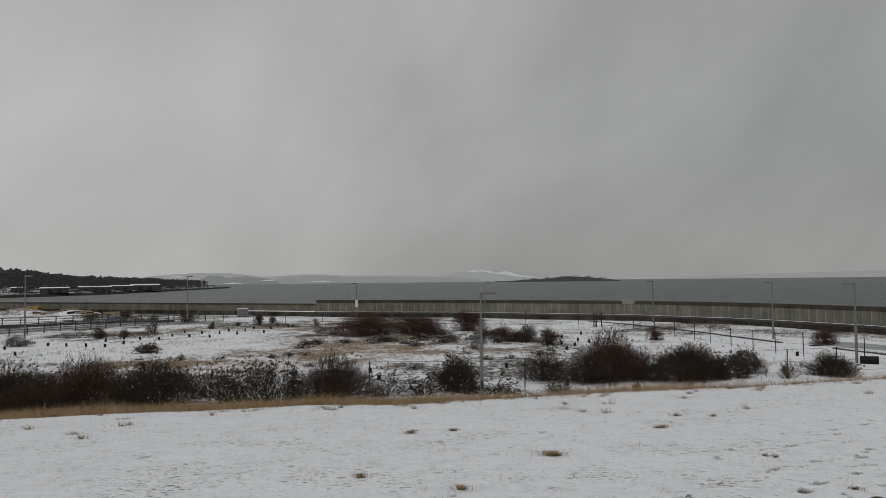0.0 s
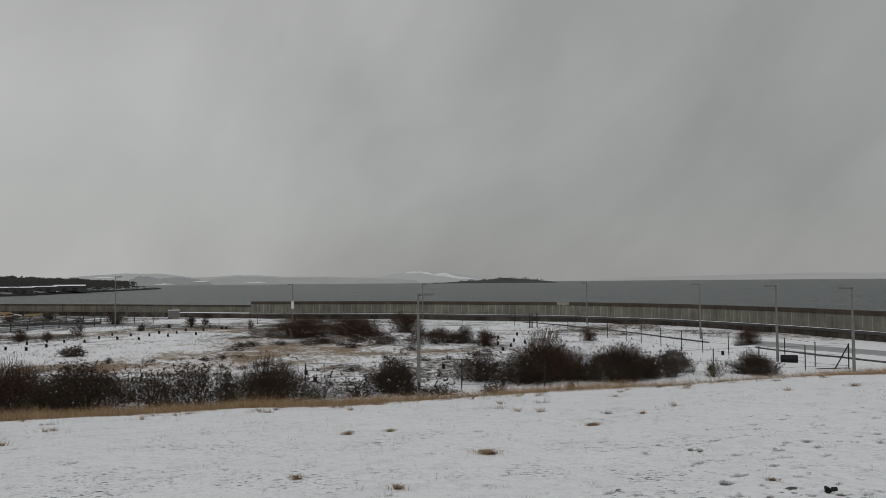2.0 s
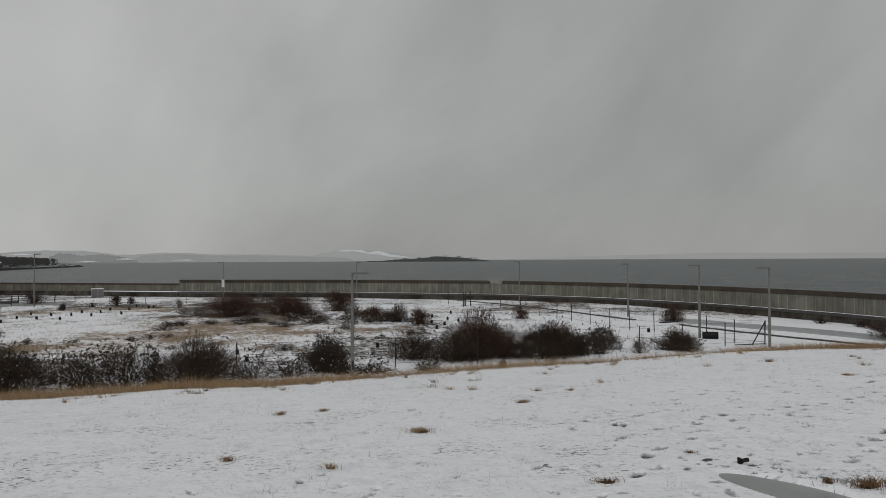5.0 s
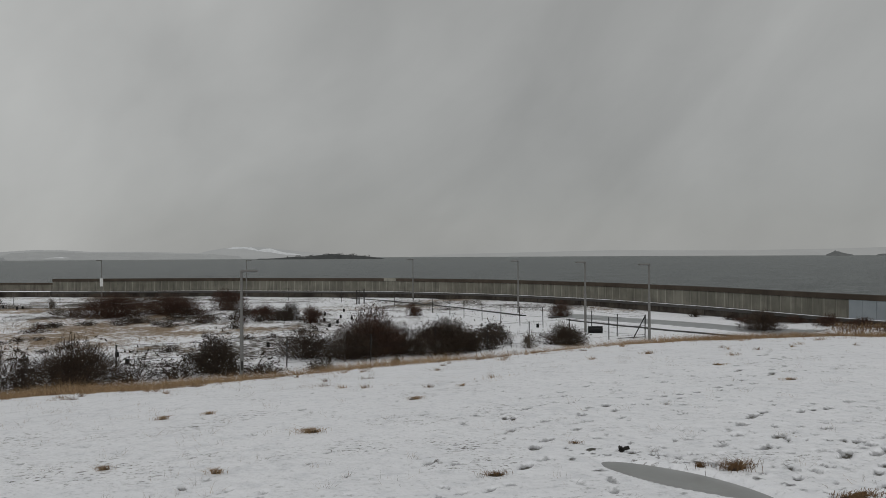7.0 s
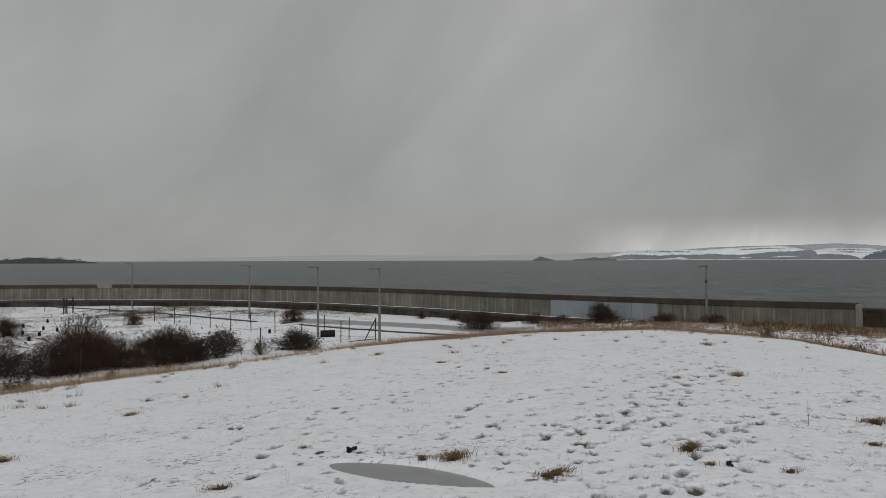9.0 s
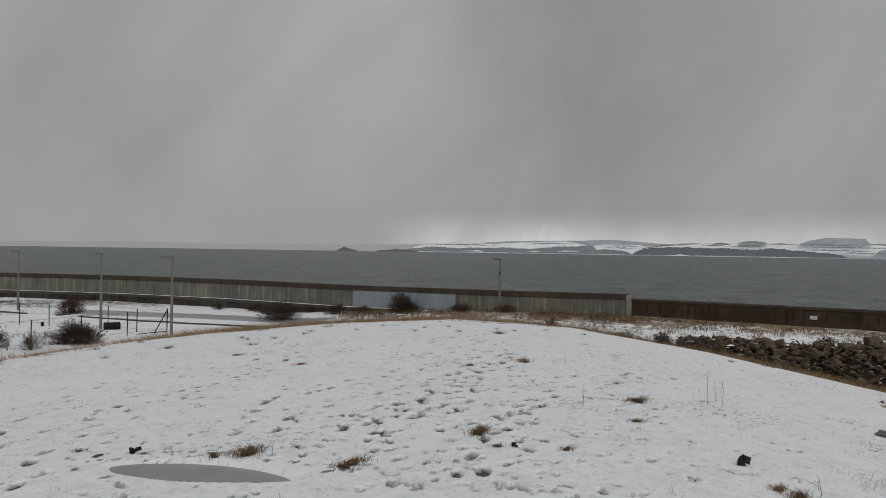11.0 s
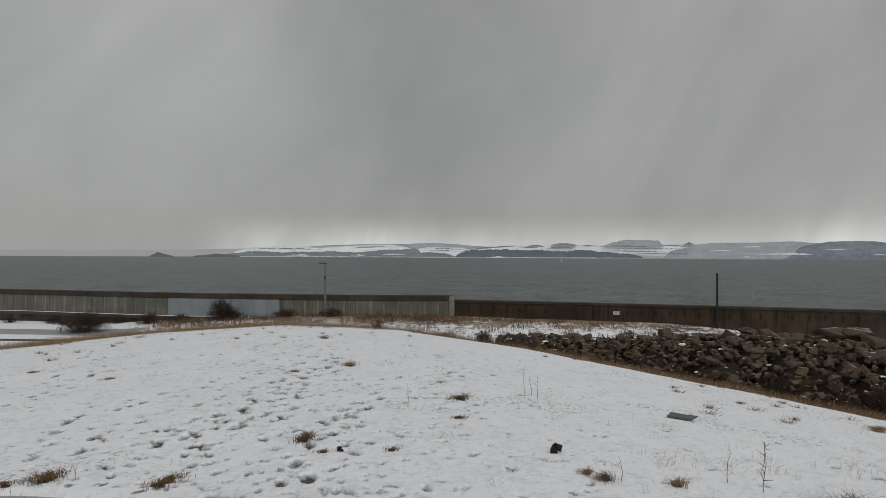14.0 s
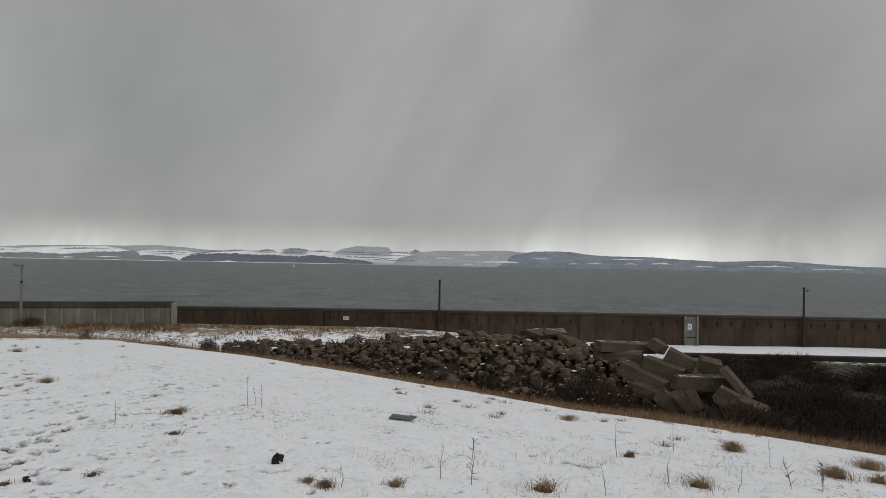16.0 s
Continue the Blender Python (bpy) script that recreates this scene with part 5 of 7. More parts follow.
railing([(-74, 101), (-66.9, 111.5), (-60, 119.8), (-52.5, 124), (-45.5, 125.2), (-40.5, 125.6)], "weathered grey metal railing above a wet road", 1.5)
railing([(-57.5, 90), (-54.6, 98), (-51.5, 106.5), (-48.1, 113.8), (-44, 118)], "weathered grey metal railing beside a wet road", 1.35)
ground_ribbon("road", [(-68, 88), (-61.4, 101), (-56, 111.6), (-50.2, 118.6), (-43.6, 122), (-37, 123.4)], 9.0, 0.03, plain("wet_road", (0.10, 0.105, 0.112), (0.20, 0.208, 0.216), 1.4, 0.4, 0.0, 0.4, 0.01), "wet grey road with thin slush between railings", "road")
ground_ribbon("kerb", [(-73.6, 101.4), (-66.5, 111.8), (-59.7, 119.6), (-52.4, 123.7), (-45.5, 124.9)], 0.5, 0.32, M_KERB, "dark wet kerb wall under the railing", "kerb", 0.4)


def cabinet():
    x, y = -37.5, 138.0
    c = tagged(new("control_cabinet"), "pale grey steel control cabinet by the wall", "cabinet")
    c.location = (x, y, gz(x, y))
    c.rotation_euler = (0, 0, 0.3)
    bm = bmesh.new()
    box(bm, (0, 0, 0.75), (2.0, 0.8, 1.4), bevel=0.04)
    part("body", bm, M_POST_CONC, c)
    for k in (-0.5, 0.5):
        bm = bmesh.new()
        box(bm, (k, -0.42, 0.76), (0.92, 0.04, 1.25), bevel=0.01)
        part("door", bm, M_STEEL, c)
    bm = bmesh.new()
    box(bm, (0, 0, 1.5), (2.05, 0.85, 0.09), bevel=0.03)
    part("snow_cap", bm, M_SNOW, c)


cabinet()


def spoil():
    """A yellow skip, boards and snow heaps before the old wall."""
    s = tagged(new("yellow_skip"), "yellow steel skip half buried in snow", "skip")
    x, y = -91.0, 164.0
    s.location = (x, y, gz(x, y) - 0.25)
    bm = bmesh.new()
    r = bmesh.ops.create_cube(bm, size=1, matrix=Matrix.Translation((0, 0, 0.6)) @ Matrix.Diagonal((3.2, 1.8, 1.2, 1)))
    for v in bm.verts:
        if v.co.z < 0.3:
            v.co.x *= 0.72
    part("body", bm, M_YELLOW, s)
    bm = bmesh.new()
    box(bm, (0, 0, 1.22), (3.3, 1.9, 0.1), bevel=0.02)
    part("rim", bm, M_YELLOW, s)
    rng = random.Random(9)
    for k in range(22):
        x, y = -86 + 1.2 * k + rng.uniform(-1, 1), 157 - 0.7 * k + rng.uniform(-2, 2)
        bm = bmesh.new()
        box(bm, (0, 0, 0), (rng.uniform(1.2, 4), 0.5, rng.uniform(0.25, 0.6)), Euler((rng.uniform(-0.1, 0.1), rng.uniform(-0.1, 0.1), rng.uniform(-0.4, 0.8))), 0.02)
        me = bpy.data.meshes.new("timber_baulk")
        bm.to_mesh(me)
        bm.free()
        tagged(obj("timber_baulk", me, M_TIMBER if k % 3 else M_CHAR, loc=(x, y, gz(x, y) + 0.16)), "rough timber baulk lying in snow", "timber", group="timber on the spoil heap")


spoil()


# ---------------------------------------------------------------- bushes and thickets
def bush_parts(seed, w, h, twigs, upright=0.5, stem_r=0.03, twig_r=0.012):
    """Stems from one stool into several rounded lobes, each full of fine forked twigs."""
    rng = np.random.default_rng(seed)
    nl = max(3, int(round(w * 1.5)))
    la, lr = rng.uniform(0, TAU, nl), np.sqrt(rng.random(nl))
    lr[0] = 0.1
    wide = rng.uniform(0.23, 0.33, nl) * w
    cx, cy = np.cos(la) * lr * (0.5 * w - wide * 0.8), np.sin(la) * lr * (0.5 * w - wide * 0.8) * 0.85
    tall = h * (1.0 - 0.42 * lr ** 1.5) * rng.uniform(0.72, 1.0, nl)
    tall[0] = h * 0.97
    # stems
    ns = max(10, int(w * 9))
    k = rng.integers(0, nl, ns)
    b = np.stack([cx[k] * 0.45 + rng.normal(0, 0.05 * w, ns), cy[k] * 0.45 + rng.normal(0, 0.05 * w, ns), np.full(ns, -0.1)], 1)
    tip = np.stack([cx[k] + rng.normal(0, 0.4, ns) * wide[k], cy[k] + rng.normal(0, 0.4, ns) * wide[k], tall[k] * rng.uniform(0.5, 0.95, ns)], 1)
    mid = (b + tip) / 2 + np.stack([rng.normal(0, 0.04 * w, ns), rng.normal(0, 0.04 * w, ns), 0.10 * h * np.ones(ns)], 1)
    r0 = np.concatenate([np.full(ns, stem_r), np.full(ns, stem_r * 0.7)])
    stems = prisms(np.concatenate([b, mid]), np.concatenate([mid, tip]), r0, np.concatenate([np.full(ns, stem_r * 0.7), np.full(ns, stem_r * 0.25)]))
    # twigs through the lobes, close-set within and feathery at the edge
    vol = wide ** 2 * tall
    k = rng.choice(nl, twigs, p=vol / vol.sum())
    d = rng.normal(0, 1, (twigs, 3))
    d /= np.linalg.norm(d, axis=1)[:, None]
    q = rng.random(twigs) ** 0.42 * np.where(rng.random(twigs) < 0.06, 1.08, 0.86)
    a = np.stack([cx[k] + d[:, 0] * q * wide[k], cy[k] + d[:, 1] * q * wide[k], tall[k] * (0.47 + 0.47 * d[:, 2] * q)], 1)
    # the lower half keeps its full width down to the ground
    skirt = d[:, 2] < 0
    flat_ = d[:, :2] / np.maximum(np.linalg.norm(d[:, :2], axis=1), 0.05)[:, None] * (np.sqrt(rng.random(twigs)) * 0.9 * wide[k])[:, None]
    a[skirt, 0], a[skirt, 1] = cx[k][skirt] + flat_[skirt, 0], cy[k][skirt] + flat_[skirt, 1]
    a[skirt, 2] = (tall[k] * 0.47 * rng.random(twigs))[skirt]
    a[:, 2] = np.maximum(a[:, 2], 0.02)
    out = a - np.array([0, 0, 0.15 * h])
    out /= np.maximum(np.linalg.norm(out, axis=1), 0.05)[:, None]
    way = out * 0.8 + rng.normal(0, 0.42, (twigs, 3)) + [0, 0, 0.15 + 0.55 * upright]
    way /= np.linalg.norm(way, axis=1)[:, None]
    L = rng.uniform(0.16, 0.42, twigs) * min(h, 2.0) * 0.45
    e = a + way * L[:, None]
    m = a + way * (L * rng.uniform(0.25, 0.6, twigs))[:, None]
    e2 = m + (way + rng.normal(0, 0.5, (twigs, 3))) * (L * 0.55)[:, None]
    v1, t1 = spikes(a - way * (L * 0.3)[:, None], e, np.full(twigs, twig_r * 0.85))
    v2, t2 = spikes(m, e2, np.full(twigs, twig_r * 0.65))
    tw = (np.concatenate([v1, v2]), None, np.concatenate([t1, t2 + len(v1)]))
    return stems, tw, e


def seed_heads(rng, tips, count, w, h):
    """Tall rods that end in nodding dark flower spikes."""
    top = tips[tips[:, 2] > 0.5 * tips[:, 2].max()]
    p = top[rng.integers(0, len(top), count)]
    lean = rng.normal(0, 0.22, (count, 3)) + [0, 0, 1.0]
    rise = rng.uniform(0.15, 0.6, count)[:, None]
    q = p + lean * rise
    nod = lean * [1, 1, 0.25] + rng.normal(0, 0.55, (count, 3)) + [0, 0, 0.25]
    nod /= np.linalg.norm(nod, axis=1)[:, None]
    size = rng.uniform(0.13, 0.26, count)
    c = q + nod * (size * 0.4)[:, None]
    thick = size * rng.uniform(0.17, 0.28, count)
    parts_ = [spikes(p - lean * 0.5, q, np.full(count, 0.008)), spikes(c, c + nod * (size * 0.6)[:, None], thick), spikes(c, q, thick)]
    out_v, out_t, n = [], [], 0
    for v, t in parts_:
        out_v.append(v)
        out_t.append(t + n)
        n += len(v)
    return np.concatenate(out_v), np.concatenate(out_t)


def specks(rng, pts, size):
    """Small irregular lumps, for leaves or snow caught on twigs."""
    n = len(pts)
    base = np.array([[1, 0, 0], [-0.5, 0.8, 0], [-0.5, -0.8, 0], [0, 0, 0.6]], float)
    rot = rng.uniform(0, TAU, n)
    c, s = np.cos(rot), np.sin(rot)
    v = base[None] * (size * rng.uniform(0.5, 1.3, n))[:, None, None]
    v = np.stack([v[..., 0] * c[:, None] - v[..., 1] * s[:, None], v[..., 0] * s[:, None] + v[..., 1] * c[:, None], v[..., 2] + v[..., 0] * rng.normal(0, 0.5, n)[:, None]], -1)
    v = v + np.asarray(pts)[:, None]
    t = (np.arange(n) * 4)[:, None, None] + np.array([[0, 1, 3], [1, 2, 3], [2, 0, 3], [0, 2, 1]])[None]
    return v.reshape(-1, 3), t.reshape(-1, 3)


KINDS = {
    "red": (M_TWIG_RED, "dense leafless shrub with reddish-brown twigs in snow", 0.5),
    "dark": (M_TWIG_DARK, "dark tangled leafless shrub in snow", 0.35),
    "brown": (M_TWIG_BROWN, "brown leafless scrub in snow", 0.5),
    "scrub": (M_TWIG_SCRUB, "dark brown leafless scrub on a bank", 0.5),
    "pale": (M_TWIG_PALE, "thin pale leafless shrub in snow", 0.7),
}


def bush(x, y, w, h, kind, seed, twigs=900, leaves=0, snow=0, label="", r=1.0, heads=0):
    mat, text, up_ = KINDS[kind]
    b = tagged(new("shrub"), label or text, "shrub", group="shrubs on the snowy waste ground")
    b.location = (x, y, gz(x, y))
    stems, tw, tips = bush_parts(seed, w, h, twigs, up_, 0.026 * r, 0.013 * r)
    tagged(obj("stem_mass", mesh_np("stem_mass", *stems), mat, b), kind="stuff")
    tagged(obj("twig_mass", mesh_np("twig_mass", *tw), mat, b), kind="stuff")
    rng = np.random.default_rng(seed + 500)
    if leaves:
        v, t = specks(rng, tips[rng.integers(0, len(tips), leaves)] + rng.normal(0, 0.06, (leaves, 3)), 0.075 * r)
        tagged(obj("foliage", mesh_np("foliage", v, None, t), M_LEAF_DARK, b, label="dark withered leaves"), kind="stuff")
    if snow:
        v, t = specks(rng, tips[rng.integers(0, len(tips), snow)] + [0, 0, 0.03], 0.05 * r)
        tagged(obj("caught_snow", mesh_np("caught_snow", v, None, t), M_SNOW, b, label="snow caught on the twigs"), kind="stuff")
    if heads:
        v, t = seed_heads(rng, tips, heads, w, h)
        tagged(obj("flower_spike_mass", mesh_np("flower_spike_mass", v, None, t), M_LEAF_DARK, b, label="dark dead flower spikes"), kind="stuff")
    return b


HEDGE = [   # x, y, width, height, kind, twigs, leaves, snow, flower spikes
    (-26.8, 39.6, 5.6, 3.0, "red", 4200, 500, 20, 30), (-23.0, 39.5, 5.4, 3.05, "brown", 4400, 900, 20, 30), (-19.0, 39.2, 5.2, 3.35, "red", 5200, 300, 10, 6), (-17.2, 40.8, 2.6, 1.5, "pale", 600, 200, 300, 10),
    (-14.9, 38.7, 5.4, 3.0, "brown", 4800, 2600, 40, 46), (-12.0, 40.4, 3.6, 2.1, "dark", 900, 600, 160, 70), (-9.7, 40.4, 3.6, 2.5, "dark", 1000, 500, 160, 90), (-8.2, 39.8, 1.8, 2.4, "dark", 500, 300, 60, 40),
    (-25.6, 37.0, 5.0, 2.3, "red", 3000, 400, 10, 10), (-21.0, 37.0, 5.0, 2.1, "brown", 3000, 500, 10, 12),
    (-6.2, 41.2, 4.6, 2.95, "brown", 5600, 300, 20, 6), (-3.4, 42.4, 3.2, 1.3, "dark", 500, 200, 120, 46), (-13.8, 42.5, 3.6, 1.8, "dark", 800, 300, 300, 40),
]
UNDER_BROW = [
    (-1.2, 42.8, 2.6, 1.0, "dark", 420, 200, 90, 34), (0.7, 44.4, 2.9, 2.25, "dark", 2600, 1300, 40, 50), (1.0, 43.0, 2.8, 0.9, "dark", 500, 300, 60, 36), (3.4, 42.9, 3.0, 0.7, "dark", 420, 200, 80, 36), (6.6, 43.2, 2.6, 0.6, "dark", 400, 200, 60, 20),
    (22.0, 47.6, 1.7, 1.4, "pale", 350, 0, 10, 0), (22.7, 55.9, 2.6, 1.2, "dark", 900, 300, 60, 10), (10.7, 41.6, 0.9, 0.8, "red", 300, 60, 0, 4), (25.2, 49.0, 3.6, 1.9, "brown", 2600, 300, 0, 0),
]
THICKET = [
    (6.3, 48.3, 5.2, 2.25, "dark", 2600, 400, 40, 16), (9.0, 46.9, 3.8, 2.2, "brown", 2400, 700, 20, 10), (10.6, 47.8, 4.4, 4.0, "red", 6800, 500, 0, 6),
    (12.9, 48.4, 3.4, 2.1, "brown", 2400, 900, 0, 8), (15.6, 47.4, 5.2, 2.75, "brown", 6000, 1100, 0, 10), (17.6, 47.8, 2.4, 1.5, "dark", 800, 400, 20, 12),
    (18.6, 50.5, 2.8, 1.2, "dark", 900, 300, 50, 26), (20.8, 53.0, 2.8, 1.1, "dark", 800, 300, 50, 20), (17.2, 56.5, 3.0, 0.8, "dark", 600, 200, 80, 10),
    (20.8, 50.4, 2.8, 1.4, "dark", 700, 400, 30, 30), (19.4, 48.2, 2.0, 0.9, "dark", 360, 200, 30, 24),
]
for k, (x, y, w, h, kind, tw, lv, sn, hd) in enumerate(HEDGE + UNDER_BROW + THICKET):
    bush(x, y, 1.18 * w, h, kind, 20 + k, int(1.15 * tw), lv, sn, heads=hd)
BANK_BUSHES = [   # x, y, width, height, kind, twigs
    (-8.8, 85.3, 8.2, 3.2, "red", 5800), (-3.4, 85.5, 7.6, 2.7, "red", 5200), (2.6, 89.0, 4.6, 3.1, "red", 3000), (-1.0, 84.4, 4.4, 1.2, "red", 1000), (4.6, 84.0, 3.4, 1.2, "dark", 700), (6.4, 78.6, 3.8, 2.0, "red", 1900), (8.9, 77.7, 3.4, 2.2, "dark", 1500), (10.4, 73.5, 2.6, 2.1, "red", 1100),
    (0.5, 80.5, 3.2, 0.8, "dark", 500), (-5.5, 79.5, 3.6, 0.8, "dark", 500), (-13, 86.5, 3.0, 1.3, "pale", 500), (-15.2, 92, 2.2, 1.2, "pale", 350),
]
FIELD_BUSHES = [
    (-27.6, 69.6, 2.9, 1.2, "dark", 900), (-41.0, 87.9, 2.4, 1.6, "red", 700), (-38.6, 89.4, 1.6, 1.3, "red", 450), (-45.0, 78.1, 3.0, 1.4, "dark", 800), (-43.1, 123.5, 4.2, 2.3, "dark", 1000), (-57.5, 135.1, 3.0, 1.5, "dark", 600),
    (-28.2, 113.2, 1.8, 2.0, "dark", 600), (-27.2, 117.4, 1.6, 1.3, "dark", 400), (-32.3, 103.5, 1.3, 1.2, "dark", 350), (-37.9, 96.7, 2.0, 1.9, "pale", 450), (-30.5, 109.5, 1.2, 0.7, "dark", 250), (-18.3, 104.9, 1.5, 1.6, "pale", 350), (-50, 128, 2.6, 1.1, "dark", 450), (-63, 132, 3.4, 1.2, "dark", 500),
]
WALL_BUSHES = [
    (22.1, 78.8, 2.4, 1.7, "red", 700), (36.8, 71.3, 3.0, 2.2, "red", 1300), (45.8, 51.8, 4.0, 2.1, "brown", 1800), (53.0, 43.6, 3.4, 2.2, "brown", 1500), (51.6, 50.4, 3.0, 1.3, "red", 900), (51.4, 57.2, 2.2, 0.9, "dark", 450), (50.6, 61.2, 2.0, 0.8, "dark", 400),
    (55.2, 38.0, 3.0, 1.0, "red", 700), (53.6, 43.0, 3.0, 1.0, "red", 700), (52.4, 47.5, 2.6, 0.9, "red", 600), (51.9, 54.6, 2.8, 0.9, "red", 600), (56.6, 34.2, 2.8, 0.9, "red", 600), (50.6, 59.0, 2.4, 0.8, "red", 500), (27.0, 52.6, 1.6, 1.1, "pale", 260), (49.8, 66.0, 1.6, 0.8, "dark", 250),
]
for k, (x, y, w, h, kind, tw) in enumerate(BANK_BUSHES + FIELD_BUSHES + WALL_BUSHES):
    bush(x, y, w * 1.2, h, kind, 90 + k, int(tw * 1.2), tw // 4 if kind == "dark" else 0, tw // 9 if kind == "pale" else 0, r=1.15, heads=int(2 * w) if kind == "dark" else 0)


def low_brambles():
    """Low tangles half buried in snow, between the larger shrubs."""
    rng = np.random.default_rng(55)
    for k in range(26):
        x, y = rng.uniform(-15, 10), rng.uniform(70, 83)
        bush(x, y, rng.uniform(1.8, 3.6), rng.uniform(0.4, 0.85), "red" if k % 3 == 0 else "dark", 460 + k, 380, 120, 70, "low tangled brambles half buried in snow")
    for k in range(26):
        x, y = rng.uniform(-24, 28), rng.uniform(47, 68)
        bush(x, y, rng.uniform(1.0, 2.2), rng.uniform(0.3, 0.6), "brown" if k % 2 else "dark", 500 + k, 200, 40, 30, "low tangled brambles half buried in snow")


low_brambles()


def scrub():
    """Brown scrub on the bank beyond the boulders, and stems along the brow to the east."""
    rng = np.random.default_rng(77)
    for k in range(150):
        x, y = polar(rng.uniform(-128, -109), 24 + 34 * rng.random() ** 1.3)
        if x > 53.5 or (x > 48 and y > -16):
            continue
        bush(x, y, rng.uniform(4.2, 5.6), rng.uniform(0.9, 1.4) * (1.0 if math.hypot(x, y) < 40 else 0.8), "scrub" if k % 5 else "brown", 300 + k, 520, 0, 0, "brown leafless scrub covering the bank", 1.5)
    for k, (x, y, w, h) in enumerate(((36.0, -8.0, 3.2, 1.3), (34.5, -5.6, 2.4, 1.0), (41.0, 5.6, 3.4, 1.1), (43.0, 8.5, 2.6, 1.2), (50.5, 5.0, 3.4, 1.0), (53.5, 8.0, 2.6, 1.0), (38.5, 0.0, 2.4, 0.8), (46.5, 16.4, 2.4, 1.0), (34.1, -5.1, 2.6, 1.7), (33.6, -6.3, 2.4, 1.8), (35.5, -5.9, 2.4, 2.3), (34.0, -3.6, 2.0, 1.2), (36.2, -1.0, 2.4, 1.2), (37.0, 3.2, 2.6, 1.2), (39.2, 6.4, 2.6, 1.1), (35.0, -5.2, 2.2, 1.5), (33.6, -11.4, 2.6, 1.4), (34.2, -7.2, 1.8, 1.1), (40.2, 1.6, 2.6, 2.6), (42.2, 6.4, 2.6, 2.3), (47.5, 2.5, 3.0, 1.4), (45.0, 6.0, 3.0, 1.6), (48.0, 8.5, 3.0, 1.0), (40.0, 3.2, 2.4, 1.0), (36.6, -3.4, 2.2, 1.0), (35.2, -7.4, 2.4, 1.2), (49.5, 17.5, 2.0, 1.1), (42.6, 9.4, 2.4, 1.3), (41.6, 7.8, 2.6, 1.5), (40.6, 6.6, 2.2, 1.2), (43.6, 10.6, 1.8, 1.1), (42.8, 7.0, 2.4, 2.2), (44.2, 8.2, 2.0, 2.3))):
        bush(x, y, w, h, "red" if k % 2 else "dark", 350 + k, 620, 120, 10, "brown bramble patch between boulders")


scrub()


def reeds():
    """Stiff dead weeds just over the brow to the east."""
    for k, (az, d, w, h) in enumerate(((-70.6, 29.5, 1.5, 0.62), (-72.4, 30.0, 1.8, 0.85), (-74.2, 29.0, 1.2, 0.7), (-68.0, 31.0, 1.2, 0.45), (-62.5, 33.0, 1.0, 0.4))):
        x, y = polar(az, d)
        bush(x, y, w, h, "dark", 400 + k, 160, 40, 0, "stiff dark dead weeds on the brow of the mound", 0.6)


reeds()


# ---------------------------------------------------------------- boulders
def rock_mesh(seed, flat=0.75, n=15, worn=True, boxy=0.75):
    """A quarried block: a rough hull with broken, worn edges and pitted faces."""
    rng = random.Random(seed)
    bm = bmesh.new()
    if boxy >= 1:
        for sx, sy, sz in ((a, b, c) for a in (-1, 1) for b in (-1, 1) for c in (-1, 1)):
            for _ in range(2):
                bm.verts.new(Vector((sx * rng.uniform(0.42, 0.52), sy * rng.uniform(0.38, 0.52), sz * rng.uniform(0.36, 0.52))))
        n = 0
    for _ in range(n):
        v = Vector((rng.gauss(0, 1), rng.gauss(0, 1), rng.gauss(0, 1))).normalized()
        v = v / max(abs(v.x), abs(v.y), abs(v.z)) ** boxy
        bm.verts.new(Vector((v.x * 0.50, v.y * 0.47, v.z * 0.47 * flat)) * rng.uniform(0.84, 1.04))
    r = bmesh.ops.convex_hull(bm, input=bm.verts)
    bmesh.ops.delete(bm, geom=[g for g in r["geom_interior"] if isinstance(g, bmesh.types.BMVert)], context="VERTS")
    if worn:
        bmesh.ops.dissolve_limit(bm, angle_limit=0.32, verts=bm.verts, edges=bm.edges)
        bmesh.ops.bevel(bm, geom=list(bm.edges), offset=rng.uniform(0.018, 0.04), segments=1, affect="EDGES")
        bmesh.ops.triangulate(bm, faces=bm.faces)
        bmesh.ops.subdivide_edges(bm, edges=[e for e in bm.edges if e.calc_length() > 0.22], cuts=1)
        bmesh.ops.triangulate(bm, faces=bm.faces)
        for v in bm.verts:
            v.co += Vector((noise.noise(v.co * 3 + Vector((seed, 0, 0))), noise.noise(v.co * 3 + Vector((0, seed, 4))), noise.noise(v.co * 3 + Vector((7, 0, seed))))) * 0.045
    bmesh.ops.recalc_face_normals(bm, faces=bm.faces)
    me = bpy.data.meshes.new("boulder")
    bm.to_mesh(me)
    bm.free()
    me.materials.append(M_ROCK)
    return me


# centre line of the heap: x, y, half width, height
SPINE = np.array([(46.6, 14.6, 1.5, 1.2), (45.0, 11.3, 2.4, 1.8), (43.6, 8.0, 3.2, 1.9), (42.8, 4.5, 4.4, 2.45), (41.9, 1.0, 5.3, 2.75), (41.0, -2.4, 5.4, 3.0), (39.8, -5.6, 4.8, 2.9), (38.6, -8.8, 4.0, 2.2), (37.0, -11.6, 3.0, 1.4)])
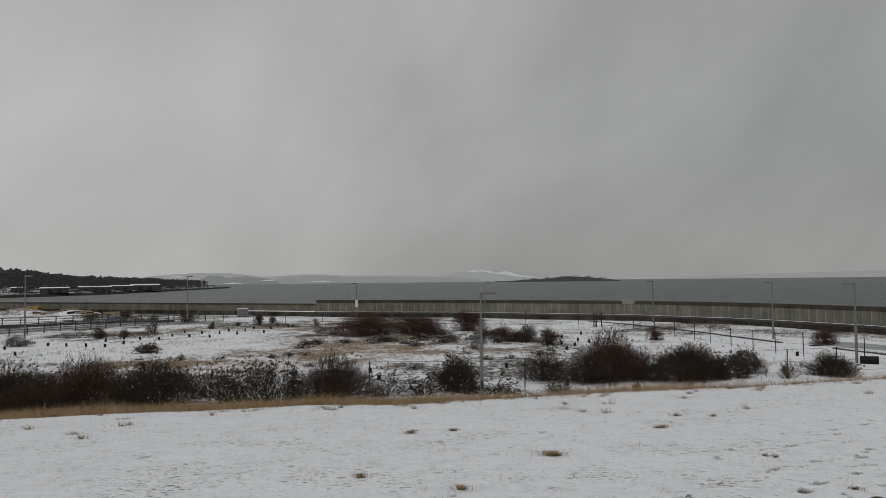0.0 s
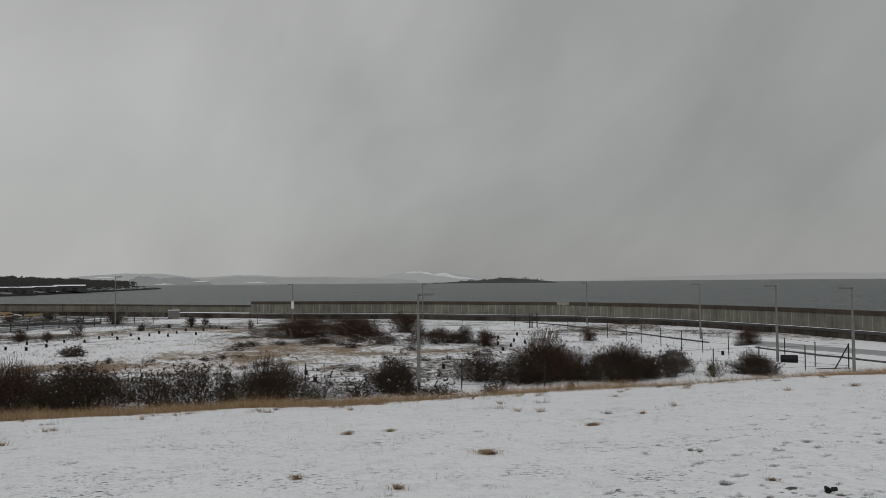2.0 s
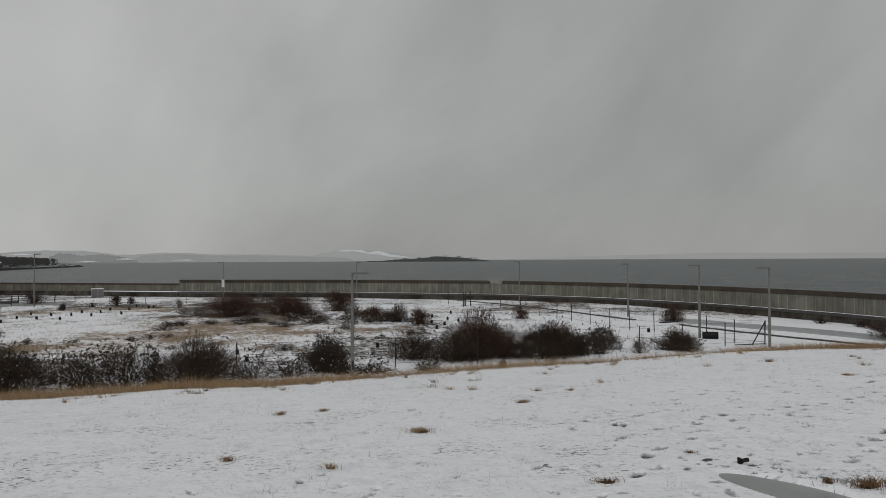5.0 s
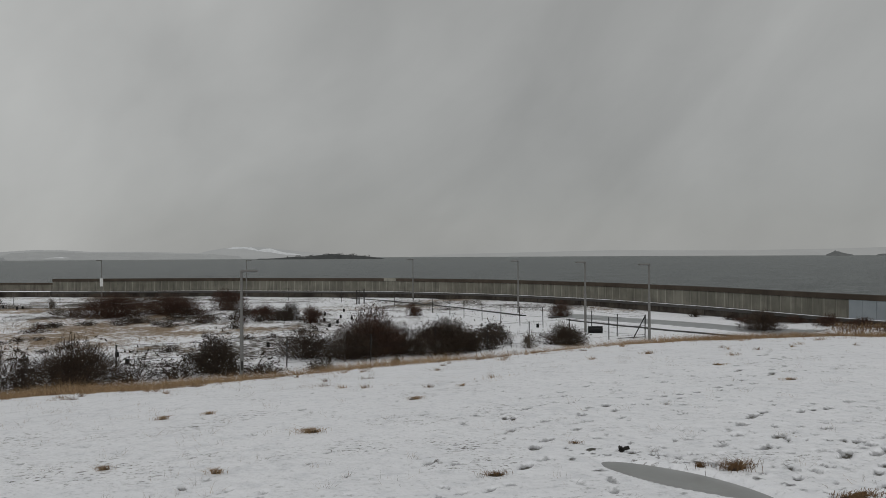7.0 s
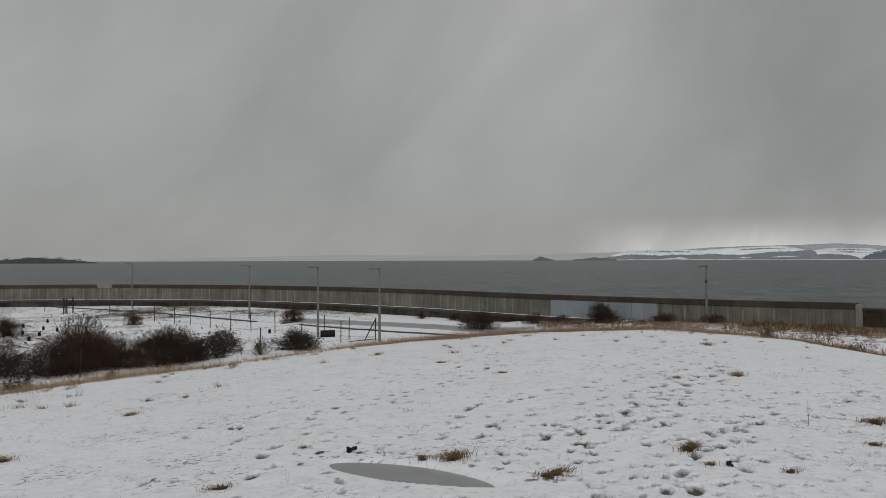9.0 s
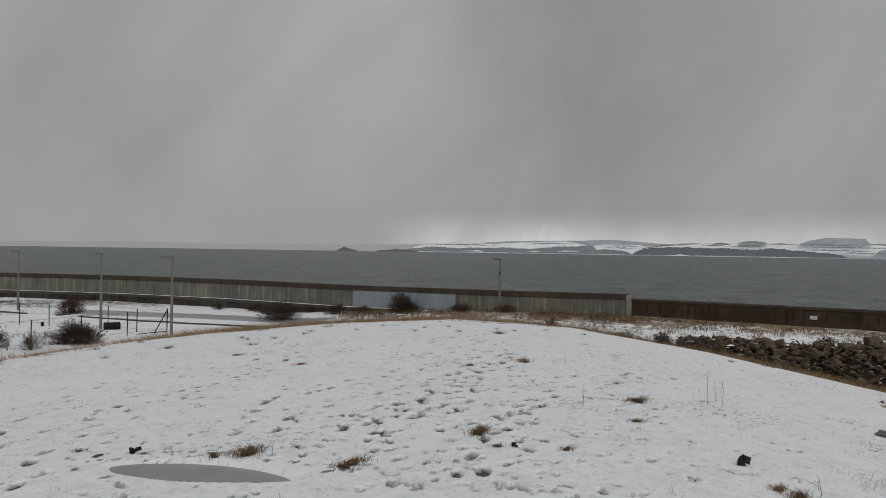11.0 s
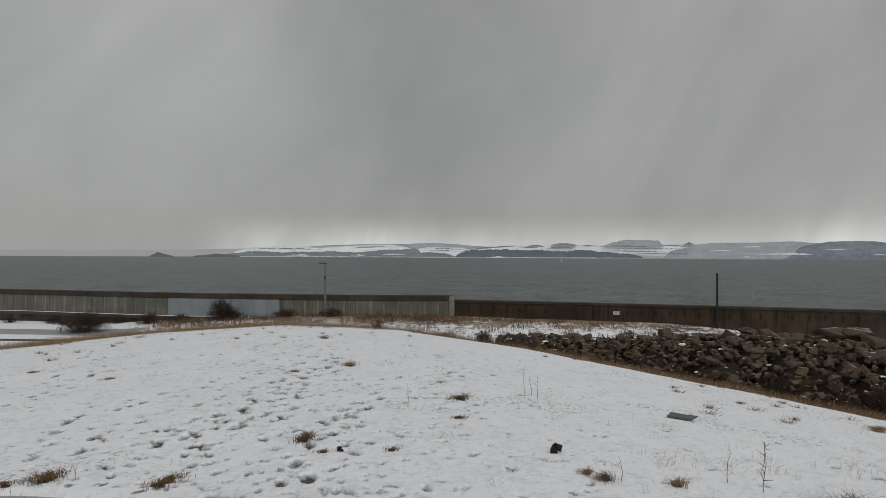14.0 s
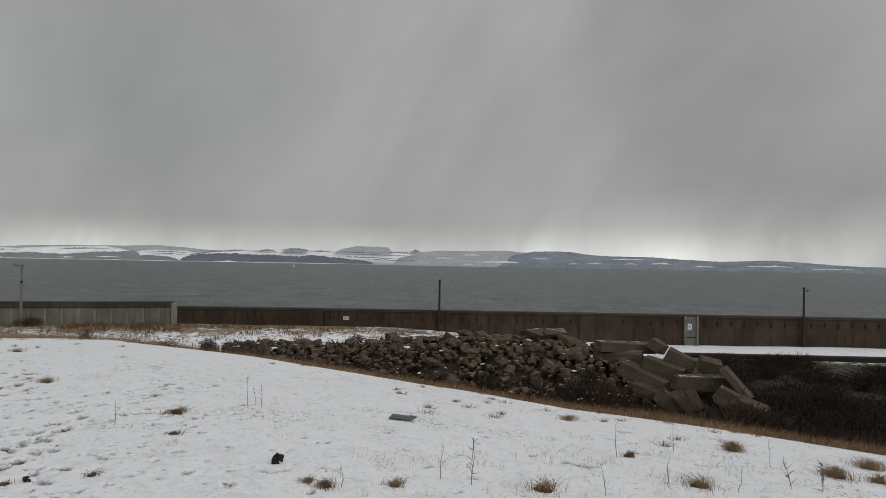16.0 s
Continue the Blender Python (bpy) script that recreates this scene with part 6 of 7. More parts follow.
# the boulders that stand out: azimuth, distance, height over datum, width, thickness, lean
GREAT_BOULDERS = [
    (-89.18, 41.6, 2.0, 1.84, 1.4, 24), (-91.24, 40.9, 1.69, 1.47, 1.08, -35), (-95.71, 41.1, 2.84, 2.37, 0.79, 4), (-95.03, 40.2, 2.01, 1.44, 1.0, 0), (-96.34, 40.3, 2.33, 0.85, 0.78, 0),
    (-98.34, 39.1, 1.82, 2.13, 1.1, -10), (-96.8, 38.6, 1.14, 1.93, 1.5, 30), (-97.81, 40.3, 2.61, 1.51, 0.88, 25), (-92.9, 41.3, 2.44, 1.8, 0.77, -5), (-90.24, 42.1, 2.51, 0.79, 0.59, 0), (-89.7, 42.5, 2.75, 0.93, 0.4, 0),
    (-91.13, 41.9, 2.48, 0.91, 0.78, 10), (-96.76, 41.0, 2.99, 1.41, 0.64, 5), (-96.47, 37.8, 0.49, 1.18, 0.82, 20), (-86.71, 41.5, 1.1, 1.68, 0.91, 5), (-99.87, 39.6, 2.47, 0.99, 0.74, 10),
]
LESSER_BOULDERS = [
    (-88.03, 41.8, 1.73, 0.78, 0.72), (-87.23, 42.0, 1.69, 0.59, 0.65), (-90.29, 39.9, 0.74, 1.37, 0.75), (-88.95, 40.3, 0.73, 1.13, 0.75), (-91.0, 39.6, 0.67, 0.99, 0.62), (-92.24, 39.6, 0.94, 0.99, 0.68), (-93.67, 38.6, 0.47, 0.96, 0.6),
    (-93.81, 40.0, 1.54, 0.75, 0.62), (-92.93, 40.1, 1.45, 0.87, 0.75), (-94.36, 38.8, 0.75, 1.09, 0.48), (-85.47, 41.7, 0.93, 1.17, 0.91), (-84.27, 44.0, 2.2, 0.95, 0.95), (-85.31, 43.5, 2.1, 1.06, 0.68), (-83.94, 43.1, 1.4, 1.05, 0.82),
    (-86.67, 41.9, 1.4, 1.02, 0.87), (-77.34, 46.4, 1.6, 1.21, 0.68), (-76.97, 46.1, 1.3, 1.28, 0.61), (-73.74, 47.6, 1.28, 0.96, 0.63), (-78.36, 45.8, 1.6, 0.87, 0.6),
]
# long slabs tipped over the end of the heap: azimuth, distance, height over datum, length, thickness, lean
SLABS = [
    (-102.07, 39.1, 2.56, 3.29, 0.61, 3), (-101.58, 38.6, 2.07, 2.52, 0.63, -3), (-103.43, 37.0, 1.35, 2.48, 0.75, 20), (-104.82, 37.2, 1.76, 2.09, 0.72, 14), (-107.32, 36.0, 1.38, 2.53, 0.75, 2),
    (-105.87, 37.5, 2.1, 1.52, 0.95, 25), (-103.61, 36.2, 0.83, 1.41, 0.62, 12), (-105.25, 35.2, 0.54, 1.26, 0.75, 35), (-106.22, 35.1, 0.65, 1.04, 0.55, 55), (-107.02, 35.1, 0.74, 1.04, 0.46, 60),
    (-109.74, 35.7, 1.54, 1.89, 0.29, 48), (-109.44, 34.7, 0.92, 1.41, 0.8, 25), (-104.31, 38.7, 2.7, 0.84, 0.6, 30), (-110.89, 34.2, 0.7, 1.28, 0.6, 20), (-107.94, 37.0, 2.08, 1.04, 0.69, 15),
]


def lean_matrix(az, d, z, lean):
    """At that place, turned to face the mound, and leaning to its right by some degrees."""
    x, y = polar(az, d)
    return Matrix.Translation((x, y, z)) @ Matrix.Rotation(radians(az), 4, "Z") @ Matrix.Rotation(radians(lean), 4, "Y")


def heap_point(rng, spread=1.0):
    u = rng.random() * (len(SPINE) - 1)
    i = min(int(u), len(SPINE) - 2)
    x, y, w, h = SPINE[i] + (SPINE[i + 1] - SPINE[i]) * (u - i)
    q = rng.uniform(-1, 1)
    px, py = x + q * w * spread, y + rng.uniform(-0.9, 0.9) + q * w * 0.12
    return px, py, h * (1 - min(1, abs(q)) ** 1.7)


def put_boulder(me, m, label="angular brown boulder in a heap, patched with snow"):
    ob = new("boulder", me)
    ob.matrix_world = m
    tagged(ob, label, "boulder", group="heap of boulders")


def rock_pile():
    protos = [rock_mesh(k, 0.72 + 0.06 * (k % 6)) for k in range(14)]
    rng = random.Random(21)
    spin = lambda: Matrix.Rotation(rng.choice((0, math.pi)) + rng.uniform(-0.5, 0.5), 4, "Z")
    for k, (az, d, z, w, t, lean) in enumerate(GREAT_BOULDERS):
        put_boulder(protos[k % 14], lean_matrix(az, d, z, lean) @ Matrix.Diagonal((w * 1.12, min(w, 1.5), t * 1.25, 1)) @ spin(), "large angular brown boulder in a heap")
    for k, (az, d, z, w, t) in enumerate(LESSER_BOULDERS):
        put_boulder(protos[(k * 5 + 3) % 14], lean_matrix(az, d, z, rng.gauss(0, 12)) @ Matrix.Diagonal((w * 1.05, w, t * 1.2, 1)) @ spin())
    for k in range(255):
        px, py, lift = heap_point(rng, 0.95)
        size = rng.choice((0.28, 0.34, 0.4, 0.46, 0.55, 0.7, 1.0)) * rng.uniform(0.85, 1.2)
        z = gz(px, py) + max(0.06, lift * rng.uniform(0.74, 0.92))
        put_boulder(rng.choice(protos), Matrix.Translation((px, py, z)) @ Matrix.Rotation(rng.uniform(0, TAU), 4, "Z") @ Matrix.Rotation(rng.gauss(0, 0.3), 4, "X") @ Matrix.Diagonal((size * rng.uniform(0.9, 1.7), size, size * rng.uniform(0.55, 1.0), 1)))
    pink = rock_mesh(40, 0.8, 22)
    pink.materials[0] = M_PINK
    put_boulder(pink, lean_matrix(-92.88, 40.2, 1.93, 0) @ Matrix.Diagonal((1.1, 1.0, 0.95, 1)), "rounded pinkish boulder in a heap")
    stones_v, stones_t, nv = [], [], 0
    proto = [(np.array([v.co[:] for v in p.vertices]), [tuple(f.vertices) for f in p.polygons]) for p in (rock_mesh(60 + k, 0.8, 11, False) for k in range(7))]
    for k in range(3200):
        px, py, lift = heap_point(rng, 1.08)
        size = 0.16 + 0.5 * rng.random() ** 1.6
        v, faces = proto[k % 7]
        a = rng.uniform(0, TAU)
        r = np.array([[math.cos(a), -math.sin(a), 0], [math.sin(a), math.cos(a), 0], [0, 0, 1]])
        stones_v.append((v * size) @ r.T + [px, py, gz(px, py) + max(0.05, lift * 0.86) + rng.uniform(-0.06, 0.12)])
        stones_t += [tuple(j + nv for j in f) for f in faces]
        nv += len(v)
    me = bpy.data.meshes.new("loose_stone")
    me.from_pydata(np.concatenate(stones_v).tolist(), [], stones_t)
    tagged(obj("loose_stone", me, M_ROCK), "small broken stones filling the boulder heap", "stones", kind="stuff")
    core = bmesh.new()
    for x, y, w, h in SPINE:
        bmesh.ops.create_icosphere(core, subdivisions=3, radius=1, matrix=Matrix.Translation((x, y, gz(x, y) - 0.3)) @ Matrix.Diagonal((w * 0.93, 2.3, h * 0.74 + 0.15, 1)))
    for v in core.verts:
        v.co += Vector((noise.noise(v.co * 1.3), noise.noise(v.co * 1.3 + Vector((5, 0, 0))), noise.noise(v.co * 1.1 + Vector((0, 7, 0))))) * 0.3
    me = bpy.data.meshes.new("rubble_bed")
    core.to_mesh(me)
    core.free()
    tagged(obj("rubble_bed", me, stone_like("rubble_earth", (0.022, 0.015, 0.010), (0.055, 0.038, 0.026), 0.05, 0.4, 0.95, 0.05)), "dark earth and rubble under the boulders", "rubble", kind="stuff")


rock_pile()


def slab(k, az, d, z, length, thick, lean):
    rng = random.Random(70 + k)
    me = rock_mesh(170 + k, 1.0, 30, True, 1.0)
    me.name, me.materials[0] = "stone_slab", M_SLAB
    ob = obj("stone_slab", me)
    ob.matrix_world = lean_matrix(az, d, z, lean) @ Matrix.Rotation(radians(rng.uniform(-30, 30)), 4, "Z") @ Matrix.Rotation(radians(rng.uniform(-8, 18)), 4, "X") @ Matrix.Diagonal((length * 0.98, rng.uniform(0.7, 1.1), thick * 0.98, 1))
    tagged(ob, "long grey-brown quarried slab lying aslant on the heap", "slab", group="slabs on the boulder heap")


for k, row in enumerate(SLABS):
    slab(k, *row)


def slab_bed():
    """Earth and broken stone that the slabs lie on."""
    bm = bmesh.new()
    for az, d, top_, r in ((-101.6, 40.0, 1.9, 2.0), (-103.6, 38.9, 1.5, 2.0), (-105.4, 38.0, 1.4, 1.9), (-107.2, 37.4, 1.1, 1.8), (-109.4, 36.6, 0.7, 1.7), (-104.4, 37.0, 0.4, 1.7), (-107.0, 36.2, 0.3, 1.6), (-111.0, 35.6, 0.3, 1.5)):
        x, y = polar(az, d)
        z = gz(x, y) - 0.4
        bmesh.ops.create_icosphere(bm, subdivisions=3, radius=1, matrix=Matrix.Translation((x, y, z)) @ Matrix.Diagonal((r, r, max(0.4, top_ - z), 1)))
    for v in bm.verts:
        v.co += Vector((noise.noise(v.co * 1.3), noise.noise(v.co * 1.3 + Vector((5, 0, 0))), noise.noise(v.co * 1.6 + Vector((0, 7, 0))))) * 0.3
    me = bpy.data.meshes.new("rubble_bed")
    bm.to_mesh(me)
    bm.free()
    tagged(obj("rubble_bed", me, bpy.data.materials["rubble_earth"]), "dark earth and rubble under the slabs", "rubble", kind="stuff")


slab_bed()


def caught_snow():
    """Small wedges of snow lying in the gaps of the heap."""
    rng = random.Random(8)
    bm = bmesh.new()
    for k in range(120):
        px, py, lift = heap_point(rng, 0.95)
        z = gz(px, py) + max(0.1, 0.88 * lift) + rng.uniform(0.0, 0.12)
        m = Matrix.Translation((px, py, z)) @ Matrix.Rotation(rng.uniform(0, TAU), 4, "Z") @ Matrix.Rotation(rng.gauss(0, 0.35), 4, "X") @ Matrix.Diagonal((rng.uniform(0.10, 0.36), rng.uniform(0.05, 0.13), rng.uniform(0.03, 0.06), 1))
        r = bmesh.ops.create_icosphere(bm, subdivisions=1, radius=1, matrix=m)
        for v in r["verts"]:
            v.co += Vector((rng.gauss(0, 0.03), rng.gauss(0, 0.03), rng.gauss(0, 0.015)))
    me = bpy.data.meshes.new("snow_wedge")
    bm.to_mesh(me)
    bm.free()
    tagged(obj("snow_wedge", me, M_SNOW), "small wedges of snow lying among the boulders", "snow", kind="stuff")


caught_snow()


def concrete_kerb_far():
    bm = bmesh.new()
    box(bm, (0, 0, 0), (0.8, 19.0, 0.8), bevel=0.06)
    me = bpy.data.meshes.new("low_revetment")
    bm.to_mesh(me)
    bm.free()
    x, y = 55.5, -25.6
    tagged(obj("low_revetment", me, stone_like("damp_masonry", (0.018, 0.013, 0.010), (0.042, 0.032, 0.025)), loc=(x, y, gz(x, y) - 0.05)), "low dark masonry edge beside the snowy strip", "wall", kind="structure")


concrete_kerb_far()


# ---------------------------------------------------------------- grass, tufts and stalks
def blades(name, pts, h, r, lean, mat, label, cat="grass", seed=1, parent=None, kind="stuff", plain_blade=False):
    rng = np.random.default_rng(seed)
    n = len(pts)
    hh = h * rng.uniform(0.45, 1.15, n)
    ang = rng.normal(rng.uniform(0, TAU), 1.1, n)
    ln = np.abs(rng.normal(0, lean, n)) * hh
    base = np.asarray(pts, float)
    mid = base + np.stack([np.cos(ang) * ln * 0.35, np.sin(ang) * ln * 0.35, hh * 0.6], 1)
    tip = base + np.stack([np.cos(ang) * ln, np.sin(ang) * ln, hh], 1)
    if plain_blade:
        v, t = spikes(base - [0, 0, 0.03], tip, np.full(n, r))
        return tagged(obj(name, mesh_np(name, v, None, t), mat, parent), label, cat if parent is None else "", kind=kind)
    v1, q1 = prisms(base - [0, 0, 0.03], mid, np.full(n, r), np.full(n, r * 0.8))
    v2, t2 = spikes(mid, tip, np.full(n, r * 0.8))
    me = mesh_np(name, np.concatenate([v1, v2]), q1, t2 + len(v1))
    ob = obj(name, me, mat, parent)
    tagged(ob, label, cat if parent is None else "", kind=kind)
    return ob


def brow_grass():
    rng = np.random.default_rng(31)
    n = 150000
    az = rng.uniform(-126, 36, n)
    gold = np.interp(az, [-127, -112, -75, -66, -60, -52, -44, -34, -20, -8, 10, 37], [0.6, 0.6, 0.5, 0.4, 0.7, 1.0, 1.0, 0.6, 0.35, 0.45, 0.8, 0.9])
    az = az[rng.random(n) < gold]
    brow = 3.3 / np.tan(np.radians(np.interp(az, BROW_AZ, BROW_DIP)))
    first = np.interp(az, [-112, -70, -58, -34, -12, 0, 14], [0.97, 0.94, 0.82, 0.76, 0.78, 0.84, 0.88])
    d = brow * (first + (1.42 - first) * rng.beta(1.7, 2.0, len(az)))
    x, y = -d * np.sin(np.radians(az)), d * np.cos(np.radians(az))
    clump = 1.5 * vnoise(x, y, 0.9, 12) + 0.8 * vnoise(x, y, 4.0, 15) + np.clip((d / brow - 0.95) * 3.0, -0.3, 0.6)
    ok = clump > rng.uniform(-0.5, 0.8, len(az))
    x, y, az, clump = x[ok], y[ok], az[ok], clump[ok]
    p = np.stack([x, y, height(x, y)], 1)
    east = az < -66
    rank = (az < -36) & ~east & (rng.random(len(az)) < 0.28)
    tall = ~east & ~rank & (clump > 0.75) & (rng.random(len(az)) < 0.3)
    rest = ~east & ~rank & ~tall
    blades("brow_grass", p[rank], 0.30, 0.006, 0.9, M_RUSSET, "tall tawny grass along the brow of the mound", seed=46, plain_blade=True)
    blades("brow_grass", p[rest], 0.23, 0.006, 1.1, M_STRAW, "dry golden grass along the brow of the mound", seed=3, plain_blade=True)
    blades("brow_grass", p[tall], 0.36, 0.006, 0.6, M_STRAW, "tall dry golden bents along the brow of the mound", seed=23, plain_blade=True)
    gilt = east & (rng.random(len(az)) < 0.45)
    blades("brow_grass", p[gilt], 0.22, 0.006, 1.0, M_STRAW, "dry pale grass along the brow of the mound", seed=24, plain_blade=True)
    blades("brow_grass", p[east & ~gilt], 0.24, 0.006, 0.9, M_RUSSET, "dry brown grass along the brow of the mound", seed=4, plain_blade=True)
    # small wisps of dead blades that stand through the snow
    m = 1500
    az = rng.uniform(-124, 34, m)
    brow = 3.3 / np.tan(np.radians(np.interp(az, BROW_AZ, BROW_DIP)))
    d = 4.6 + (brow - 4.6) * rng.random(m) ** 0.75
    x, y = -d * np.sin(np.radians(az)), d * np.cos(np.radians(az))
    ok = (vnoise(x, y, 2.4, 13) > rng.uniform(-0.5, 0.7, m)) & (in_puddle(x, y) > 3)
    k = np.repeat(np.nonzero(ok)[0], 10)
    spread = rng.gamma(1.6, 0.045, len(k)) * (0.7 + 0.04 * d[k])
    t = rng.uniform(0, TAU, len(k))
    px, py = x[k] + np.cos(t) * spread, y[k] + np.sin(t) * spread
    p = np.stack([px, py, height(px, py)], 1)
    half = rng.random(len(k)) < 0.5
    blades("thin_grass", p[half], 0.08, 0.0013, 1.4, M_TWIG_PALE, "thin grey-brown blades standing through the snow", seed=5, plain_blade=True)
    blades("thin_grass", p[~half], 0.07, 0.0013, 1.5, M_STRAW, "thin dead blades standing through the snow", seed=25, plain_blade=True)
    # ragged tufts on the near side of the brow
    m = 430
    az = rng.uniform(-112, 34, m)
    brow = 3.3 / np.tan(np.radians(np.interp(az, BROW_AZ, BROW_DIP)))
    d = brow * (1.02 - 0.5 * rng.random(m) ** 2.8)
    x, y = -d * np.sin(np.radians(az)), d * np.cos(np.radians(az))
    ok = np.interp(az, [-112, -70, -62, -52, -40, -20, -8, 34], [0.5, 0.35, 0.7, 1.0, 1.0, 0.8, 0.7, 0.7]) + 0.4 * vnoise(x, y, 5.0, 61) > rng.random(m)
    k = np.repeat(np.nonzero(ok)[0], 34)
    wide = (0.05 + 0.17 * rng.random(m) ** 2)[k]
    t, q = rng.uniform(0, TAU, len(k)), np.abs(rng.normal(0, 0.5, len(k)))
    px, py = x[k] + np.cos(t) * q * wide * 1.5, y[k] + np.sin(t) * q * wide
    p = np.stack([px, py, height(px, py)], 1)
    tint = rng.random(m)[k]
    blades("brow_tuft", p[tint < 0.6], 0.085, 0.005, 1.4, M_STRAW, "ragged straw-coloured tufts on the brow of the mound", seed=62, plain_blade=True)
    blades("brow_tuft", p[tint >= 0.6], 0.075, 0.005, 1.3, M_RUSSET, "ragged brown tufts on the brow of the mound", seed=63, plain_blade=True)
    # wispy straw on the near slope to the south-east
    m = 7500
    az, d = rng.uniform(-123, -80, m), 5.0 + 4.2 * rng.beta(1.2, 2.0, m)
    x, y = -d * np.sin(np.radians(az)), d * np.cos(np.radians(az))
    ok = vnoise(x, y, 0.9, 51) + 0.5 * vnoise(x, y, 0.3, 52) + 0.012 * (-az - 105) > rng.uniform(0.1, 1.0, m)
    x, y = x[ok], y[ok]
    blades("wispy_grass", np.stack([x, y, height(x, y)], 1), 0.10, 0.0012, 1.5, M_STRAW, "wisps of pale dead grass standing through the snow", seed=53)
    # straw on the strip before the wall and in the hollow
    m = 14000
    x, y = np.concatenate([rng.normal(57, 4.0, m), rng.normal(-14, 10, m)]), np.concatenate([rng.normal(22, 12, m), rng.normal(64, 8, m)])
    dens = np.concatenate([np.full(m, 0.9), np.full(m, 0.3)])
    ok = (vnoise(x, y, 2.2, 14) + 0.6 * vnoise(x, y, 0.9, 34) > rng.uniform(-0.3, 1.0, 2 * m) * (1.3 - dens)) & (np.hypot(x, y) < np.interp(np.degrees(np.arctan2(-x, y)), _shore_az[_order], _shore_d[_order]) - 1.5) & (np.hypot(x, y) > 40)
    x, y = x[ok], y[ok]
    far = x > 20
    p = np.stack([x, y, height(x, y)], 1)
    some = far & (rng.random(len(x)) < 0.62)
    blades("straw_stubble", p[far & ~some], 0.24, 0.016, 1.3, M_STRAW, "pale dry straw standing through the snow", seed=6)
    blades("straw_stubble", p[some], 0.30, 0.016, 0.9, M_RUSSET, "brown dry stems standing through the snow", seed=16)
    blades("straw_stubble", p[~far], 0.16, 0.012, 1.2, M_STRAW, "flattened dry straw showing through the snow", seed=7)

    # brown stems along the foot of the sea wall
    line = np.array([p[:2] for p in smooth_line(NEW_WALL, 1.0)])
    la = np.degrees(np.arctan2(-line[:, 0], line[:, 1]))
    line = line[(la < -46) & (la > -67)]
    m = 10000
    k = rng.integers(0, len(line), m)
    w = line[k] * (1 - (1.0 + np.abs(rng.normal(0, 5.0, m))) / np.hypot(line[k, 0], line[k, 1]))[:, None] + rng.normal(0, 0.5, (m, 2))
    ok = vnoise(w[:, 0], w[:, 1], 2.6, 41) + 0.5 * vnoise(w[:, 0], w[:, 1], 0.8, 42) > rng.uniform(-0.45, 0.8, m)
    w = w[ok]
    p = np.stack([w[:, 0], w[:, 1], height(w[:, 0], w[:, 1])], 1)
    third = len(p) // 3
    blades("wall_foot_weeds", p[:third], 0.42, 0.016, 0.9, M_TWIG_RED, "brown dead weeds along the foot of the wall", seed=43)
    blades("wall_foot_weeds", p[third:2 * third], 0.36, 0.016, 0.8, M_RUSSET, "russet dead weeds along the foot of the wall", seed=44)
    blades("wall_foot_weeds", p[2 * third:], 0.4, 0.016, 0.9, M_STRAW, "straw-coloured dead weeds along the foot of the wall", seed=45)
    # rank brown grass round the toe of the boulder heap
    toe = np.array([(47.5, 16.0), (43.6, 12.4), (40.2, 8.0), (37.6, 4.0), (35.6, 0.0), (34.0, -4.0), (32.4, -8.0), (31.0, -12.0)])
    u = rng.uniform(0, len(toe) - 1.001, 7000)
    i = u.astype(int)
    p = toe[i] + (toe[i + 1] - toe[i]) * (u - i)[:, None] + rng.normal(0, 0.9, (7000, 2)) + np.abs(rng.normal(0, 1.6, (7000, 1))) * [1.0, 0.25]
    p = p[vnoise(p[:, 0], p[:, 1], 1.6, 71) > rng.uniform(-0.6, 0.5, len(p))]
    p = np.stack([p[:, 0], p[:, 1], height(p[:, 0], p[:, 1])], 1)
    half = len(p) // 2
    blades("toe_grass", p[:half], 0.46, 0.012, 0.7, M_RUSSET, "rank brown grass at the foot of the boulders", seed=21)
    blades("toe_grass", p[half:], 0.40, 0.012, 0.9, M_STRAW, "bleached grass at the foot of the boulders", seed=22)
    # dark weeds and stubble all over the rough flat ground
    m = 40000
    az, d = rng.uniform(-48, 36, m), 42 + 92 * rng.random(m) ** 1.2
    x, y = -d * np.sin(np.radians(az)), d * np.cos(np.radians(az))
    clear = np.exp(-(((x - 40) / 8) ** 2 + ((y - 62) / 15) ** 2))
    ok = (vnoise(x, y, 3.0, 16) + 0.7 * vnoise(x, y, 11.0, 17) > rng.uniform(0.0, 1.1, m)) & (d < np.interp(az, _shore_az[_order], _shore_d[_order]) - 2) & (clear < 0.3)
    x, y = x[ok], y[ok]
    half = len(x) // 2
    p = np.stack([x, y, height(x, y)], 1)
    blades("weed_stubble", p[:half], 0.30, 0.014, 1.1, M_TWIG_DARK, "dark dead weeds standing through thin snow", seed=8)
    blades("weed_stubble", p[half:], 0.22, 0.014, 1.2, M_TWIG_PALE, "brown dead weeds standing through thin snow", seed=9)


brow_grass()


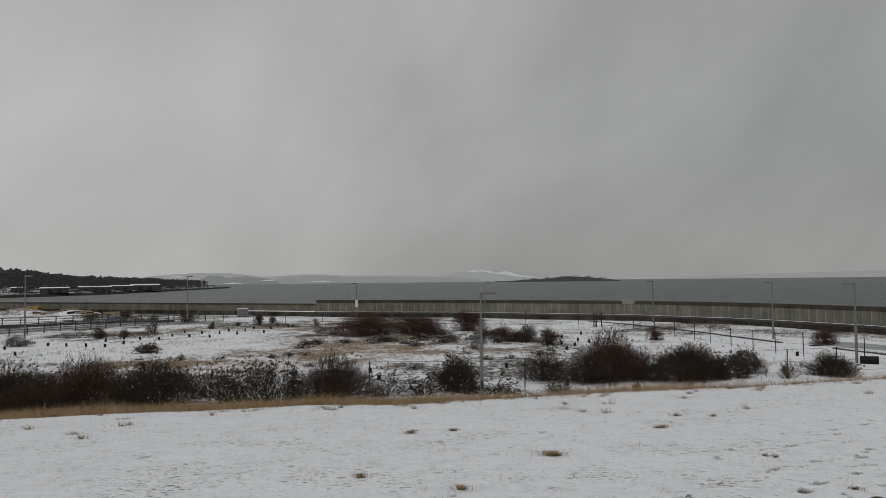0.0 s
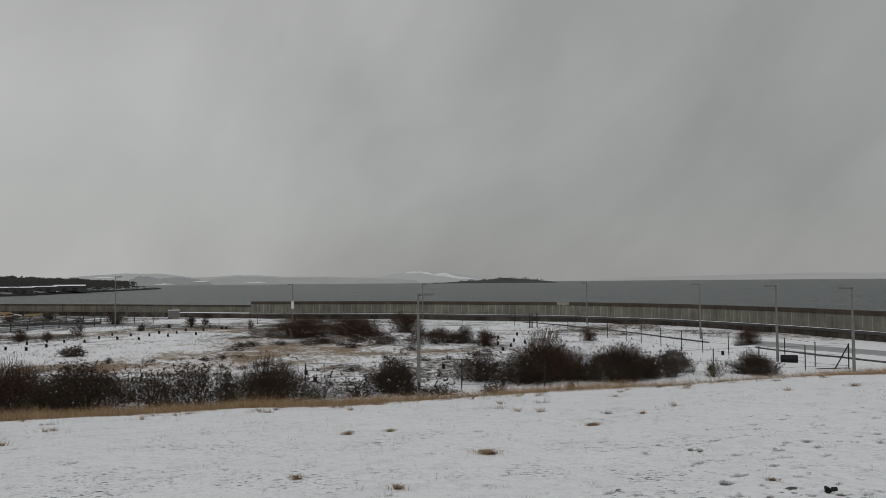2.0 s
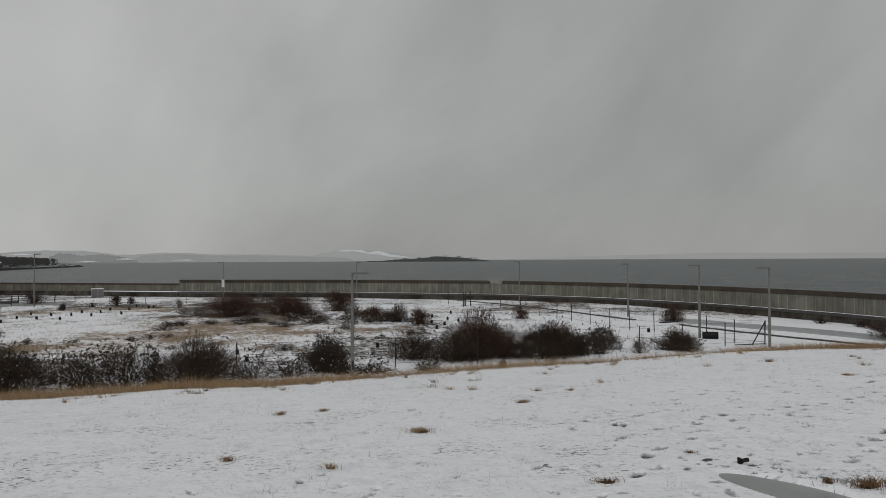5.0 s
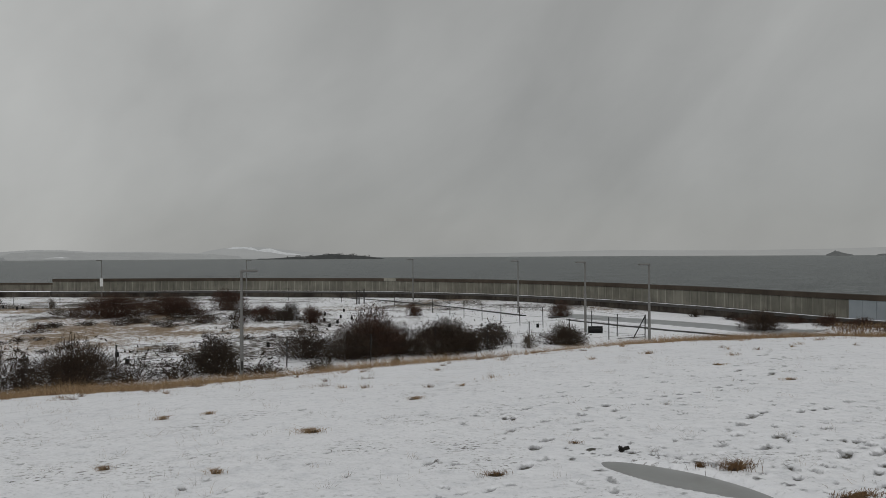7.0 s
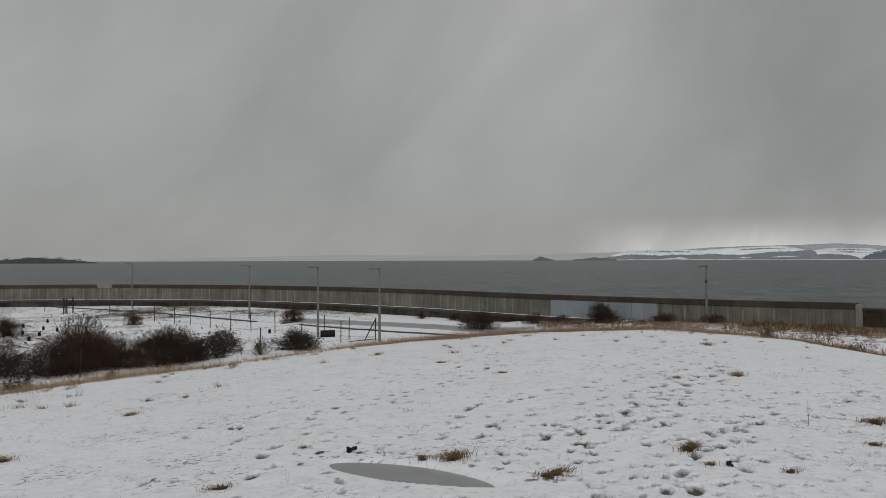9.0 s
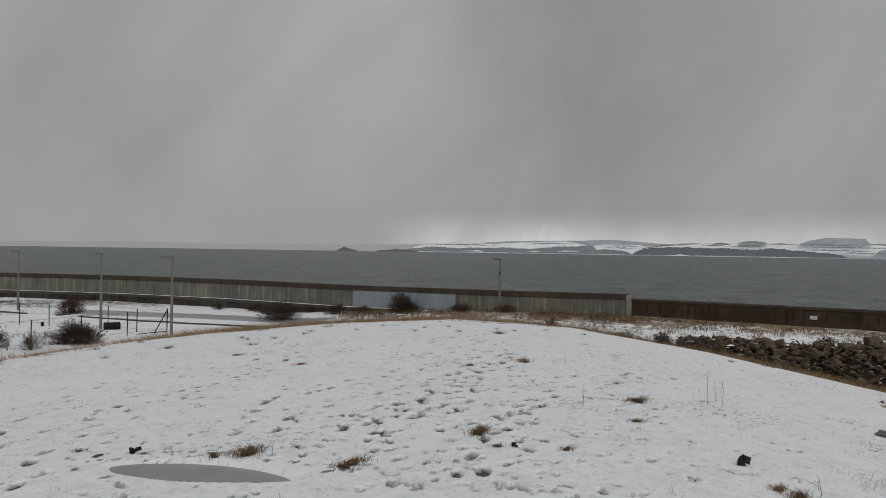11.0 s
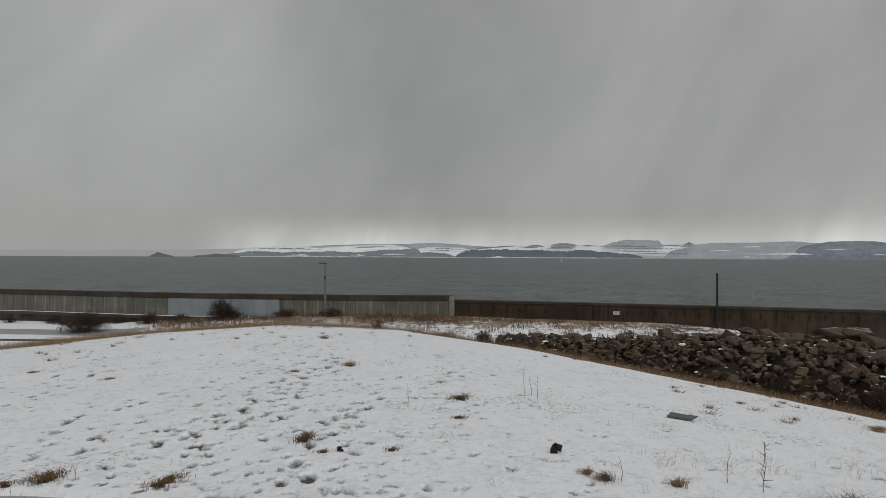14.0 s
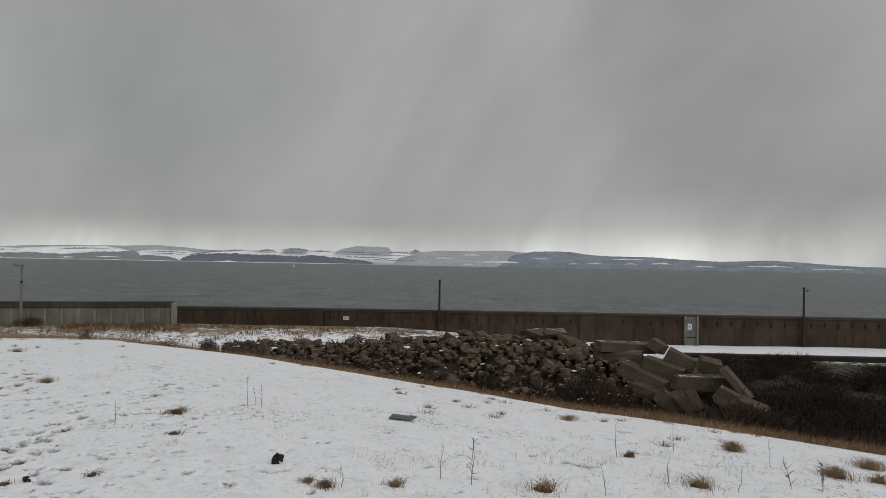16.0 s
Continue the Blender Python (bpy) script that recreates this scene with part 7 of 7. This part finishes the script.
def tuft(x, y, r, h, n, seed, mat=None, label="dead brown grass tuft standing in the snow"):
    rng = np.random.default_rng(seed)
    n = int(n * 1.5)
    a, q = rng.uniform(0, TAU, n), np.abs(rng.normal(0, 0.5, n)) * r
    px, py = x + np.cos(a) * q * 1.25, y + np.sin(a) * q * 0.9
    z0 = gz(x, y)
    t = tagged(new("grass_tuft"), label, "grass tuft", group="grass tufts on the mound")
    t.location = (x, y, z0)
    pts = np.stack([px - x, py - y, height(px, py) - z0], 1)
    blades("blade_mass", pts, h, 0.0019, 1.3, mat or M_RUSSET, "", seed=seed, parent=t)
    bm = bmesh.new()
    bmesh.ops.create_icosphere(bm, subdivisions=2, radius=1, matrix=Matrix.Diagonal((r * 0.5, r * 0.4, h * 0.2, 1)))
    for v in bm.verts:
        v.co += v.co.normalized() * 0.3 * r * noise.noise(v.co * 9 + Vector((seed, 0, 0)))
    part("clod", bm, M_TURF, t, "dark turf at the root")


M_TURF = stone_like("dark_turf", (0.022, 0.017, 0.011), (0.075, 0.052, 0.03), 0.02, 0.1, 0.95, 0.02)
TUFTS_NEAR = [   # x, y, radius, height, blades
    (1.08, 8.02, 0.17, 0.14, 130), (2.80, 9.92, 0.13, 0.10, 90), (-0.51, 10.04, 0.10, 0.12, 70), (0.06, 10.13, 0.10, 0.09, 60), (3.29, 6.19, 0.06, 0.06, 40), (2.20, 5.49, 0.13, 0.07, 80),
    (4.07, 4.92, 0.16, 0.16, 190), (3.84, 5.08, 0.08, 0.08, 70), (4.40, 4.05, 0.16, 0.08, 120), (5.84, 3.80, 0.12, 0.15, 170), (4.29, 4.03, 0.15, 0.07, 110), (8.80, 3.41, 0.20, 0.14, 190), (7.59, 2.94, 0.13, 0.07, 90),
    (11.14, 6.34, 0.18, 0.16, 130), (17.2, 10.6, 0.22, 0.2, 110), (9.89, 6.62, 0.16, 0.07, 90), (5.54, 3.40, 0.09, 0.06, 60), (5.84, 2.88, 0.08, 0.07, 60),
]
TUFTS_EAST = [
    (5.89, 1.03, 0.12, 0.11, 150), (6.00, 1.20, 0.09, 0.09, 90), (6.08, 0.51, 0.10, 0.12, 120),
    (12.51, -1.75, 0.22, 0.12, 160), (9.49, -3.42, 0.16, 0.26, 260), (8.26, -1.84, 0.10, 0.12, 120), (11.95, -1.67, 0.20, 0.12, 160), (6.31, -0.72, 0.20, 0.16, 130), (6.90, -2.20, 0.25, 0.16, 140), (8.10, -4.0, 0.22, 0.26, 260), (9.25, -4.94, 0.26, 0.28, 280), (8.03, -4.4, 0.22, 0.2, 180),
    (8.35, 8.9, 0.16, 0.07, 80), (13.02, 0.13, 0.10, 0.10, 60), (9.42, 14.18, 0.16, 0.14, 90), (3.91, 11.07, 0.09, 0.09, 50), (8.80, 11.04, 0.18, 0.08, 80), (-0.84, 7.06, 0.08, 0.12, 50), (0.08, 6.49, 0.08, 0.12, 50),
]
for k, (x, y, r, h, n) in enumerate(TUFTS_NEAR + TUFTS_EAST):
    r, h = 0.95 * r, 0.48 * h
    pale = k in (0, 1, 2, 3, 13, 22, 19, 21, 24, 27, 28, 29, 14, 15, 20, 25, 26, 30, 31, 32, 33, 34, 35, 36)
    tuft(x, y, r, h, n, 600 + k, M_STRAW if pale else None, "pale dead grass tuft standing in the snow" if pale else "dead brown grass tuft standing in the snow")


def stalk(x, y, h, seed, seedhead=False):
    rng = random.Random(seed)
    s = tagged(new("dead_stalk"), "dry dead weed stalk standing in the snow", "weed stalk", group="dead stalks on the mound")
    s.location = (x, y, gz(x, y))
    pts = [Vector((0, 0, -0.03))]
    for k in range(5):
        pts.append(pts[-1] + Vector((rng.gauss(0.004, 0.010), rng.gauss(0.004, 0.010), h / 5)))
    bm = bmesh.new()
    for k, (a, b) in enumerate(zip(pts[:-1], pts[1:])):
        tube(bm, a, b, 0.0035 - 0.0005 * k, 0.003 - 0.0005 * k, 5)
    part("stem", bm, M_TWIG_PALE, s)
    for k in range(16 if seedhead else 4):
        a = pts[1].lerp(pts[-1], rng.random())
        b = a + Vector((rng.gauss(0, 0.03), rng.gauss(0, 0.03), rng.uniform(0.01, 0.07)))
        part("side_shoot", tube(bmesh.new(), a, b, 0.003 if seedhead else 0.0012, 0.0008, 4), M_TWIG_DARK if seedhead else M_TWIG_PALE, s)


for k, (x, y, h, sh) in enumerate(((6.31, -0.12, 0.42, True), (6.45, 0.14, 0.34, False), (8.92, -2.52, 0.45, False), (7.12, -3.12, 0.26, True), (7.20, -3.42, 0.28, True), (9.73, 2.82, 0.42, False), (9.6, 2.6, 0.36, False), (6.26, -1.23, 0.3, False), (6.9, -1.9, 0.32, False), (8.3, -3.4, 0.34, False), (7.9, 3.7, 0.3, False), (9.9, 2.75, 0.3, False), (8.2, -1.7, 0.4, False), (6.75, -2.5, 0.26, False), (5.9, 0.9, 0.22, False))):
    stalk(x, y, h, 900 + k, sh)


# ---------------------------------------------------------------- litter on the mound
def slate_sheet():
    x, y = 9.62, 0.76
    bm = bmesh.new()
    ring = [(-0.17, -0.08), (-0.05, -0.10), (0.14, -0.12), (0.19, 0.02), (0.09, 0.06), (0.05, 0.04), (-0.16, 0.10), (-0.15, 0.02)]
    f = bm.faces.new([bm.verts.new((px, py, 0)) for px, py in ring])
    ext = bmesh.ops.extrude_face_region(bm, geom=[f])
    for v in ext["geom"]:
        if isinstance(v, bmesh.types.BMVert):
            v.co.z += 0.018
    bmesh.ops.recalc_face_normals(bm, faces=bm.faces)
    bmesh.ops.bevel(bm, geom=list(bm.edges), offset=0.006, segments=1, affect="EDGES")
    me = bpy.data.meshes.new("broken_slate")
    bm.to_mesh(me)
    bm.free()
    ob = obj("broken_slate", me, M_SLATE)
    ob.matrix_world = Matrix.Translation((x, y, gz(x, y) + 0.03)) @ Matrix.Rotation(radians(-95), 4, "Z") @ Matrix.Rotation(radians(5), 4, "X")
    tagged(ob, "broken grey slate lying on the snow", "slate")


slate_sheet()


def burnt_lump(x, y, s, seed):
    """Broken charred wood: a few sharp splinters fused together."""
    rng = random.Random(seed)
    bm = bmesh.new()
    for k in range(5):
        vs = [bm.verts.new((rng.uniform(-1, 1), rng.uniform(-0.7, 0.7), rng.uniform(-0.5, 0.9))) for _ in range(8)]
        c = Vector((rng.gauss(0, 0.2), rng.gauss(0, 0.2), 0.25 + 0.1 * k)) * s
        turn = Matrix.Rotation(rng.uniform(0, TAU), 4, "Z") @ Matrix.Rotation(rng.gauss(0, 0.7), 4, "X")
        for v in vs:
            v.co = turn @ (v.co * s * (0.62 - 0.07 * k)) + c
        r = bmesh.ops.convex_hull(bm, input=vs)
        bmesh.ops.delete(bm, geom=[g for g in r["geom_interior"] if isinstance(g, bmesh.types.BMVert)], context="VERTS")
    me = bpy.data.meshes.new("burnt_lump")
    bm.to_mesh(me)
    bm.free()
    tagged(obj("burnt_lump", me, M_CHAR, loc=(x, y, gz(x, y) - 0.01)), "black charred lump of wood on the snow", "lump", group="charred lumps")


burnt_lump(6.60, 1.62, 0.10, 5)
burnt_lump(3.52, 5.75, 0.07, 3)
burnt_lump(5.62, 3.28, 0.06, 4)
